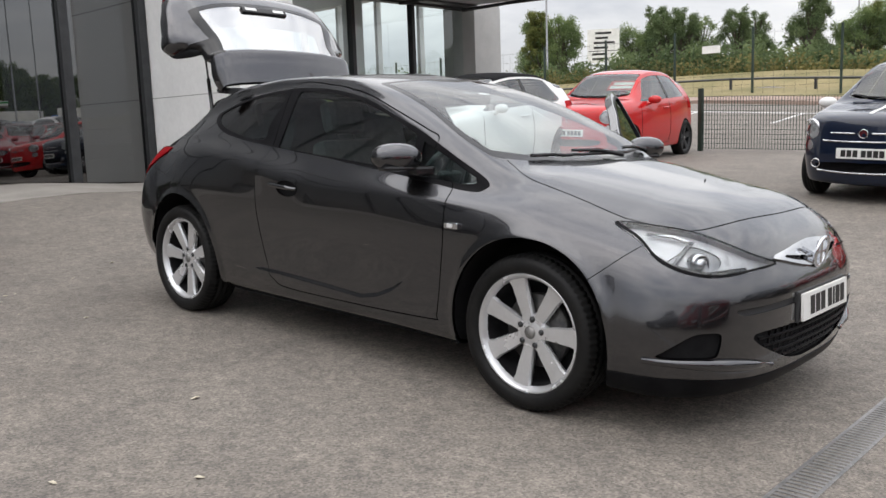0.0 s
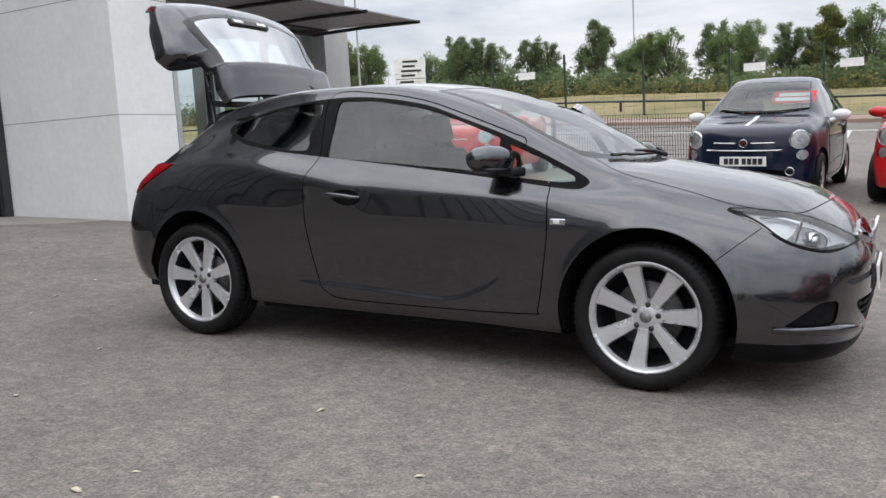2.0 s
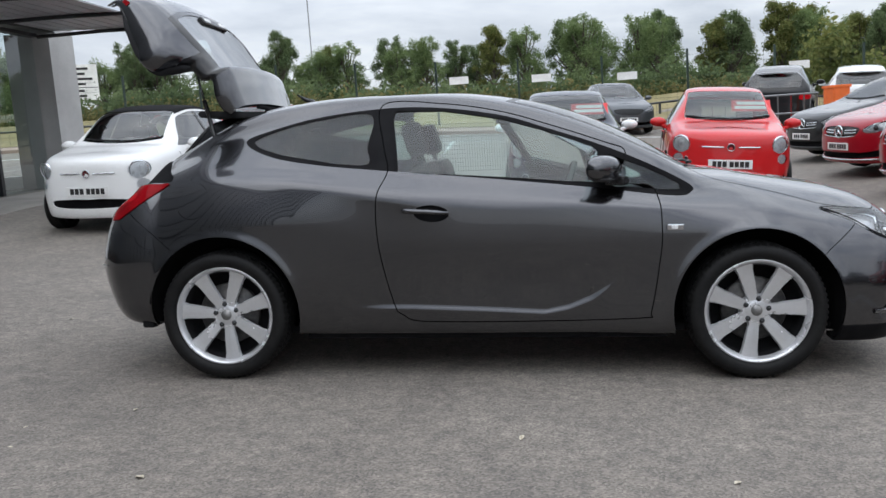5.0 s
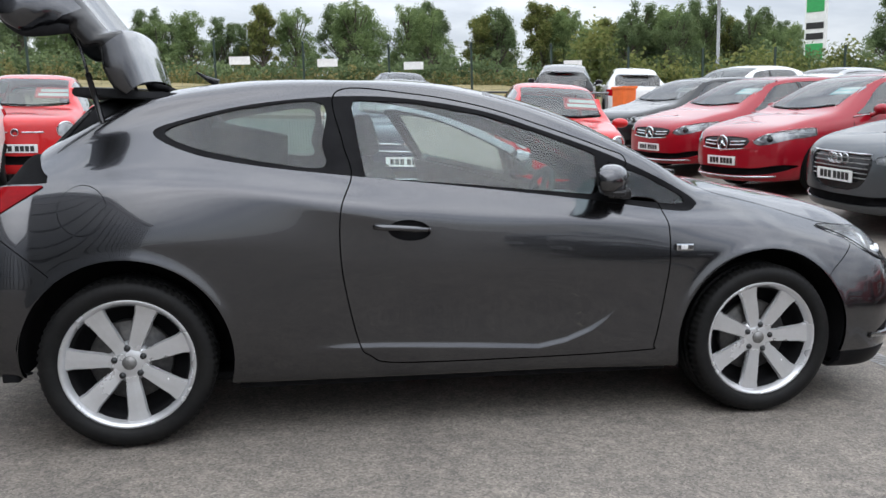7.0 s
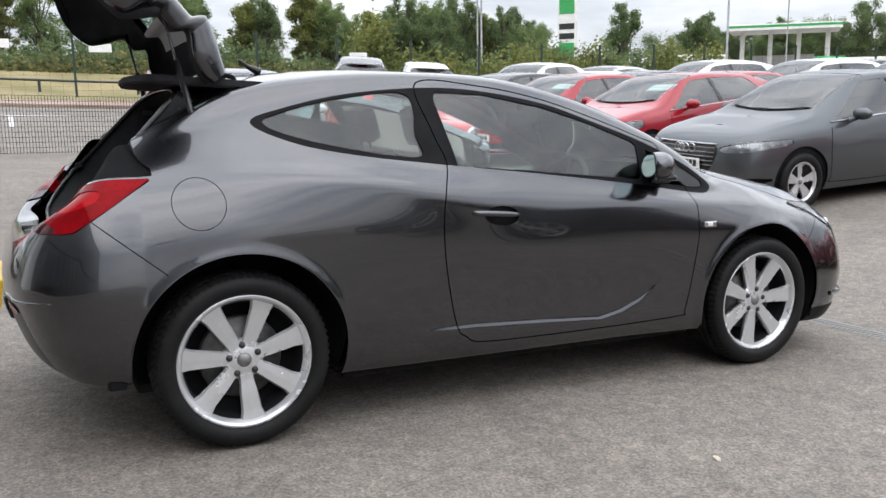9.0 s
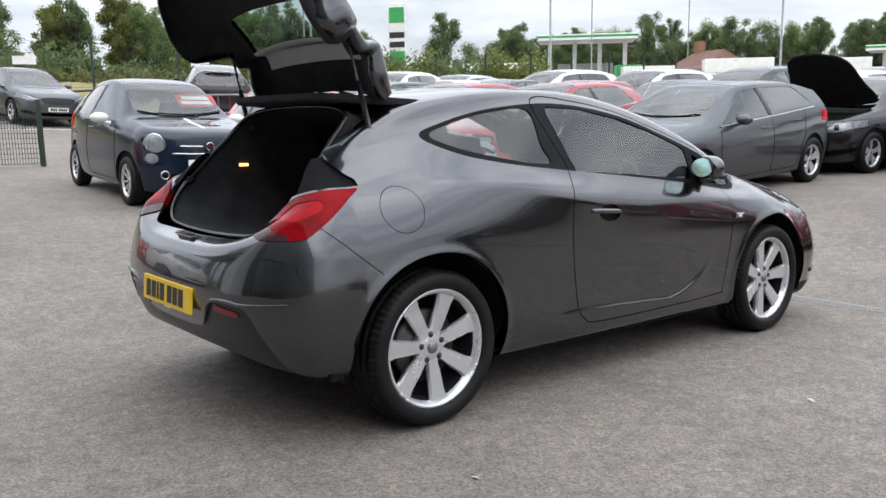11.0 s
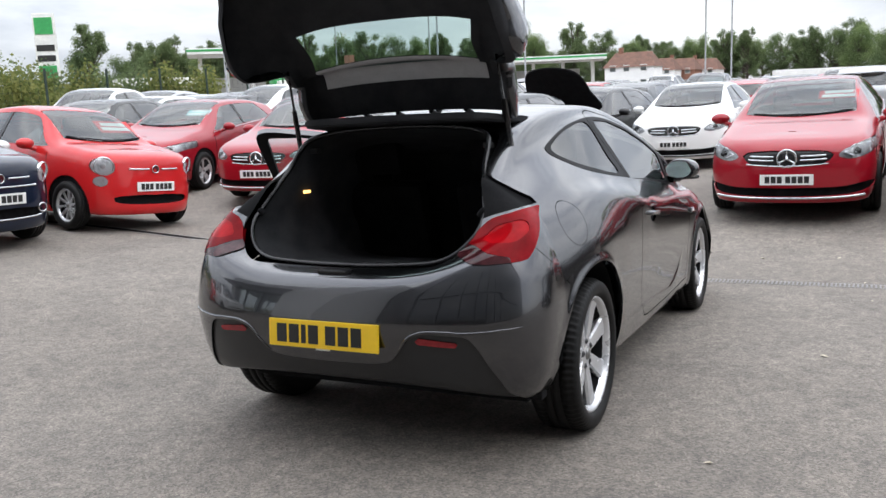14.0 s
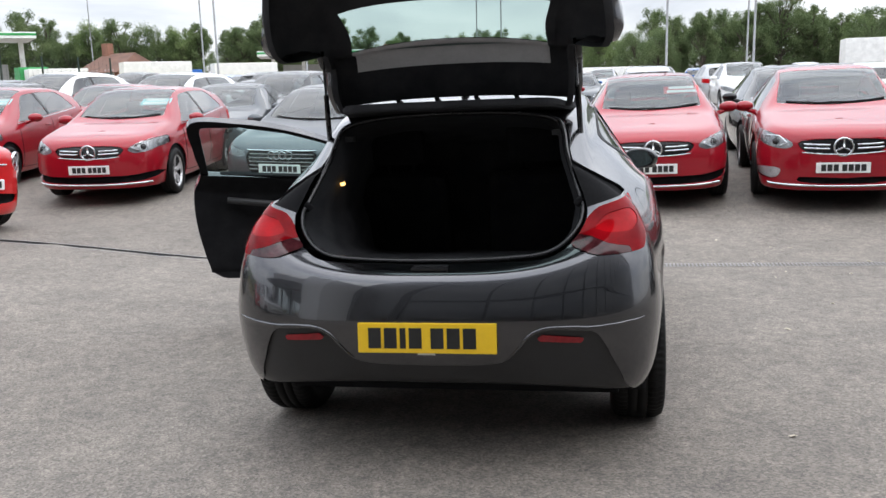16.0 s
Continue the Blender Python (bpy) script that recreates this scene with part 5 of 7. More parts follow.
# ---- other cars ----
def car_model(name, m, label, p, category="car", group=""):
    """A parked car from its main measures; nose towards +x."""
    car = thing(name, m, label, category, group)
    W, xF, xR, wb = p["w"] / 2, p["front"], p["rear"], p["wb"]
    xs, tz = zip(*p["top"])
    bx, bz = zip(*p["belt"])
    pf, pr = xs[-1], xs[0]
    inw = p.get("tumble", .30)
    cols = {k: ([], []) for k in range(11)}
    for x, zt in zip(xs, tz):
        zb = float(np.interp(x, bx, bz))
        g = max(zt - zb, .05)
        q = min(g / .42, 1)
        taper = 1 - p.get("taper", .05) * (abs(x) / max(abs(pf), abs(pr))) ** 3
        w = W * taper
        rows = ((w * .76, .20), (w * .92, .20), (w * .975, .33), (w, .52), (w * .995, .68 * zb / .95), (w * .97, zb - .09), (w * (.945 - .04 * (1 - q)), zb),
                (w * (.945 - .10 - inw * q * .62), zb + g * .80), (w * (.945 - .24 - inw * q * .36), zb + g * .925), (w * .36, zb + g * .985), (0.0, zt))
        for k, (y, z) in enumerate(rows):
            cols[k][0].append(y)
            cols[k][1].append(z)
    zn, zd = p["nose"], p["deck"]
    front = [(xF - .16, .19), (xF - .04, .19), (xF, .30), (xF, .45), (xF - .005, .58), (xF - .02, zn - .08), (xF - .045, zn - .01), (xF - .09, zn + (tz[-1] - zn) * .26), (pf + (xF - pf) * .66, zn + (tz[-1] - zn) * .58), (pf + (xF - pf) * .38, zn + (tz[-1] - zn) * .82), (pf, tz[-1])]
    rs = p.get("rslope", .28)
    rear = [(xR + .2, .22), (xR + .07, .24), (xR + .01, .36), (xR, .52), (xR + .02, .70), (xR + .04, zd - .1), (xR + .07, zd), (xR + .07 + rs * .35, zd + (tz[0] - zd) * .35), (xR + .07 + rs * .7, zd + (tz[0] - zd) * .7), (pr - (pr - xR) * .25, tz[0] - .03), (pr, tz[0])]
    fe = [(*cols[k], rear[k], front[k]) for k in range(11)]
    s = Shell(xs, fe, step=.05, fan=14, sub=4, square=(p.get("sqf", .74), .6))
    f = s.F
    tr = p["tyre"]
    for x in (wb / 2, -wb / 2):
        _, f = s.cut(f, arch(x, tr + .01, tr + .055))
    a0, a1, c0, c1 = p["dlo"]        # screen pillar at belt and roof, rear pillar at belt and roof
    side = lambda x, y, z, v: np.maximum.reduce([6.1 - v, v - 7.05, x - (a0 + (a1 - a0) * (v - 6.1) / .9), (c0 + (c1 - c0) * (v - 6.1) / .9) - x])
    glass_s, f = s.cut(f, side)
    for b in p.get("pillars", (-.25,)):
        post, glass_s = s.cut(glass_s, lambda x, y, z, v, b=b: np.abs(x - b) - .035)
        for h in (lambda x, y, z, v: -y, lambda x, y, z, v: y):
            part("pillar", s.mesh("pillar", s.cut(post, h)[0], push=.002), GLOSSBLACK, car)
    w0, w1 = p["screen"]
    scr, f = s.cut(f, lambda x, y, z, v: np.maximum.reduce([7.9 - v, x - (w0 - .3 * y * y), (w1 - .2 * y * y) - x]))
    r0, r1 = p["back"]
    bk, f = s.cut(f, lambda x, y, z, v: np.maximum.reduce([np.abs(y) - W * .68, r0 - z, z - r1, x - p["backx"]]))
    hl, f = s.cut(f, end_view(p["lamp"], xF - .75))
    lamp2 = None
    if "lamp2" in p:
        lamp2, f = s.cut(f, end_view(p["lamp2"], xF - .75))
    gr, f = s.cut(f, end_view(p["grille"], xF - .5))
    low, f = s.cut(f, end_view(p["intake"], xF - .5))
    tl, f = s.cut(f, end_view(p["tail"], xR + .45, False))
    top = p.get("roof_mat")
    if top:
        rf, f = s.cut(f, lambda x, y, z, v: np.maximum.reduce([7.4 - v, x - w1, p["backx"] - .35 - x]))
        part("soft_top", s.mesh("soft_top", rf, push=.004), top, car, "black fabric roof")
    if p.get("open_bonnet"):
        bay, f = s.cut(f, lambda x, y, z, v: np.maximum.reduce([7.3 - v, (w0 + .06 - .3 * y * y) - x, x - (xF - .38 - .25 * y * y)]))
        part("engine_bay", s.mesh("engine_bay", bay, push=-.12), TRIM, car)
        o = spline([(0, .66), (.45, .62), (.86, .50), (1.0, .2), (1.0, -.2), (.86, -.50), (.45, -.62), (0, -.66)], 5)
        part("raised_bonnet", plate_bm([tuple(q) for q in o], .035, pose(w0 + .02, 0, tz[-3] + .03, 0, -47, 0), .01), TRIM, car, "raised bonnet with black underside")
    part("body", s.mesh("body", f, edge=.012), p["paint"], car)
    inner, _ = s.cut(s.F, lambda x, y, z, v: v - 6.0)
    part("inner_shell", s.mesh("inner_shell", inner, push=-.03), TRIM, car)
    one, two = (lambda x, y, z, v: -y), (lambda x, y, z, v: y)
    for h in (one, two):
        part("side_window", s.mesh("side_window", s.cut(glass_s, h)[0], push=-.004), DARKGLASS, car)
        o = part("headlamp", s.mesh("headlamp", s.cut(hl, h)[0], push=.004), LENS, car)
        part("lamp_bowl", s.mesh("lamp_bowl", s.cut(hl, h)[0], push=-.02), p.get("bowl", DIMBOWL), o)
        if lamp2 is not None and len(lamp2):
            o = part("fog_lamp", s.mesh("fog_lamp", s.cut(lamp2, h)[0], push=.004), LENS, car)
            part("lamp_bowl", s.mesh("lamp_bowl", s.cut(lamp2, h)[0], push=-.015), BOWL, o)
        part("tail_lamp", s.mesh("tail_lamp", s.cut(tl, h)[0], push=.004, edge=.01), REDLENS, car)
    part("windscreen", s.mesh("windscreen", scr, push=-.002), SCREENGLASS, car)
    part("rear_window", s.mesh("rear_window", bk, push=-.002), DARKGLASS, car)
    g = part("grille", s.mesh("grille", gr, push=-.02), GLOSSBLACK, car)
    part("intake", s.mesh("intake", low, push=-.03), TRIM, car)
    ws = p["wheels"]
    for x in (wb / 2, -wb / 2):
        for y in (-1, 1):
            add_wheel(ws, car, x, y * (W - .125), tr, y < 0, bolts=False)
    part("floor_pan", box_bm(xR + .2, xF - .25, -W * .72, W * .72, .19, .23), TRIM, car)
    # number plate with bars for its characters
    px = p.get("plate_x", xF + .012)
    pl = part("number_plate", box_bm(px - .012, px, -.26, .26, p["plate_z"] - .055, p["plate_z"] + .055, .003), PLATEWHITE, car)
    for y in (.195, .135, .075, .015, -.067, -.127, -.187):
        part("plate_bar", box_bm(px - .002, px + .002, y - .024, y + .024, p["plate_z"] - .035, p["plate_z"] + .035), INK, pl)
    # mirrors
    mx, mz = p["mirror"]
    for y in (-1, 1):
        bm = bmesh.new()
        bmesh.ops.create_uvsphere(bm, u_segments=14, v_segments=10, radius=1)
        bmesh.ops.scale(bm, vec=(.07, .112, .066), verts=bm.verts)
        for v in bm.verts:
            v.co.x = max(v.co.x, -.035)
        bmesh.ops.translate(bm, vec=(mx, y * (W + .06), mz), verts=bm.verts)
        tube(bm, [(mx + .03, y * (W - .08), mz - .075), (mx + .02, y * (W - .01), mz - .055), (mx, y * (W + .04), mz - .03)], [.035, .026, .03], 6)
        part("mirror", smooth(bm), p.get("mirror_mat", p["paint"]), car)
    # seats and dashboard seen through the glass
    for y in (-.36, .36):
        bm = box_bm(-.62, -.45, y - .22, y + .22, .5, 1.0, .05)
        box(bm, -.60, -.50, y - .12, y + .12, 1.02, 1.2, .04)
        part("front_seat", bm, FABRIC, car)
    part("dashboard", box_bm(a0 - .55, a0 - .1, -W * .8, W * .8, .7, .93, .05), PLASTIC, car)
    return car, g, s


def nose_pt(s, y, z, out=.0):
    """A point of the nose at y, z, moved out along the skin's normal."""
    d = (s.V[:, 1] - y) ** 2 + (s.V[:, 2] - z) ** 2 + np.where((s.V[:, 0] < .9) | (s.N[:, 0] < .05), 9, 0)
    near = np.argsort(d)[:6]
    w = 1 / (d[near] + 1e-5)
    q, n = (s.V[near] * w[:, None]).sum(0) / w.sum(), s.N[near[0]]
    return Vector((q[0], y, z)) + Vector(n) * out


def face_bar(car, s, name, ya, yb, za, zb, r, mat, out=.004, n=13, label=""):
    bm = bmesh.new()
    tube(bm, [nose_pt(s, y, za + (zb - za) * (abs(y) / max(abs(ya), abs(yb), .01)) ** 2, out) for y in np.linspace(ya, yb, n)], r, 6)
    return part(name, bm, mat, car, label)


def ring_badge(car, c, r, thick, mat, spokes=0, face=1, name="badge"):
    bm = bmesh.new()
    tube(bm, [c + Vector((.01, r * math.cos(t), r * math.sin(t))) for t in np.linspace(0, 2 * math.pi, 24, endpoint=False)], thick, 6, True)
    for k in range(spokes):
        t = math.pi / 2 + k * 2 * math.pi / spokes
        tube(bm, [c + Vector((.012, 0, 0)), c + Vector((.01, r * math.cos(t), r * math.sin(t)))], [thick * 1.3, thick * .5], 6)
    return part(name, bm, mat, car)


def three_star_face(car, s, grille, slats=2, lip=None):
    """Two chrome grille blades, ring badge with three arms, lower vents."""
    for z in ((.675, .635) if slats == 2 else (.665, .63, .60)):
        for ya, yb in ((.13, .38), (-.38, -.13)):
            face_bar(car, s, "grille_blade", ya, yb, z, z + .012, .011, CHROME, -.008)
    ring_badge(car, nose_pt(s, 0, .655, -.005), .092, .012, CHROME, 3)
    face_bar(car, s, "grille_rim", -.40, .40, .578, .60, .007, CHROME, .002)
    if lip is not None:
        face_bar(car, s, "bumper_lip", -.72, .72, .245, .262, .014, lip, .006, 21)
    for k in (-1, 1):
        bm = bmesh.new()
        tube(bm, [nose_pt(s, k * .78, .775, .004), nose_pt(s, k * .62, .765, .004), nose_pt(s, k * .54, .70, .004), nose_pt(s, k * .62, .665, .004)], .010, 6)
        part("lamp_blade", bm, CHROME, car)
        bm = bmesh.new()
        m = look(nose_pt(s, k * .66, .715, -.004), nose_pt(s, k * .66, .715, 1.0))
        lathe(bm, [(.001, -.012), (.03, -.01), (.04, .0), (.04, .02)], 16, m)
        part("projector", bm, GLOSSBLACK, car)


def four_ring_face(car, s, grille):
    for z in (.70, .655, .61, .565, .52):
        face_bar(car, s, "grille_blade", -.40, .40, z, z, .006, STEEL, -.008)
    for k in (-.105, -.035, .035, .105):
        ring_badge(car, nose_pt(s, k, .685, .004), .045, .007, CHROME)
    for ya, za, yb, zb in ((-.43, .74, .43, .74), ):
        face_bar(car, s, "grille_rim", ya, yb, za, zb, .009, CHROME, .003)


def retro_face(car, s, bars=True, stripe=None):
    for k in (-1, 1):
        c = nose_pt(s, k * .585, .755, .004)
        m = look(c, c + Vector((-1, -k * .55, .25)))
        bm = bmesh.new()
        lathe(bm, [(.100, .0), (.106, .010), (.113, .004), (.113, -.02)], 28, m)
        part("lamp_ring", bm, CHROME, car, "chrome headlamp ring")
        bm = bmesh.new()
        lathe(bm, [(.001, -.012), (.030, -.010), (.04, -.03)], 20, m)
        part("lamp_bulb_housing", bm, BOWL, car)
        face_bar(car, s, "nose_blade", k * .08, k * .34, .725, .728, .010, CHROME, .006)
    c = nose_pt(s, 0, .725, .006)
    bm = bmesh.new()
    lathe(bm, [(.001, -.006), (.036, -.004), (.040, .0), (.040, .012)], 24, look(c, c + Vector((-1, 0, 0))))
    part("badge", bm, BADGERED, car, "round dark red nose badge")
    ring_badge(car, c, .044, .006, CHROME, name="badge_ring")
    if bars:
        face_bar(car, s, "bumper_blade", -.42, .42, .64, .645, .010, CHROME, .008)
        face_bar(car, s, "bumper_blade", -.48, .48, .315, .33, .010, CHROME, .006)
        for k in (-1, 1):
            ring_badge(car, nose_pt(s, k * .50, .40, .004), .045, .009, CHROME, name="fog_ring")
    if stripe is not None:
        bm = bmesh.new()
        pts = [top_pt(s, x, .0) for x in np.linspace(.98, 1.62, 12)]
        rows = [[bm.verts.new(q + Vector((0, d, .003))) for d in (-.022, .022)] for q in pts]
        for A, B in zip(rows, rows[1:]):
            bm.faces.new((A[0], A[1], B[1], B[0]))
        part("bonnet_stripe", bm, stripe, car)


def top_pt(s, x, y, out=0.0):
    d = (s.V[:, 0] - x) ** 2 + (s.V[:, 1] - y) ** 2 + np.where(s.N[:, 2] < .15, 9, 0)
    near = np.argsort(d)[:5]
    w = 1 / (d[near] + 1e-5)
    q = (s.V[near] * w[:, None]).sum(0) / w.sum()
    return Vector((x, y, q[2])) + Vector(s.N[near[0]]) * out


def sticker(car, s, x, y, mat_a, mat_b, w=.5, h=.26):
    """A price card behind the windscreen: coloured card with pale bars."""
    c = top_pt(s, x, y, -.03)
    up = (top_pt(s, x - .1, y, -.03) - top_pt(s, x + .1, y, -.03)).normalized()
    side = Vector((0, 1, 0))
    n = side.cross(up).normalized() * -1
    m = Matrix((side, up, side.cross(up))).transposed().to_4x4()
    m.translation = c
    card = part("price_card", plate_bm([(-w / 2, -h / 2), (w / 2, -h / 2), (w / 2, h / 2), (-w / 2, h / 2)], .003, m), mat_a, car)
    k = .006 if (m.to_3x3() @ Vector((0, 0, 1))).z > 0 else -.006
    for z, ww in ((.05, .36), (-.05, .42)):
        part("card_bar", plate_bm([(-ww * w, z - .035), (ww * w, z - .035), (ww * w, z + .035), (-ww * w, z + .035)], .002, m @ pose(0, 0, k)), mat_b, card)


def wipers(car, s, x0, k=.3, y0=-.5, y1=.55):
    for ya, yb in ((y0, y0 + .5), (y0 + .45, y1)):
        bm = bmesh.new()
        tube(bm, [top_pt(s, x0 - k * y * y - .02, y, .012) for y in np.linspace(ya, yb, 8)], .010, 5)
        part("wiper", bm, GLOSSBLACK, car)


W5 = wheel_meshes(.31, .21, .2, {"spokes": 5, "root": .03, "tip": .04, "face": .6, "pair": (-.028, .028), "hub": .07})
W10 = wheel_meshes(.285, .19, .185, {"spokes": 10, "root": .014, "tip": .018, "face": .6, "hub": .06})
W5D = wheel_meshes(.31, .225, .2, {"spokes": 5, "root": .035, "tip": .03, "face": .6, "pair": (-.03, .03), "metal": PLASTIC, "hub": .07})


def circle(y, z, r, n=20):
    return [(y + r * math.cos(2 * math.pi * k / n), z + r * math.sin(2 * math.pi * k / n)) for k in range(n)]


HATCH = dict(w=1.78, front=2.24, rear=-2.05, wb=2.70, tyre=.315, wheels=W5, nose=.74, deck=1.0, taper=.07,
             top=((-1.62, 1.33), (-1.2, 1.40), (-.6, 1.432), (-.1, 1.43), (.3, 1.38), (.75, 1.19), (1.1, 1.01), (1.4, .955), (1.70, .90)),
             belt=((-1.7, 1.06), (-1.0, 1.02), (.6, .93), (1.05, .90), (1.2, .90), (1.7, .84)),
             dlo=(.98, .25, -1.45, -1.1), pillars=(-.22,), screen=(1.08, .16), back=(1.03, 1.30), backx=-1.55,
             lamp=spline([(.83, .82), (.70, .80), (.56, .745), (.485, .685), (.54, .64), (.68, .65), (.80, .70), (.86, .76)], 5),
             grille=spline([(0, .74), (.28, .735), (.43, .715), (.44, .68), (.36, .60), (.2, .575), (0, .57), (-.2, .6), (-.2, .7)], 6),
             intake=spline([(0, .35), (.5, .36), (.78, .40), (.80, .34), (.6, .28), (0, .26), (-.3, .3)], 6),
             tail=spline([(.58, .93), (.66, 1.0), (.86, .98), (.86, .86), (.62, .83)], 5), plate_z=.44, mirror=(.62, 1.0), paint=RED)
CITY = dict(w=1.63, front=1.80, rear=-1.75, wb=2.30, tyre=.29, wheels=W10, nose=.865, deck=.95, taper=.09, rslope=.25, sqf=.80,
            top=((-1.32, 1.30), (-.95, 1.43), (-.45, 1.485), (0.0, 1.475), (.32, 1.40), (.62, 1.21), (.86, 1.04), (1.08, 1.0), (1.28, .965)),
            belt=((-1.3, 1.0), (-.6, .98), (.5, .955), (.86, .945), (1.0, .94), (1.3, .90)),
            dlo=(.83, .32, -1.2, -.95), pillars=(-.32,), screen=(.88, .26), back=(1.0, 1.34), backx=-1.2,
            bowl=BOWL, lamp=circle(.585, .755, .105), lamp2=circle(.62, .585, .062), grille=spline([(0, .625), (.34, .622), (.36, .608), (0, .602), (-.1, .61)], 4),
            intake=spline([(0, .42), (.3, .42), (.5, .40), (.45, .33), (0, .31), (-.3, .33)], 6),
            tail=spline([(.55, 1.0), (.72, 1.0), (.74, .82), (.58, .82)], 4), plate_z=.52, mirror=(.52, 1.0), paint=CORAL)


def spec(base, **kw):
    d = dict(base)
    d.update(kw)
    return d


def placed(x, y, heading, back=0.0):
    """Pose of a car whose nose centre stands at x, y and whose nose points along heading (degrees from +x)."""
    h = radians(heading)
    cx, cy = x - math.cos(h) * back, y - math.sin(h) * back
    zf, zr = ground_z(cx + math.cos(h) * 1.3, cy + math.sin(h) * 1.3), ground_z(cx - math.cos(h) * 1.3, cy - math.sin(h) * 1.3)
    zl, zq = ground_z(cx - math.sin(h) * .8, cy + math.cos(h) * .8), ground_z(cx + math.sin(h) * .8, cy - math.cos(h) * .8)
    tilt, lean = math.degrees(math.atan2(zf - zr, 2.6)), math.degrees(math.atan2(zl - zq, 1.6))
    return pose(cx, cy, (zf + zr) / 2, 0, 0, heading) @ pose(0, 0, 0, lean, -tilt, 0)


def side_pt(s, x, z, k, out=0.0):
    """A point of the flank at x, z on side k, moved out along the skin."""
    d = (s.V[:, 0] - x) ** 2 + (s.V[:, 2] - z) ** 2 + np.where(s.V[:, 1] * k < .45, 9, 0)
    near = np.argpartition(d, 5)[:5]
    w = 1 / (d[near] + 1e-5)
    q, n = (s.V[near] * w[:, None]).sum(0) / w.sum(), s.N[near].mean(0)
    return Vector((x, q[1], z)) + Vector(n) * out


def side_details(car, s, p, trim=None, rear_door=True):
    """Door joints, handles and a belt line on both flanks."""
    bx, bz = zip(*p["belt"])
    belt = lambda x: float(np.interp(x, bx, bz))
    a, b = p["dlo"][0] - .04, p["pillars"][0]
    back = p["dlo"][2] + .38
    for k in (1, -1):
        loops = [[(a, belt(a) - .04), (a + .02, .62), (a - .01, .34), (a - .05, .285), (b + .06, .28), (b + .01, .34), (b - .02, .6), (b, belt(b) - .02)]]
        if rear_door:
            loops.append([(b + .04, .28), (back + .22, .285), (back + .16, .36), (back + .08, .56), (back, .70), (back - .02, belt(back) - .02)])
        for loop in loops:
            bm = bmesh.new()
            tube(bm, [side_pt(s, x, z, k, .0008) for x, z in spline(loop, 4, False)], .0042, 5)
            part("door_joint", bm, TRIM, car)
        for x in ((b + .10,) + ((back + .12,) if rear_door else ())):
            bm = bmesh.new()
            z = belt(x) - .115
            tube(bm, [side_pt(s, x, z, k, .0), side_pt(s, x + .03, z, k, .022), side_pt(s, x + .15, z, k, .022), side_pt(s, x + .18, z, k, .0)], .013, 6)
            part("door_handle", bm, p["paint"], car)
        if trim is not None:
            bm = bmesh.new()
            tube(bm, [side_pt(s, x, belt(x) + .012, k, .003) for x in np.linspace(p["dlo"][0] - .05, p["dlo"][2] + .06, 14)], .008, 6)
            part("belt_trim", bm, trim, car)


CARDRED = surface("red_price_card", (0.55, 0.03, 0.03), rough=0.6)
CARDCYAN = surface("cyan_price_card", (0.25, 0.62, 0.66), rough=0.6)

c, g, s = car_model("city_car", placed(.69, 5.77, -93, 1.80), "navy blue retro city car with pale bonnet stripe", spec(CITY, paint=NAVY, mirror_mat=WHITE))
retro_face(c, s, True, WHITESIGN)
side_details(c, s, spec(CITY, paint=NAVY), None, False)
sticker(c, s, .55, .33, CARDRED, WHITESIGN)
wipers(c, s, .86)
c, g, s = car_model("city_car", placed(2.68, 5.72, -98, 1.80), "bright red retro city car with price card", spec(CITY))
side_details(c, s, CITY, None, False)
retro_face(c, s, False)
sticker(c, s, .55, .33, CARDRED, WHITESIGN)
wipers(c, s, .86)
c, g, s = car_model("city_car", placed(-5.0, 4.6, -90, 1.80), "white retro city car with black soft top", spec(CITY, paint=WHITE, roof_mat=TRIM, wheels=W5D))
side_details(c, s, spec(CITY, paint=WHITE), None, False)
retro_face(c, s, False)
wipers(c, s, .86)
c, g, s = car_model("city_car", placed(-4.12, 7.5, -84, 1.80), "red retro city car with dark wheels", spec(CITY, wheels=W5D))
side_details(c, s, CITY, None, False)
retro_face(c, s, False)
sticker(c, s, .55, .33, CARDRED, WHITESIGN)
wipers(c, s, .86)
FOURRING = spec(HATCH, paint=GREY, grille=spline([(0, .745), (.30, .742), (.42, .725), (.44, .62), (.36, .46), (.2, .40), (0, .395), (-.2, .45), (-.2, .7)], 6), plate_z=.53,
                lamp=spline([(.83, .775), (.66, .765), (.47, .715), (.48, .665), (.62, .655), (.80, .69)], 5))
c, g, s = car_model("hatchback", placed(4.5, 3.15, 180, 2.24), "grey metallic five-door hatchback with tall grille", FOURRING)
four_ring_face(c, s, g)
side_details(c, s, FOURRING, CHROME)
wipers(c, s, 1.07)
for x, y, hd, paint, words, card in ((4.75, 5.8, 190, RED, "red hatchback with twin chrome grille blades", CARDCYAN), (4.95, 8.5, 193, RED, "red hatchback with cyan price card", CARDCYAN), (5.2, 11.1, 196, BLACK, "black hatchback with chrome grille blades", WHITESIGN),
                                     (4.6, -1.2, 178, RED, "red hatchback facing the coupe, with price card", CARDRED), (9.6, .95, 180, WHITE, "white hatchback with black grille", None)):
    c, g, s = car_model("hatchback", placed(x, y, hd, 2.24), words, spec(HATCH, paint=paint), group="hatchbacks with ring badges")
    three_star_face(c, s, g, lip=CHROME if paint is RED else PLASTIC)
    side_details(c, s, spec(HATCH, paint=paint), CHROME if paint is RED else None)
    wipers(c, s, 1.07)
    if card:
        sticker(c, s, .60, .38, card, WHITESIGN if card is not WHITESIGN else INK, .42, .2)
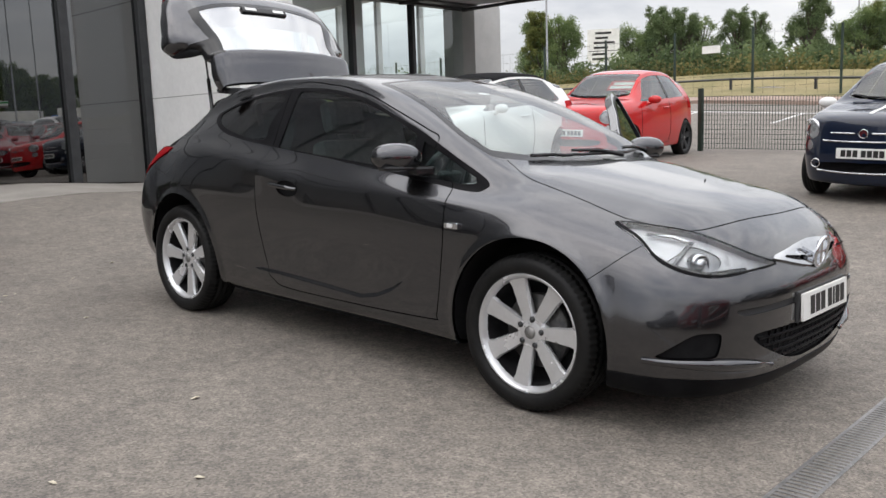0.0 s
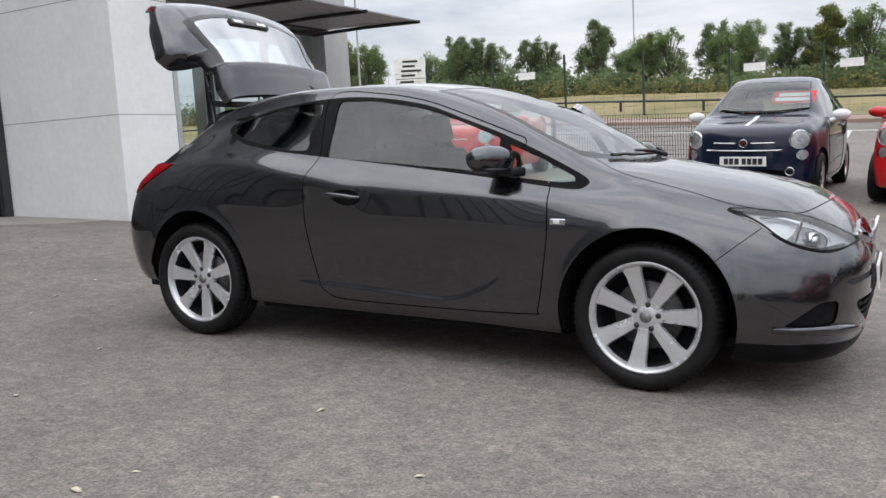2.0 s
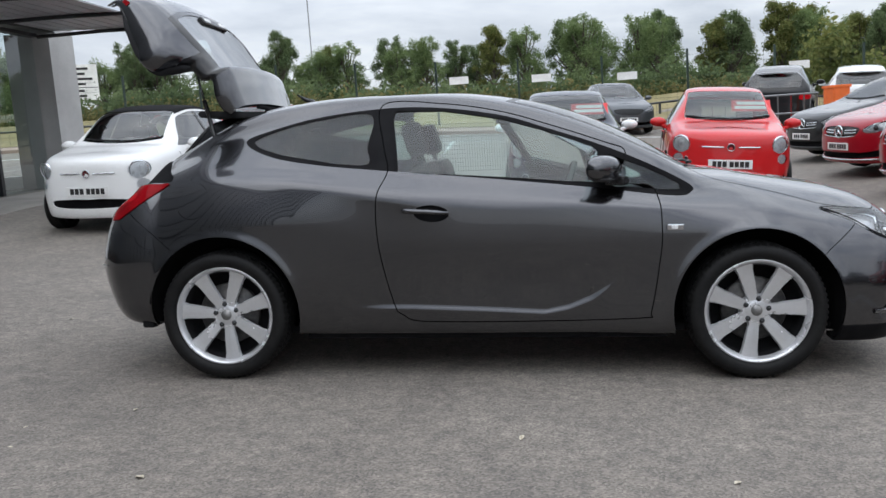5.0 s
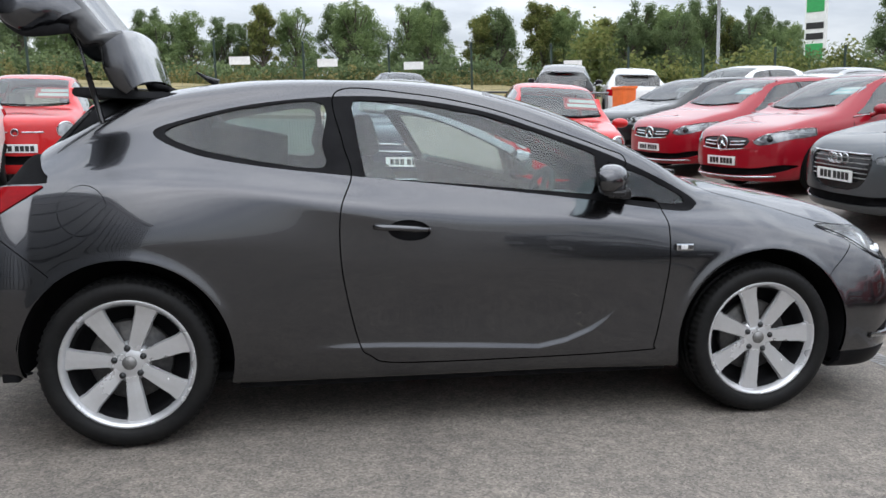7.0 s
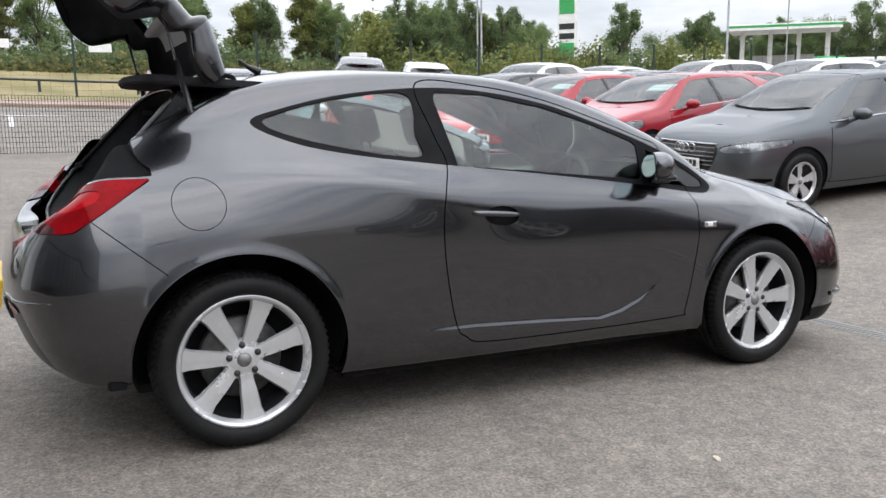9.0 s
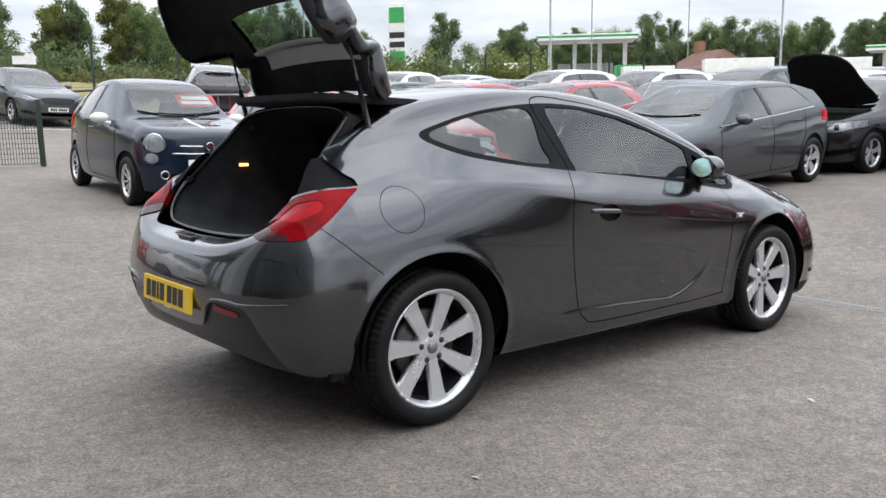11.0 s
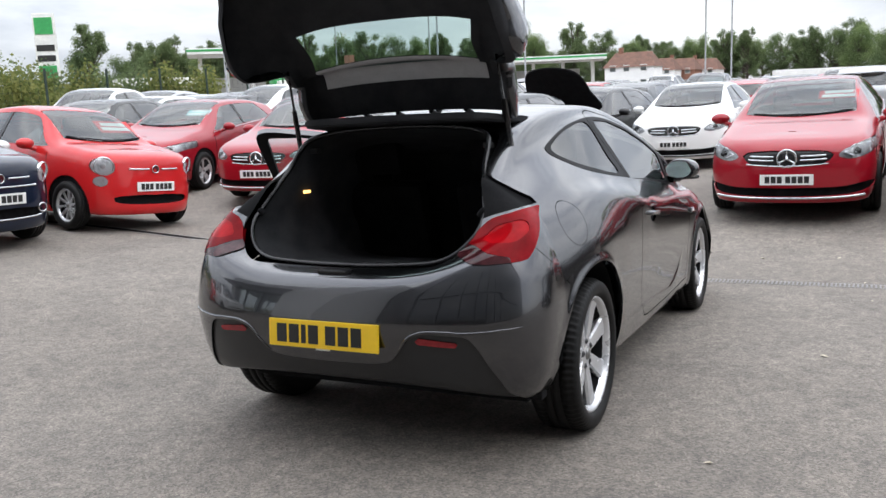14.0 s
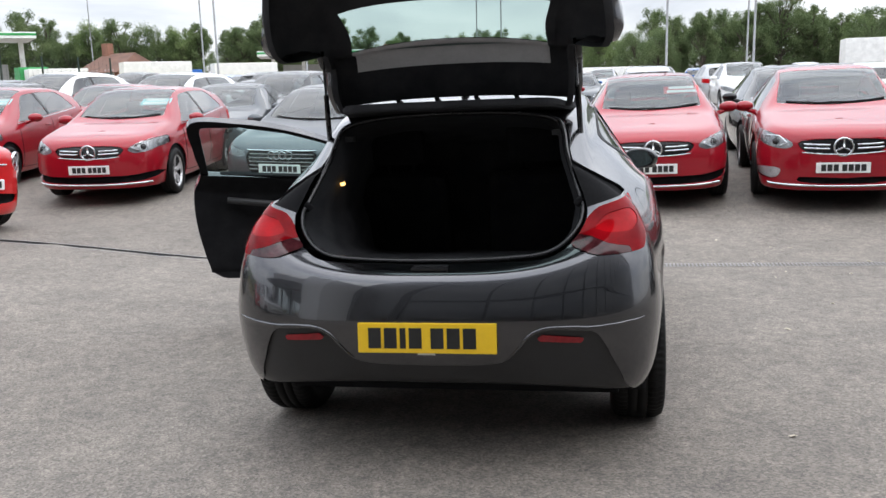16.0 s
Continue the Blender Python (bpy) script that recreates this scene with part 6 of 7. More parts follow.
SPORT = dict(w=1.81, front=2.35, rear=-2.33, wb=2.84, tyre=.33, wheels=W5, nose=.77, deck=.98, taper=.07,
             top=((-1.80, 1.06), (-1.45, 1.16), (-1.0, 1.36), (-.5, 1.43), (0.0, 1.43), (.35, 1.36), (.8, 1.16), (1.15, 1.01), (1.45, .96), (1.78, .91)),
             belt=((-1.8, .98), (-1.0, .97), (.6, .93), (1.05, .91), (1.3, .90), (1.8, .85)))
SPORT = spec(HATCH, **SPORT, dlo=(1.02, .3, -1.25, -.85), back=(1.1, 1.36), backx=-.95, screen=(1.12, .2),
             intake=spline([(.0, .33), (.42, .34), (.46, .30), (.3, .27), (0, .265), (-.3, .3)], 6), lamp2=spline([(.60, .42), (.72, .44), (.84, .42), (.82, .34), (.66, .32)], 5))
c, g, s = car_model("saloon_car", placed(4.4, -3.12, 172, 2.35), "red saloon with sport bumper and chrome lip", spec(SPORT, paint=RED))
three_star_face(c, s, g, lip=CHROME)
side_details(c, s, spec(SPORT, paint=RED), CHROME)
wipers(c, s, 1.1)
c, g, s = car_model("hatchback", placed(9.0, 3.15, 174, 2.24), "black hatchback with its bonnet raised", spec(HATCH, paint=BLACK, open_bonnet=True))
three_star_face(c, s, g)
side_details(c, s, spec(HATCH, paint=BLACK))


# ---- far rows of parked cars ----
rng = random.Random(7)
ESTATE = spec(HATCH, top=((-1.75, 1.42), (-1.2, 1.52), (-.6, 1.56), (-.1, 1.56), (.35, 1.5), (.8, 1.27), (1.1, 1.09), (1.4, 1.02), (1.70, .96)), belt=((-1.7, 1.08), (-1.0, 1.06), (.6, 1.0), (1.05, .98), (1.2, .97), (1.7, .90)),
              nose=.82, deck=1.05, back=(1.1, 1.42), backx=-1.6, mirror=(.62, 1.07), tyre=.335)
SALOON = spec(HATCH, w=1.81, front=2.35, rear=-2.33, wb=2.84, top=((-1.80, 1.06), (-1.45, 1.16), (-1.0, 1.36), (-.5, 1.43), (0.0, 1.43), (.35, 1.36), (.8, 1.16), (1.15, .99), (1.45, .94), (1.78, .89)),
              belt=((-1.8, .98), (-1.0, .97), (.6, .93), (1.05, .90), (1.3, .88), (1.8, .83)), dlo=(1.02, .3, -1.25, -.85), back=(1.1, 1.36), backx=-.95, deck=.98, screen=(1.12, .2))
SUV = spec(HATCH, w=1.84, tyre=.35, top=((-1.70, 1.52), (-1.2, 1.62), (-.6, 1.66), (-.1, 1.65), (.35, 1.58), (.8, 1.34), (1.05, 1.17), (1.4, 1.10), (1.70, 1.04)), belt=((-1.7, 1.14), (-1.0, 1.12), (.6, 1.06), (1.05, 1.04), (1.2, 1.04), (1.7, .98)),
           nose=.9, deck=1.1, back=(1.15, 1.5), backx=-1.6, mirror=(.62, 1.14), dlo=(.95, .3, -1.5, -1.2))
FAR = []
for base, kind, tone, paint in ((HATCH, "hatchback", "red", RED), (HATCH, "hatchback", "white", WHITE), (HATCH, "hatchback", "black", BLACK), (HATCH, "hatchback", "grey", GREY),
                                (SALOON, "saloon_car", "dark grey", GREY), (SALOON, "saloon_car", "silver", SILVER), (SALOON, "saloon_car", "black", BLACK), (ESTATE, "estate_car", "white", WHITE),
                                (SUV, "suv_car", "black", BLACK), (SUV, "suv_car", "white", WHITE), (ESTATE, "estate_car", "silver", SILVER), (HATCH, "hatchback", "blue", BLUE)):
    FAR.append((base, kind, tone, paint))
made = {}


def far_car(i, x, y, heading, words="parked in a row of the sales yard"):
    base, kind, tone, paint = FAR[i]
    m = placed(x, y, heading)
    if i in made:
        return copy_thing(made[i], m)
    made[i] = car_model(kind, m, f"{tone} {kind.replace('_', ' ').replace(' car', '')} {words}", spec(base, paint=paint), group="cars parked in the yard")[0]
    return made[i]


# the row behind the first, seen over its roofs, then further rows
for x, y, i in ((10.6, 6.4, 3), (10.9, 9.1, 0), (11.2, 11.9, 2), (11.4, 14.4, 1)):
    far_car(i, x, y, -168)
for i, x, y, h in ((8, 7.2, 19.6, 70), (7, 9.4, 20.0, 72), (9, 9.9, 14.6, 205), (10, 12.8, 15.4, 200), (4, 2.9, 22.6, -84)):
    far_car(i, x, y, h)
for row, x0 in enumerate((13.0, 19.0, 25.5, 32.0, 39.0, 46.0)):
    y = -19.0 - row * 3
    while y < 15 + row * 2.5:
        if not (row == 0 and -1 < y < 5) and rng.random() > .10:
            far_car(rng.randrange(12), x0 + rng.uniform(-.4, .4) + .02 * y, y, 180 + rng.uniform(-4, 4) if row % 2 == 0 else rng.uniform(-4, 4))
        y += 2.65 + rng.uniform(0, .3)
for x, y, i in ((9.4, -3.6, 6), (9.2, -6.3, 4), (9.6, -9.0, 0), (8.9, -11.8, 2)):
    far_car(i, x, y, 176)
for x, y, i in ((4.6, -6.4, 6), (4.8, -9.2, 3)):
    far_car(i, x, y, 174)


# ---- trees, hedge ----
def at_bearing(ex, ey, deg, d):
    return ex + d * math.cos(radians(deg)), ey + d * math.sin(radians(deg))


def leaf_mesh(name, clumps, count, size, seed, material):
    """Many small leaf faces scattered through clumps (centre, radii)."""
    r = np.random.RandomState(seed)
    w = np.array([c[1][0] * c[1][1] * c[1][2] for c in clumps]) ** .7
    pick = r.choice(len(clumps), count, p=w / w.sum())
    d = r.normal(size=(count, 3))
    d /= np.linalg.norm(d, axis=1, keepdims=True)
    rad = np.minimum(np.abs(r.normal(.66, .26, count)), 1.22)
    C = np.array([c[0] for c in clumps])[pick]
    R = np.array([c[1] for c in clumps])[pick]
    P = C + d * R * rad[:, None]
    n = d + r.normal(size=(count, 3)) * .7
    n /= np.linalg.norm(n, axis=1, keepdims=True)
    t = np.cross(n, r.normal(size=(count, 3)))
    t /= np.linalg.norm(t, axis=1, keepdims=True)
    b = np.cross(n, t)
    s = size * r.uniform(.6, 1.3, count)[:, None]
    V = np.stack([P - t * s, P - b * s * .6, P + t * s, P + b * s * .6 + n * s * .3], 1).reshape(-1, 3)
    me = bpy.data.meshes.new(name)
    me.from_pydata(V.tolist(), [], np.arange(count * 4).reshape(-1, 4).tolist())
    me.materials.append(material)
    return me


def tree_kind(seed, h, wide, material, count=2600, base=.25):
    r = random.Random(seed)
    bm = bmesh.new()
    lean = (r.uniform(-.2, .2), r.uniform(-.2, .2))
    trunk = [(lean[0] * t, lean[1] * t, h * .8 * t) for t in np.linspace(0, 1, 7)]
    tube(bm, trunk, [.03 * h * (1 - .85 * t) for t in np.linspace(0, 1, 7)], 8)
    clumps = []
    for i in range(44):
        t = base + (1 - base) * (i + r.random()) / 44
        a = r.uniform(0, 6.28)
        reach = wide * (1 - abs(t - .55) * 1.1) * r.uniform(.45, 1.0)
        p = (reach * math.cos(a), reach * math.sin(a), h * t * .92)
        tube(bm, [(lean[0] * t * .7, lean[1] * t * .7, h * t * .6), (p[0] * .5, p[1] * .5, h * t * .75), p], [.011 * h, .007 * h, .003 * h], 5)
        q = wide * r.uniform(.17, .36)
        clumps.append((p, (q, q, q * r.uniform(.75, 1.1))))
    clumps.append(((0, 0, h * .62), (wide * .5, wide * .5, h * .24)))
    me = bpy.data.meshes.new("trunk")
    bm.to_mesh(me)
    bm.free()
    me.materials.append(BARK)
    return me, leaf_mesh("crown", clumps, count * 6, h * .0092, seed, material)


TREES = [tree_kind(3, 8.0, 2.1, LEAF_A), tree_kind(5, 8.5, 1.9, LEAF_B), tree_kind(8, 7.2, 2.4, LEAF_A), tree_kind(11, 8.8, 1.7, LEAF_C), tree_kind(17, 9.0, 2.8, LEAF_B, 3200, .15), tree_kind(23, 7.0, 3.0, LEAF_B, 3200, .1)]


def tree(k, x, y, scale, spin, label="leafy green tree beyond the fence", z=None):
    t = thing("tree", pose(x, y, (ground_z(x, y) if z is None else z) - .1, 0, 0, spin), label, "tree", "trees round the yard")
    a = part("trunk", TREES[k][0], None, t)
    b = part("crown", TREES[k][1], None, t)
    a.scale = b.scale = (scale, scale, scale)
    return t


# the line along the road
for i in range(112):
    x = -56 + i * .86 + rng.uniform(-.6, .6)
    if (i % 23 in (5, 6, 14) and x < 2) or rng.random() < (.34 if x < 8 else .10):
        continue
    kind, ty, grown, spin = rng.choice((0, 1, 2, 3, 0, 1)), 57 + rng.uniform(-4, 6) + .10 * x, rng.uniform(.78, 1.0) * float(np.interp(x, (-37, -28, -20, -10, 0, 8, 20), (.84, .84, .80, .80, .86, .92, 1.0))), rng.uniform(0, 360)
    if x > -37:
        tree(kind, x, ty, grown, spin)
for i in range(9):
    x = 24 + i * 3.1
    tree(rng.choice((4, 1, 5, 4, 2)), x, 56 - (x - 24) * .30 + rng.uniform(-4, 5), rng.uniform(.6, .86), rng.uniform(0, 360))
# beyond the yard
for i in range(96):
    b = radians(46 - i * .74 + rng.uniform(-.4, .4))
    d = rng.uniform(228, 260) if i < 66 else rng.uniform(85, 110)
    s = rng.uniform(1.15, 1.75) * (1.5 if i < 40 else 1.25) if i < 66 else rng.uniform(.8, 1.2)
    tree(rng.choice((4, 5, 2, 1)), d * math.cos(b), d * math.sin(b), s, rng.uniform(0, 360), "dense green tree beyond the car yard")

tree(5, *at_bearing(-3.1, -3.7, 45.9, 75), .78, 40, "round dense green tree near the petrol station")

hedge_clumps = []
for i in range(195):
    x = -52 + i * .42
    y = 31.4 + rng.uniform(-.5, 1.0) + (0 if x < 10 else .02 * (x - 10))
    hedge_clumps.append(((x, y - .4, ground_z(x, y) + .25), (.55, .5, .5)))
    h = .85 + .3 * math.sin(x * .33) + rng.uniform(-.1, .45) + (1.2 if x > 13 else 0) * min(1, max(0, (x - 13) / 6))
    hedge_clumps.append(((x, y, ground_z(x, y) + h * .5), (.6, .6, h * .62)))
tagged(new("hedge", leaf_mesh("hedge", hedge_clumps, 90000, .09, 31, LEAF_B)), "rough dark green hedge behind the mesh fence", "hedge", kind="stuff")
bush = []
for i in range(33):
    x, y = 12 + i * .55, 29 + rng.uniform(-1, 3.5)
    h = rng.uniform(1.4, 3.0)
    bush.append(((x, y, ground_z(x, y) + h * .5), (1.0, 1.0, h * .6)))
tagged(new("bushes", leaf_mesh("bushes", bush, 30000, .11, 37, LEAF_C)), "mixed yellow-green bushes by the road", "bushes", kind="stuff")
weeds = [((-50 + i * .33, 30.0 + rng.uniform(-.6, .6), ground_z(-50 + i * .33, 30) + .2), (.4, .3, .4 + rng.uniform(0, .55))) for i in range(230)]
DRYLEAF = leaves("dry_grass_blades", (0.15, 0.145, 0.06), (0.27, 0.245, 0.12))
tagged(new("tall_grass", leaf_mesh("tall_grass", weeds, 16000, .075, 41, DRYLEAF)), "tall dry grass along the fence foot", "grass", kind="stuff")


# ---- verge, road, kerbs and lines ----
def strip(name, x0, x1, y0, y1, lift, material, label, category, nx=60, ny=4, kind="structure"):
    """A sheet that follows the ground a little above it, with turned-down edges."""
    xs, ys = np.linspace(x0, x1, nx + 1), np.linspace(y0, y1, ny + 1)
    bm = bmesh.new()
    g = [[bm.verts.new((x, y, ground_z(x, y) + lift)) for y in ys] for x in xs]
    for i in range(nx):
        for j in range(ny):
            bm.faces.new((g[i][j], g[i + 1][j], g[i + 1][j + 1], g[i][j + 1]))
    r = bmesh.ops.extrude_edge_only(bm, edges=[e for e in bm.edges if e.is_boundary])
    bmesh.ops.translate(bm, vec=(0, 0, -max(lift, .02) - .02), verts=[v for v in r["geom"] if isinstance(v, bmesh.types.BMVert)])
    me = bpy.data.meshes.new(name)
    bm.to_mesh(me)
    bm.free()
    me.materials.append(material)
    return tagged(new(name, me), label, category, kind=kind)


strip("grass_verge", -70, 70, 24.6, 44, .10, GRASS, "dry grass verge in front of the hedge", "grass", 90, 8)
strip("pavement", -70, 14, 22.2, 24.55, .09, PINKPAVE, "pinkish pavement beside the access road", "pavement", 70)
for x in range(-26, 4, 3):
    strip("bay_line", x, x + .1, 15.6, 19.8, .004, LINEPAINT, "worn white parking bay line", "line", 1, 6)
strip("bay_line", -26, 4, 19.8, 19.9, .004, LINEPAINT, "worn white parking bay line", "line", 40, 1)
strip("showroom_apron", -8.85, -7.0, -25, 3.2, .012, CONCRETE, "pale paved strip along the showroom", "paving", 6, 40)
strip("showroom_apron", -8.85, -7.3, 4.05, 11.0, .012, CONCRETE, "pale paved strip along the showroom", "paving", 6, 10)

# drain in front of the coupe: edges, bars, flat black sheet for the channel's shade
drain = thing("channel_drain", pose(0, 0, 0), "slotted steel channel drain across the asphalt", "drain", kind="structure")
strip_z = lambda y: ground_z(2.5, y)
dbm = bmesh.new()
ys = np.arange(-9, 14.01, .5)
for x0, x1 in ((2.43, 2.445), (2.555, 2.57)):
    vs = [[dbm.verts.new((x, y, strip_z(y) + .006)) for x in (x0, x1)] for y in ys]
    for a, b in zip(vs, vs[1:]):
        dbm.faces.new((a[0], a[1], b[1], b[0]))
part("drain_edge", dbm, STEEL, drain)
dbm = bmesh.new()
vs = [[dbm.verts.new((x, y, strip_z(y) + .0035)) for x in (2.445, 2.555)] for y in ys]
for a, b in zip(vs, vs[1:]):
    dbm.faces.new((a[0], a[1], b[1], b[0]))
part("drain_shade", dbm, TRIM, drain)
bar_me = bpy.data.meshes.new("drain_bar")
bm = box_bm(-.055, .055, -.0075, .0075, -.004, .007)
bm.to_mesh(bar_me)
bm.free()
bar_me.materials.append(STEEL)
for k in range(280):
    y = -7.6 + k * .032
    part("drain_bar", bar_me, None, drain, "", pose(2.5, y, strip_z(y) + .0))

# ---- fences ----
fence = thing("mesh_fence", pose(0, 0, 0), "tall dark green weldmesh fence with posts", "fence")
post = bpy.data.meshes.new("post")
bm = box_bm(-.035, .035, -.035, .035, 0, 2.4, .004)
bm.to_mesh(post)
bm.free()
post.materials.append(GREENFENCE)
for i in range(-18, 14):
    x = i * 2.9
    part("post", post, None, fence, "", pose(x, 25.4, ground_z(x, 25.4)))
wire = bmesh.new()
for i in range(-18 * 8, 13 * 8):
    x = i * 2.9 / 8
    z = ground_z(x, 25.4)
    box(wire, x - .0025, x + .0025, 25.397, 25.403, z + .05, z + 2.3)
for k in range(7):
    for i in range(-18, 13):
        x0, x1 = i * 2.9, i * 2.9 + 2.9
        z = (ground_z(x0, 25.4) + ground_z(x1, 25.4)) / 2 + .08 + k * .36
        box(wire, x0, x1, 25.394, 25.402, z - .003, z + .003)
tagged(part("wire_mesh", wire, GREENFENCE, fence), kind="stuff")
for i, x in enumerate((-10.2, -2.1, .8, 3.75, 9.5)):
    s = thing("fence_sign", pose(x, 25.394, ground_z(x, 25.4) + 1.72, 0, 0, rng.uniform(-2, 2)), "small blank white sign on the fence", "sign", "signs on the fence")
    part("panel", box_bm(-.34, .34, -.012, .0, -.13, .13, .003), WHITESIGN, s)
rail = thing("crash_rail", pose(0, 0, 0), "low dark steel rail along the verge", "rail")
bm = bmesh.new()
tube(bm, [(x, 26.6, ground_z(x, 26.6) + .55) for x in np.arange(-50, 13, 2)], .04, 8)
part("beam", bm, FRAME, rail)
for x in np.arange(-49, 12, 3.0):
    part("post", box_bm(x - .04, x + .04, 26.56, 26.64, ground_z(x, 26.6), ground_z(x, 26.6) + .58), FRAME, rail)
low = thing("low_mesh_fence", pose(0, 0, 0), "low dark mesh fence round the parking bays", "fence")
bm = bmesh.new()
A, B = Vector((-3.75, 11.3, 0)), Vector((.6, 12.3, 0))
for k in range(90):
    p = A.lerp(B, k / 89)
    z = ground_z(p.x, p.y)
    box(bm, p.x - .004, p.x + .004, p.y - .004, p.y + .004, z + .04, z + 1.0)
for h in np.linspace(.06, 1.0, 12):
    tube(bm, [(*A.lerp(B, t).xy, ground_z(*A.lerp(B, t).xy) + h) for t in np.linspace(0, 1, 8)], .004, 4)
tagged(part("wire_mesh", bm, GREENFENCE, low), kind="stuff")
for t in (0.0, 1.0):
    p = A.lerp(B, t)
    z = ground_z(p.x, p.y)
    part("post", box_bm(p.x - .04, p.x + .04, p.y - .04, p.y + .04, z, z + 1.15, .004), GREENFENCE, low)


# ---- lamp posts, signs ----
def lamp_post(x, y, h, arm=0.0, spin=0.0):
    p = thing("street_lamp", pose(x, y, ground_z(x, y), 0, 0, spin), "tall slim galvanised street lamp", "street lamp", "street lamps")
    bm = bmesh.new()
    tube(bm, [(0, 0, 0), (0, 0, 1.2), (0, 0, 1.21), (0, 0, h)], [.085, .085, .055, .035], 10)
    part("pole", bm, GALV, p)
    if arm:
        bm = bmesh.new()
        tube(bm, [(0, 0, h - .05), (arm * .5, 0, h + .1), (arm, 0, h + .12)], .03, 8)
        part("arm", bm, GALV, p)
        part("lamp_head", box_bm(arm - .1, arm + .45, -.12, .12, h + .07, h + .17, .02), GALV, p)


for ex, ey, b, d, h, arm in ((1.7, -4.9, 105.2, 70, 17, 0), (3.5, -3.6, 125.6, 48, 12, 1.0), (-.7, -4.2, 62.0, 55, 12, 0), (-3.1, -3.7, 43.6, 42, 12, 0), (-3.1, -3.7, 59.2, 50, 12, 0),
                             (-3.1, -3.7, 40.7, 75, 10, 1.0), (-3.1, -3.7, 29.2, 60, 12, 0), (-3.1, -3.7, 34.6, 90, 11, 0), (-4.5, -2.5, 27.2, 48, 12, 0), (-4.5, -2.5, 21.4, 52, 12, 1.0), (-4.5, -2.5, 8.3, 60, 12, 0),
                             (-4.9, -1.2, -3.3, 40, 11, 0), (-4.9, -1.2, -8.4, 55, 11, 0), (-5, -.6, -9.4, 42, 10, 0), (-4.9, -1.2, 8.6, 62, 11, 0)):
    lamp_post(*at_bearing(ex, ey, b, d), h, arm, rng.uniform(0, 360))

x, y = -26.2, 44
sign = thing("direction_sign", pose(x, y, ground_z(x, y), 0, 0, 31), "white road direction sign on two posts", "road sign")
for k in (-.8, .8):
    part("post", box_bm(k - .05, k + .05, -.05, .05, 0, 4.0), GALV, sign)
board = part("board", box_bm(-1.0, 1.0, -.08, -.05, 2.0, 4.1, .01), WHITESIGN, sign)
for k, (x0, x1, z) in enumerate(((-.5, .5, 3.85), (-.5, .3, 3.55), (-.6, .7, 3.25), (-.6, .3, 2.95), (-.7, .2, 2.55), (-.7, .3, 2.25))):
    part("text_bar", box_bm(x0, x1, -.086, -.08, z - .07, z + .07), INK, board)
part("border_bar", box_bm(-.95, .95, -.086, -.08, 2.72, 2.76), INK, board)

# ---- petrol station, houses, containers ----
def canopy(x, y, spin, length, deep, z, label, thick=.8):
    c = thing("station_canopy", pose(x, y, ground_z(x, y), 0, 0, spin), label, "canopy")
    part("roof", box_bm(-length / 2, length / 2, -deep / 2, deep / 2, z, z + thick, .03), WHITESIGN, c)
    part("green_band", box_bm(-length / 2 - .03, length / 2 + .03, -deep / 2 - .03, deep / 2 + .03, z + thick * .45, z + thick * .8), GREENSIGN, c)
    for k in (-.38, -.12, .14, .4):
        part("column", box_bm(length * k - .2, length * k + .2, -.2, .2, 0, z), WHITESIGN, c)
    part("kiosk", box_bm(-length * .3, length * .3, deep * .5, deep * .5 + 5, 0, 3.2), GREYWALL, c)


x, y = at_bearing(-3.1, -3.7, 41.0, 88)
canopy(x, y, -48, 9.5, 7, 5.2, "white petrol station canopy with green band", .55)
x, y = at_bearing(-4.5, -2.5, 19.6, 108)
canopy(x, y, -70, 14, 8, 4.0, "long white forecourt canopy with green band", .6)
x, y = 24.95, 34.3
totem = thing("price_totem", pose(x, y, ground_z(x, y), 0, 0, 35), "white and green petrol price totem", "sign")
part("pylon", box_bm(-.15, .15, -.5, .5, 0, 5.5, .03), WHITESIGN, totem)
for z0, z1, mat in ((4.5, 5.3, GREENSIGN), (2.2, 3.0, GREENSIGN), (3.2, 3.5, INK), (3.7, 4.0, INK)):
    part("panel", box_bm(-.17, -.15, -.42, .42, z0, z1), mat, totem)


def house(x, y, spin, w, d, h, roof, wall, label, scale=1.0):
    o = thing("house", pose(x, y, ground_z(x, y), 0, 0, spin), label, "house", "houses beyond the yard")
    part("wall", box_bm(-w / 2, w / 2, -d / 2, d / 2, 0, h), wall, o)
    bm = bmesh.new()
    e = .35
    v = [bm.verts.new(p) for p in ((-w / 2 - e, -d / 2 - e, h), (w / 2 + e, -d / 2 - e, h), (w / 2 + e, d / 2 + e, h), (-w / 2 - e, d / 2 + e, h), (-w / 2 + w * .12, 0, h + roof), (w / 2 - w * .12, 0, h + roof))]
    for f in ((0, 1, 5, 4), (2, 3, 4, 5), (1, 2, 5), (3, 0, 4), (3, 2, 1, 0)):
        bm.faces.new([v[i] for i in f])
    rf = part("roof", bm, ROOFTILE, o)
    part("chimney", box_bm(w * .22, w * .22 + .8, -.3, .3, h + roof * .4, h + roof + .9), BRICK, rf)
    for k in (-.3, .05, .33):
        for z in ((1.0,) if h < 4 else (1.0, 3.6)):
            for s in (-1, 1):
                q = part("window", box_bm(w * k - .6, w * k + .6, s * d / 2 - .04, s * d / 2 + .04, z, z + 1.2), WHITESIGN, o)
                part("pane", box_bm(w * k - .5, w * k + .5, s * d / 2 - .06, s * d / 2 + .06, z + .1, z + 1.1), DARKGLASS, q)


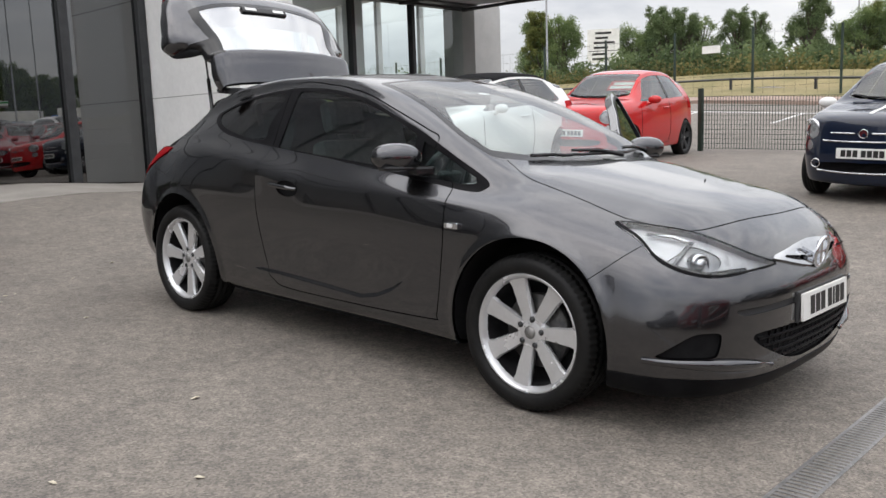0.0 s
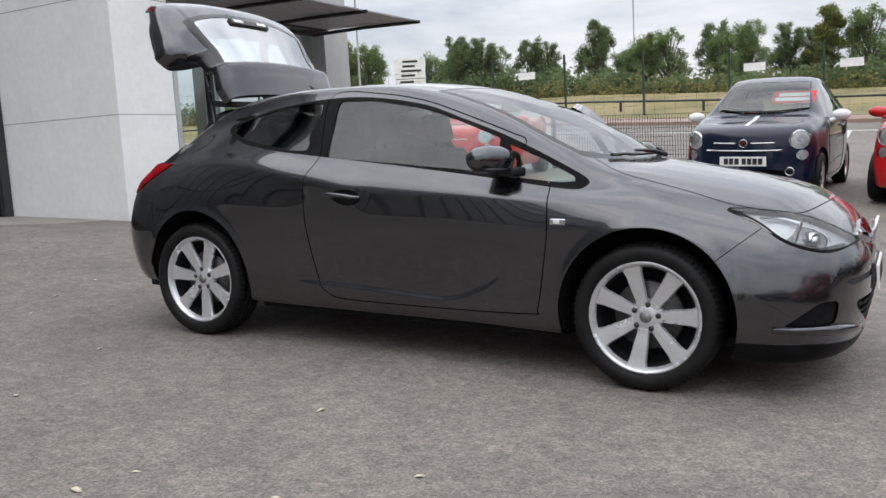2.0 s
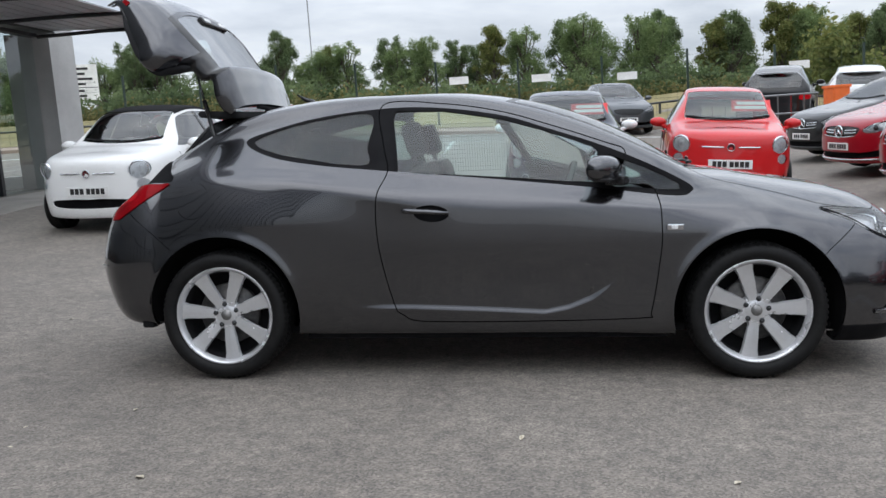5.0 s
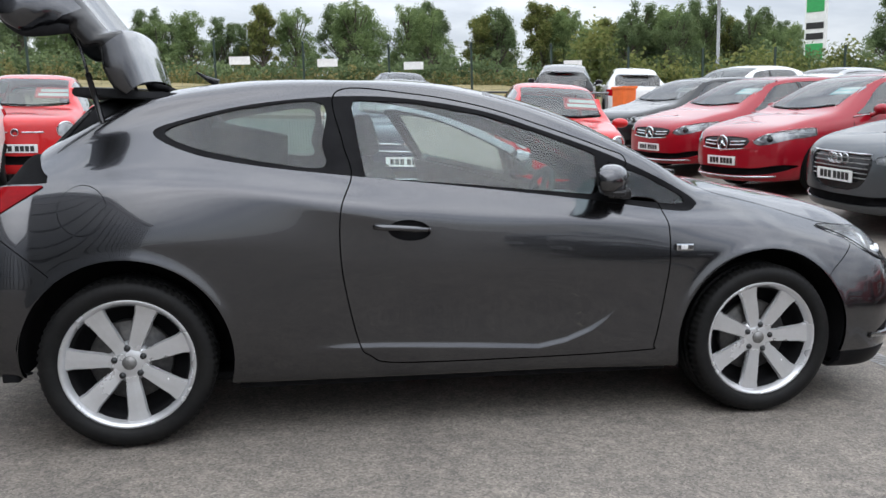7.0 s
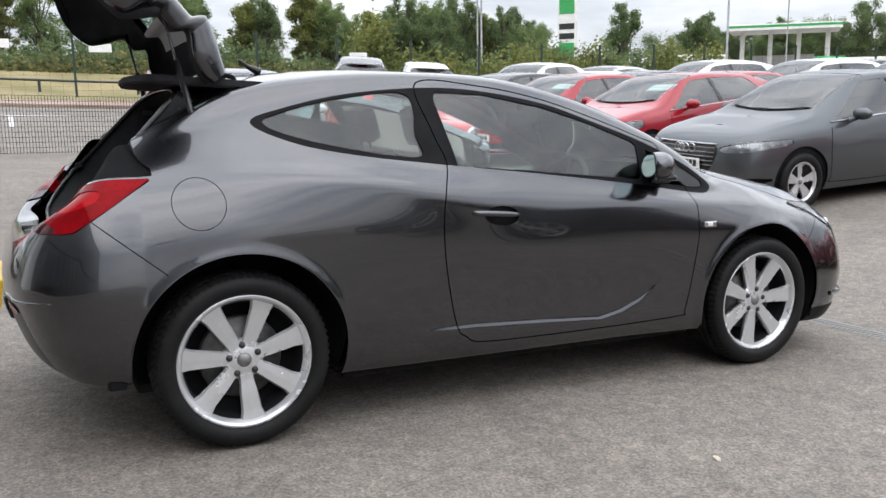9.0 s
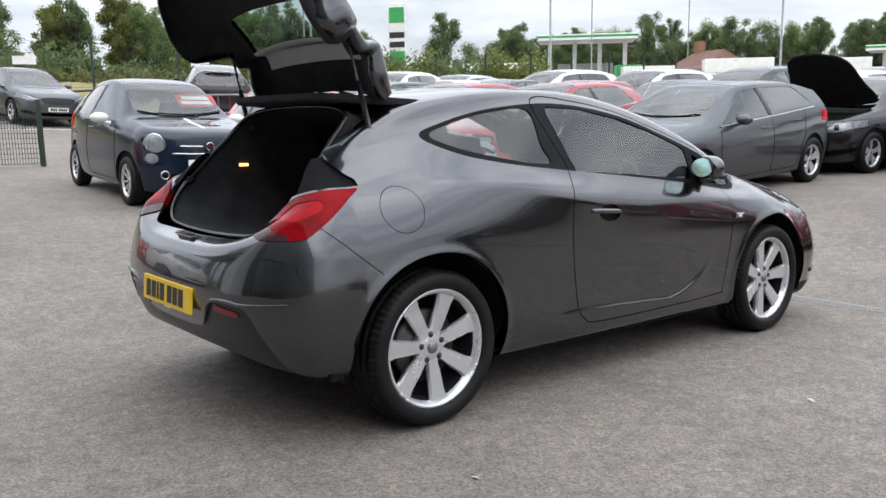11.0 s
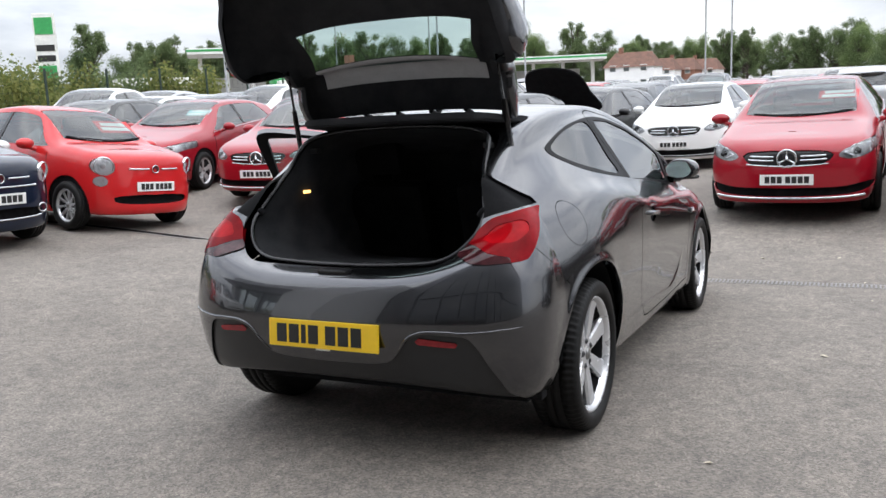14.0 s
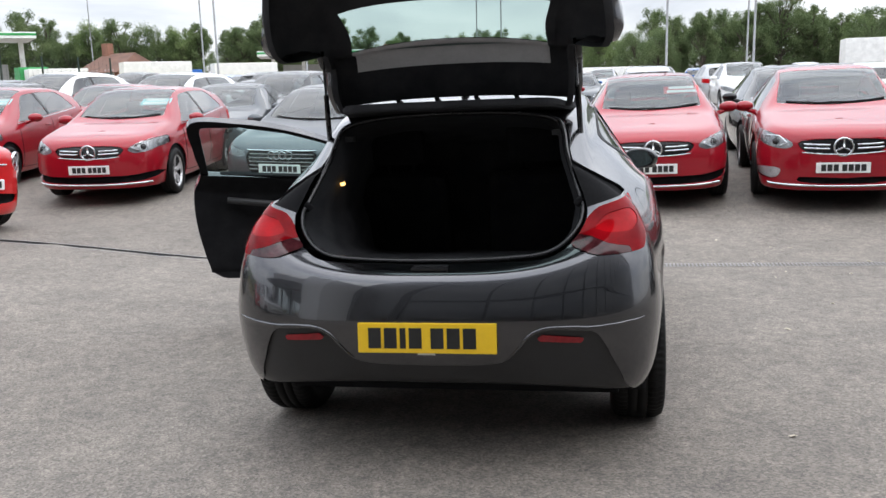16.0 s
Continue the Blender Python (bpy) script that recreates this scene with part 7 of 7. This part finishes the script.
x, y = at_bearing(-3.5, -3.5, 33.0, 82)
house(x, y, 70, 5.2, 5, 2.0, 1.7, BRICK, "low brick building with brown tiled roof")
for b, d, w, label, wall in ((13.9, 165, 9, "white rendered house with brown hipped roof", WHITEWALL), (12.2, 205, 8, "white house with tiled roof", WHITEWALL), (10.9, 212, 8, "brick house with tiled roof", BRICK), (9.5, 222, 8, "white house with tiled roof", WHITEWALL)):
    x, y = at_bearing(-4.5, -2.5, b, d)
    house(x, y, b + 75, w, 7, 4.4 if d > 100 else 3.2, 2.8, wall, label)


def cabin(x, y, spin, w, h, mat, label, name="storage_container"):
    o = thing(name, pose(x, y, ground_z(x, y), 0, 0, spin), label, name.replace("_", " "), "containers and vans")
    part("body", box_bm(-w / 2, w / 2, -1.2, 1.2, .3, h, .05), mat, o)
    for k in (-.36, .36):
        part("support", box_bm(w * k - .15, w * k + .15, -1.1, 1.1, 0, .3), PLASTIC, o)
    part("side_panel", box_bm(-w * .42, w * .42, -1.22, -1.2, .6, h - .3), mat, o)


for b, d, w, h, mat, label in ((46.0, 62, 5.5, 2.6, WHITESIGN, "plain white steel storage container"), (36.5, 78, 4.5, 2.4, WHITESIGN, "white body of a parked van"), (31.0, 70, 5, 2.6, WHITESIGN, "plain white parked lorry box"), (28.9, 74, 1.8, 2.0, BLUESIGN, "blue advertising panel unit"),
                               (25.5, 72, 5, 2.4, WHITESIGN, "long white portable site cabin"), (49.5, 66, 7, 2.2, GREYWALL, "grey flat roofed sales kiosk"), (-14.5, 62, 4.2, 3.0, WHITESIGN, "tall white enclosed box trailer"), (2.5, 80, 10, 1.9, WHITESIGN, "long low white portable cabin"), (37.8, 80, 2.2, 2.6, GREENSIGN, "tall green advertising panel unit")):
    x, y = at_bearing(-3.5, -3.0, b, d)
    cabin(x, y, b - 90 + 8, w, h, mat, label)

# trolley rail with an orange barrier block
bay = thing("trolley_bay", pose(5.5, 14.3, ground_z(5.5, 14.3), 0, 0, 8), "steel trolley bay rail with red and white reflectors", "rail")
for z in (.4, .8, 1.2):
    bm = bmesh.new()
    tube(bm, [(-1.3, 0, z), (1.1, 0, z)], .022, 8)
    part("rail", bm, GALV, bay)
for k in range(9):
    x = -1.25 + k * .29
    bm = bmesh.new()
    tube(bm, [(x, 0, 0), (x, 0, 1.22)], .016, 6)
    part("upright", bm, GALV if k % 3 else DARKRED, bay)
blk = thing("barrier_block", pose(6.95, 14.4, ground_z(6.95, 14.4), 0, 0, 15), "bright orange plastic barrier block", "barrier")
bm = box_bm(-.19, .19, -.2, .2, 0, 1.22, .03)
part("block", bm, ORANGE, blk)
part("lid", box_bm(-.21, .21, -.22, .22, 1.2, 1.26, .01), ORANGE, blk)


# ---- small litter on the asphalt ----
LEAFDRY = surface("dry_fallen_leaf", (0.42, 0.36, 0.26), (0.6, 0.55, 0.45), scale=40, rough=0.8)
leaf_bm = bmesh.new()
outline = [(-.032, 0, .002), (-.012, -.014, .006), (.012, -.012, .012), (.034, .002, .006), (.010, .014, .010), (-.014, .012, .004)]
mid = leaf_bm.verts.new((0, 0, .001))
ring = [leaf_bm.verts.new(q) for q in outline]
for a, b in zip(ring, ring[1:] + ring[:1]):
    leaf_bm.faces.new((mid, a, b)).smooth = True
leaf_me = bpy.data.meshes.new("fallen_leaf")
leaf_bm.to_mesh(leaf_me)
leaf_bm.free()
leaf_me.materials.append(LEAFDRY)
bits = random.Random(21)
for x, y in [(0.62, -2.55), (-.35, -3.0), (1.9, -2.0), (2.6, -2.9), (.2, -1.75), (-1.2, -2.2), (1.3, -3.0), (-2.6, -1.5), (-1.9, -1.9), (-3.3, -.4), (-3.1, .7), (-2.9, -.9), (3.2, -2.2), (3.4, -1.1), (-.8, -2.6), (-2.2, -2.6), (-3.6, .2), (-1.6, -1.4)] + [(bits.uniform(-3.5, 3.5), bits.uniform(-3.0, -1.3)) for _ in range(16)]:
    o = new("fallen_leaf", leaf_me)
    k = bits.uniform(.35, .9)
    o.matrix_world = pose(x, y, ground_z(x, y) + .002, 0, 0, bits.uniform(0, 360)) @ Matrix.Diagonal((k, k, k, 1))
    tagged(o, "small pale dry leaf on the asphalt", "leaf", "leaves on the asphalt")
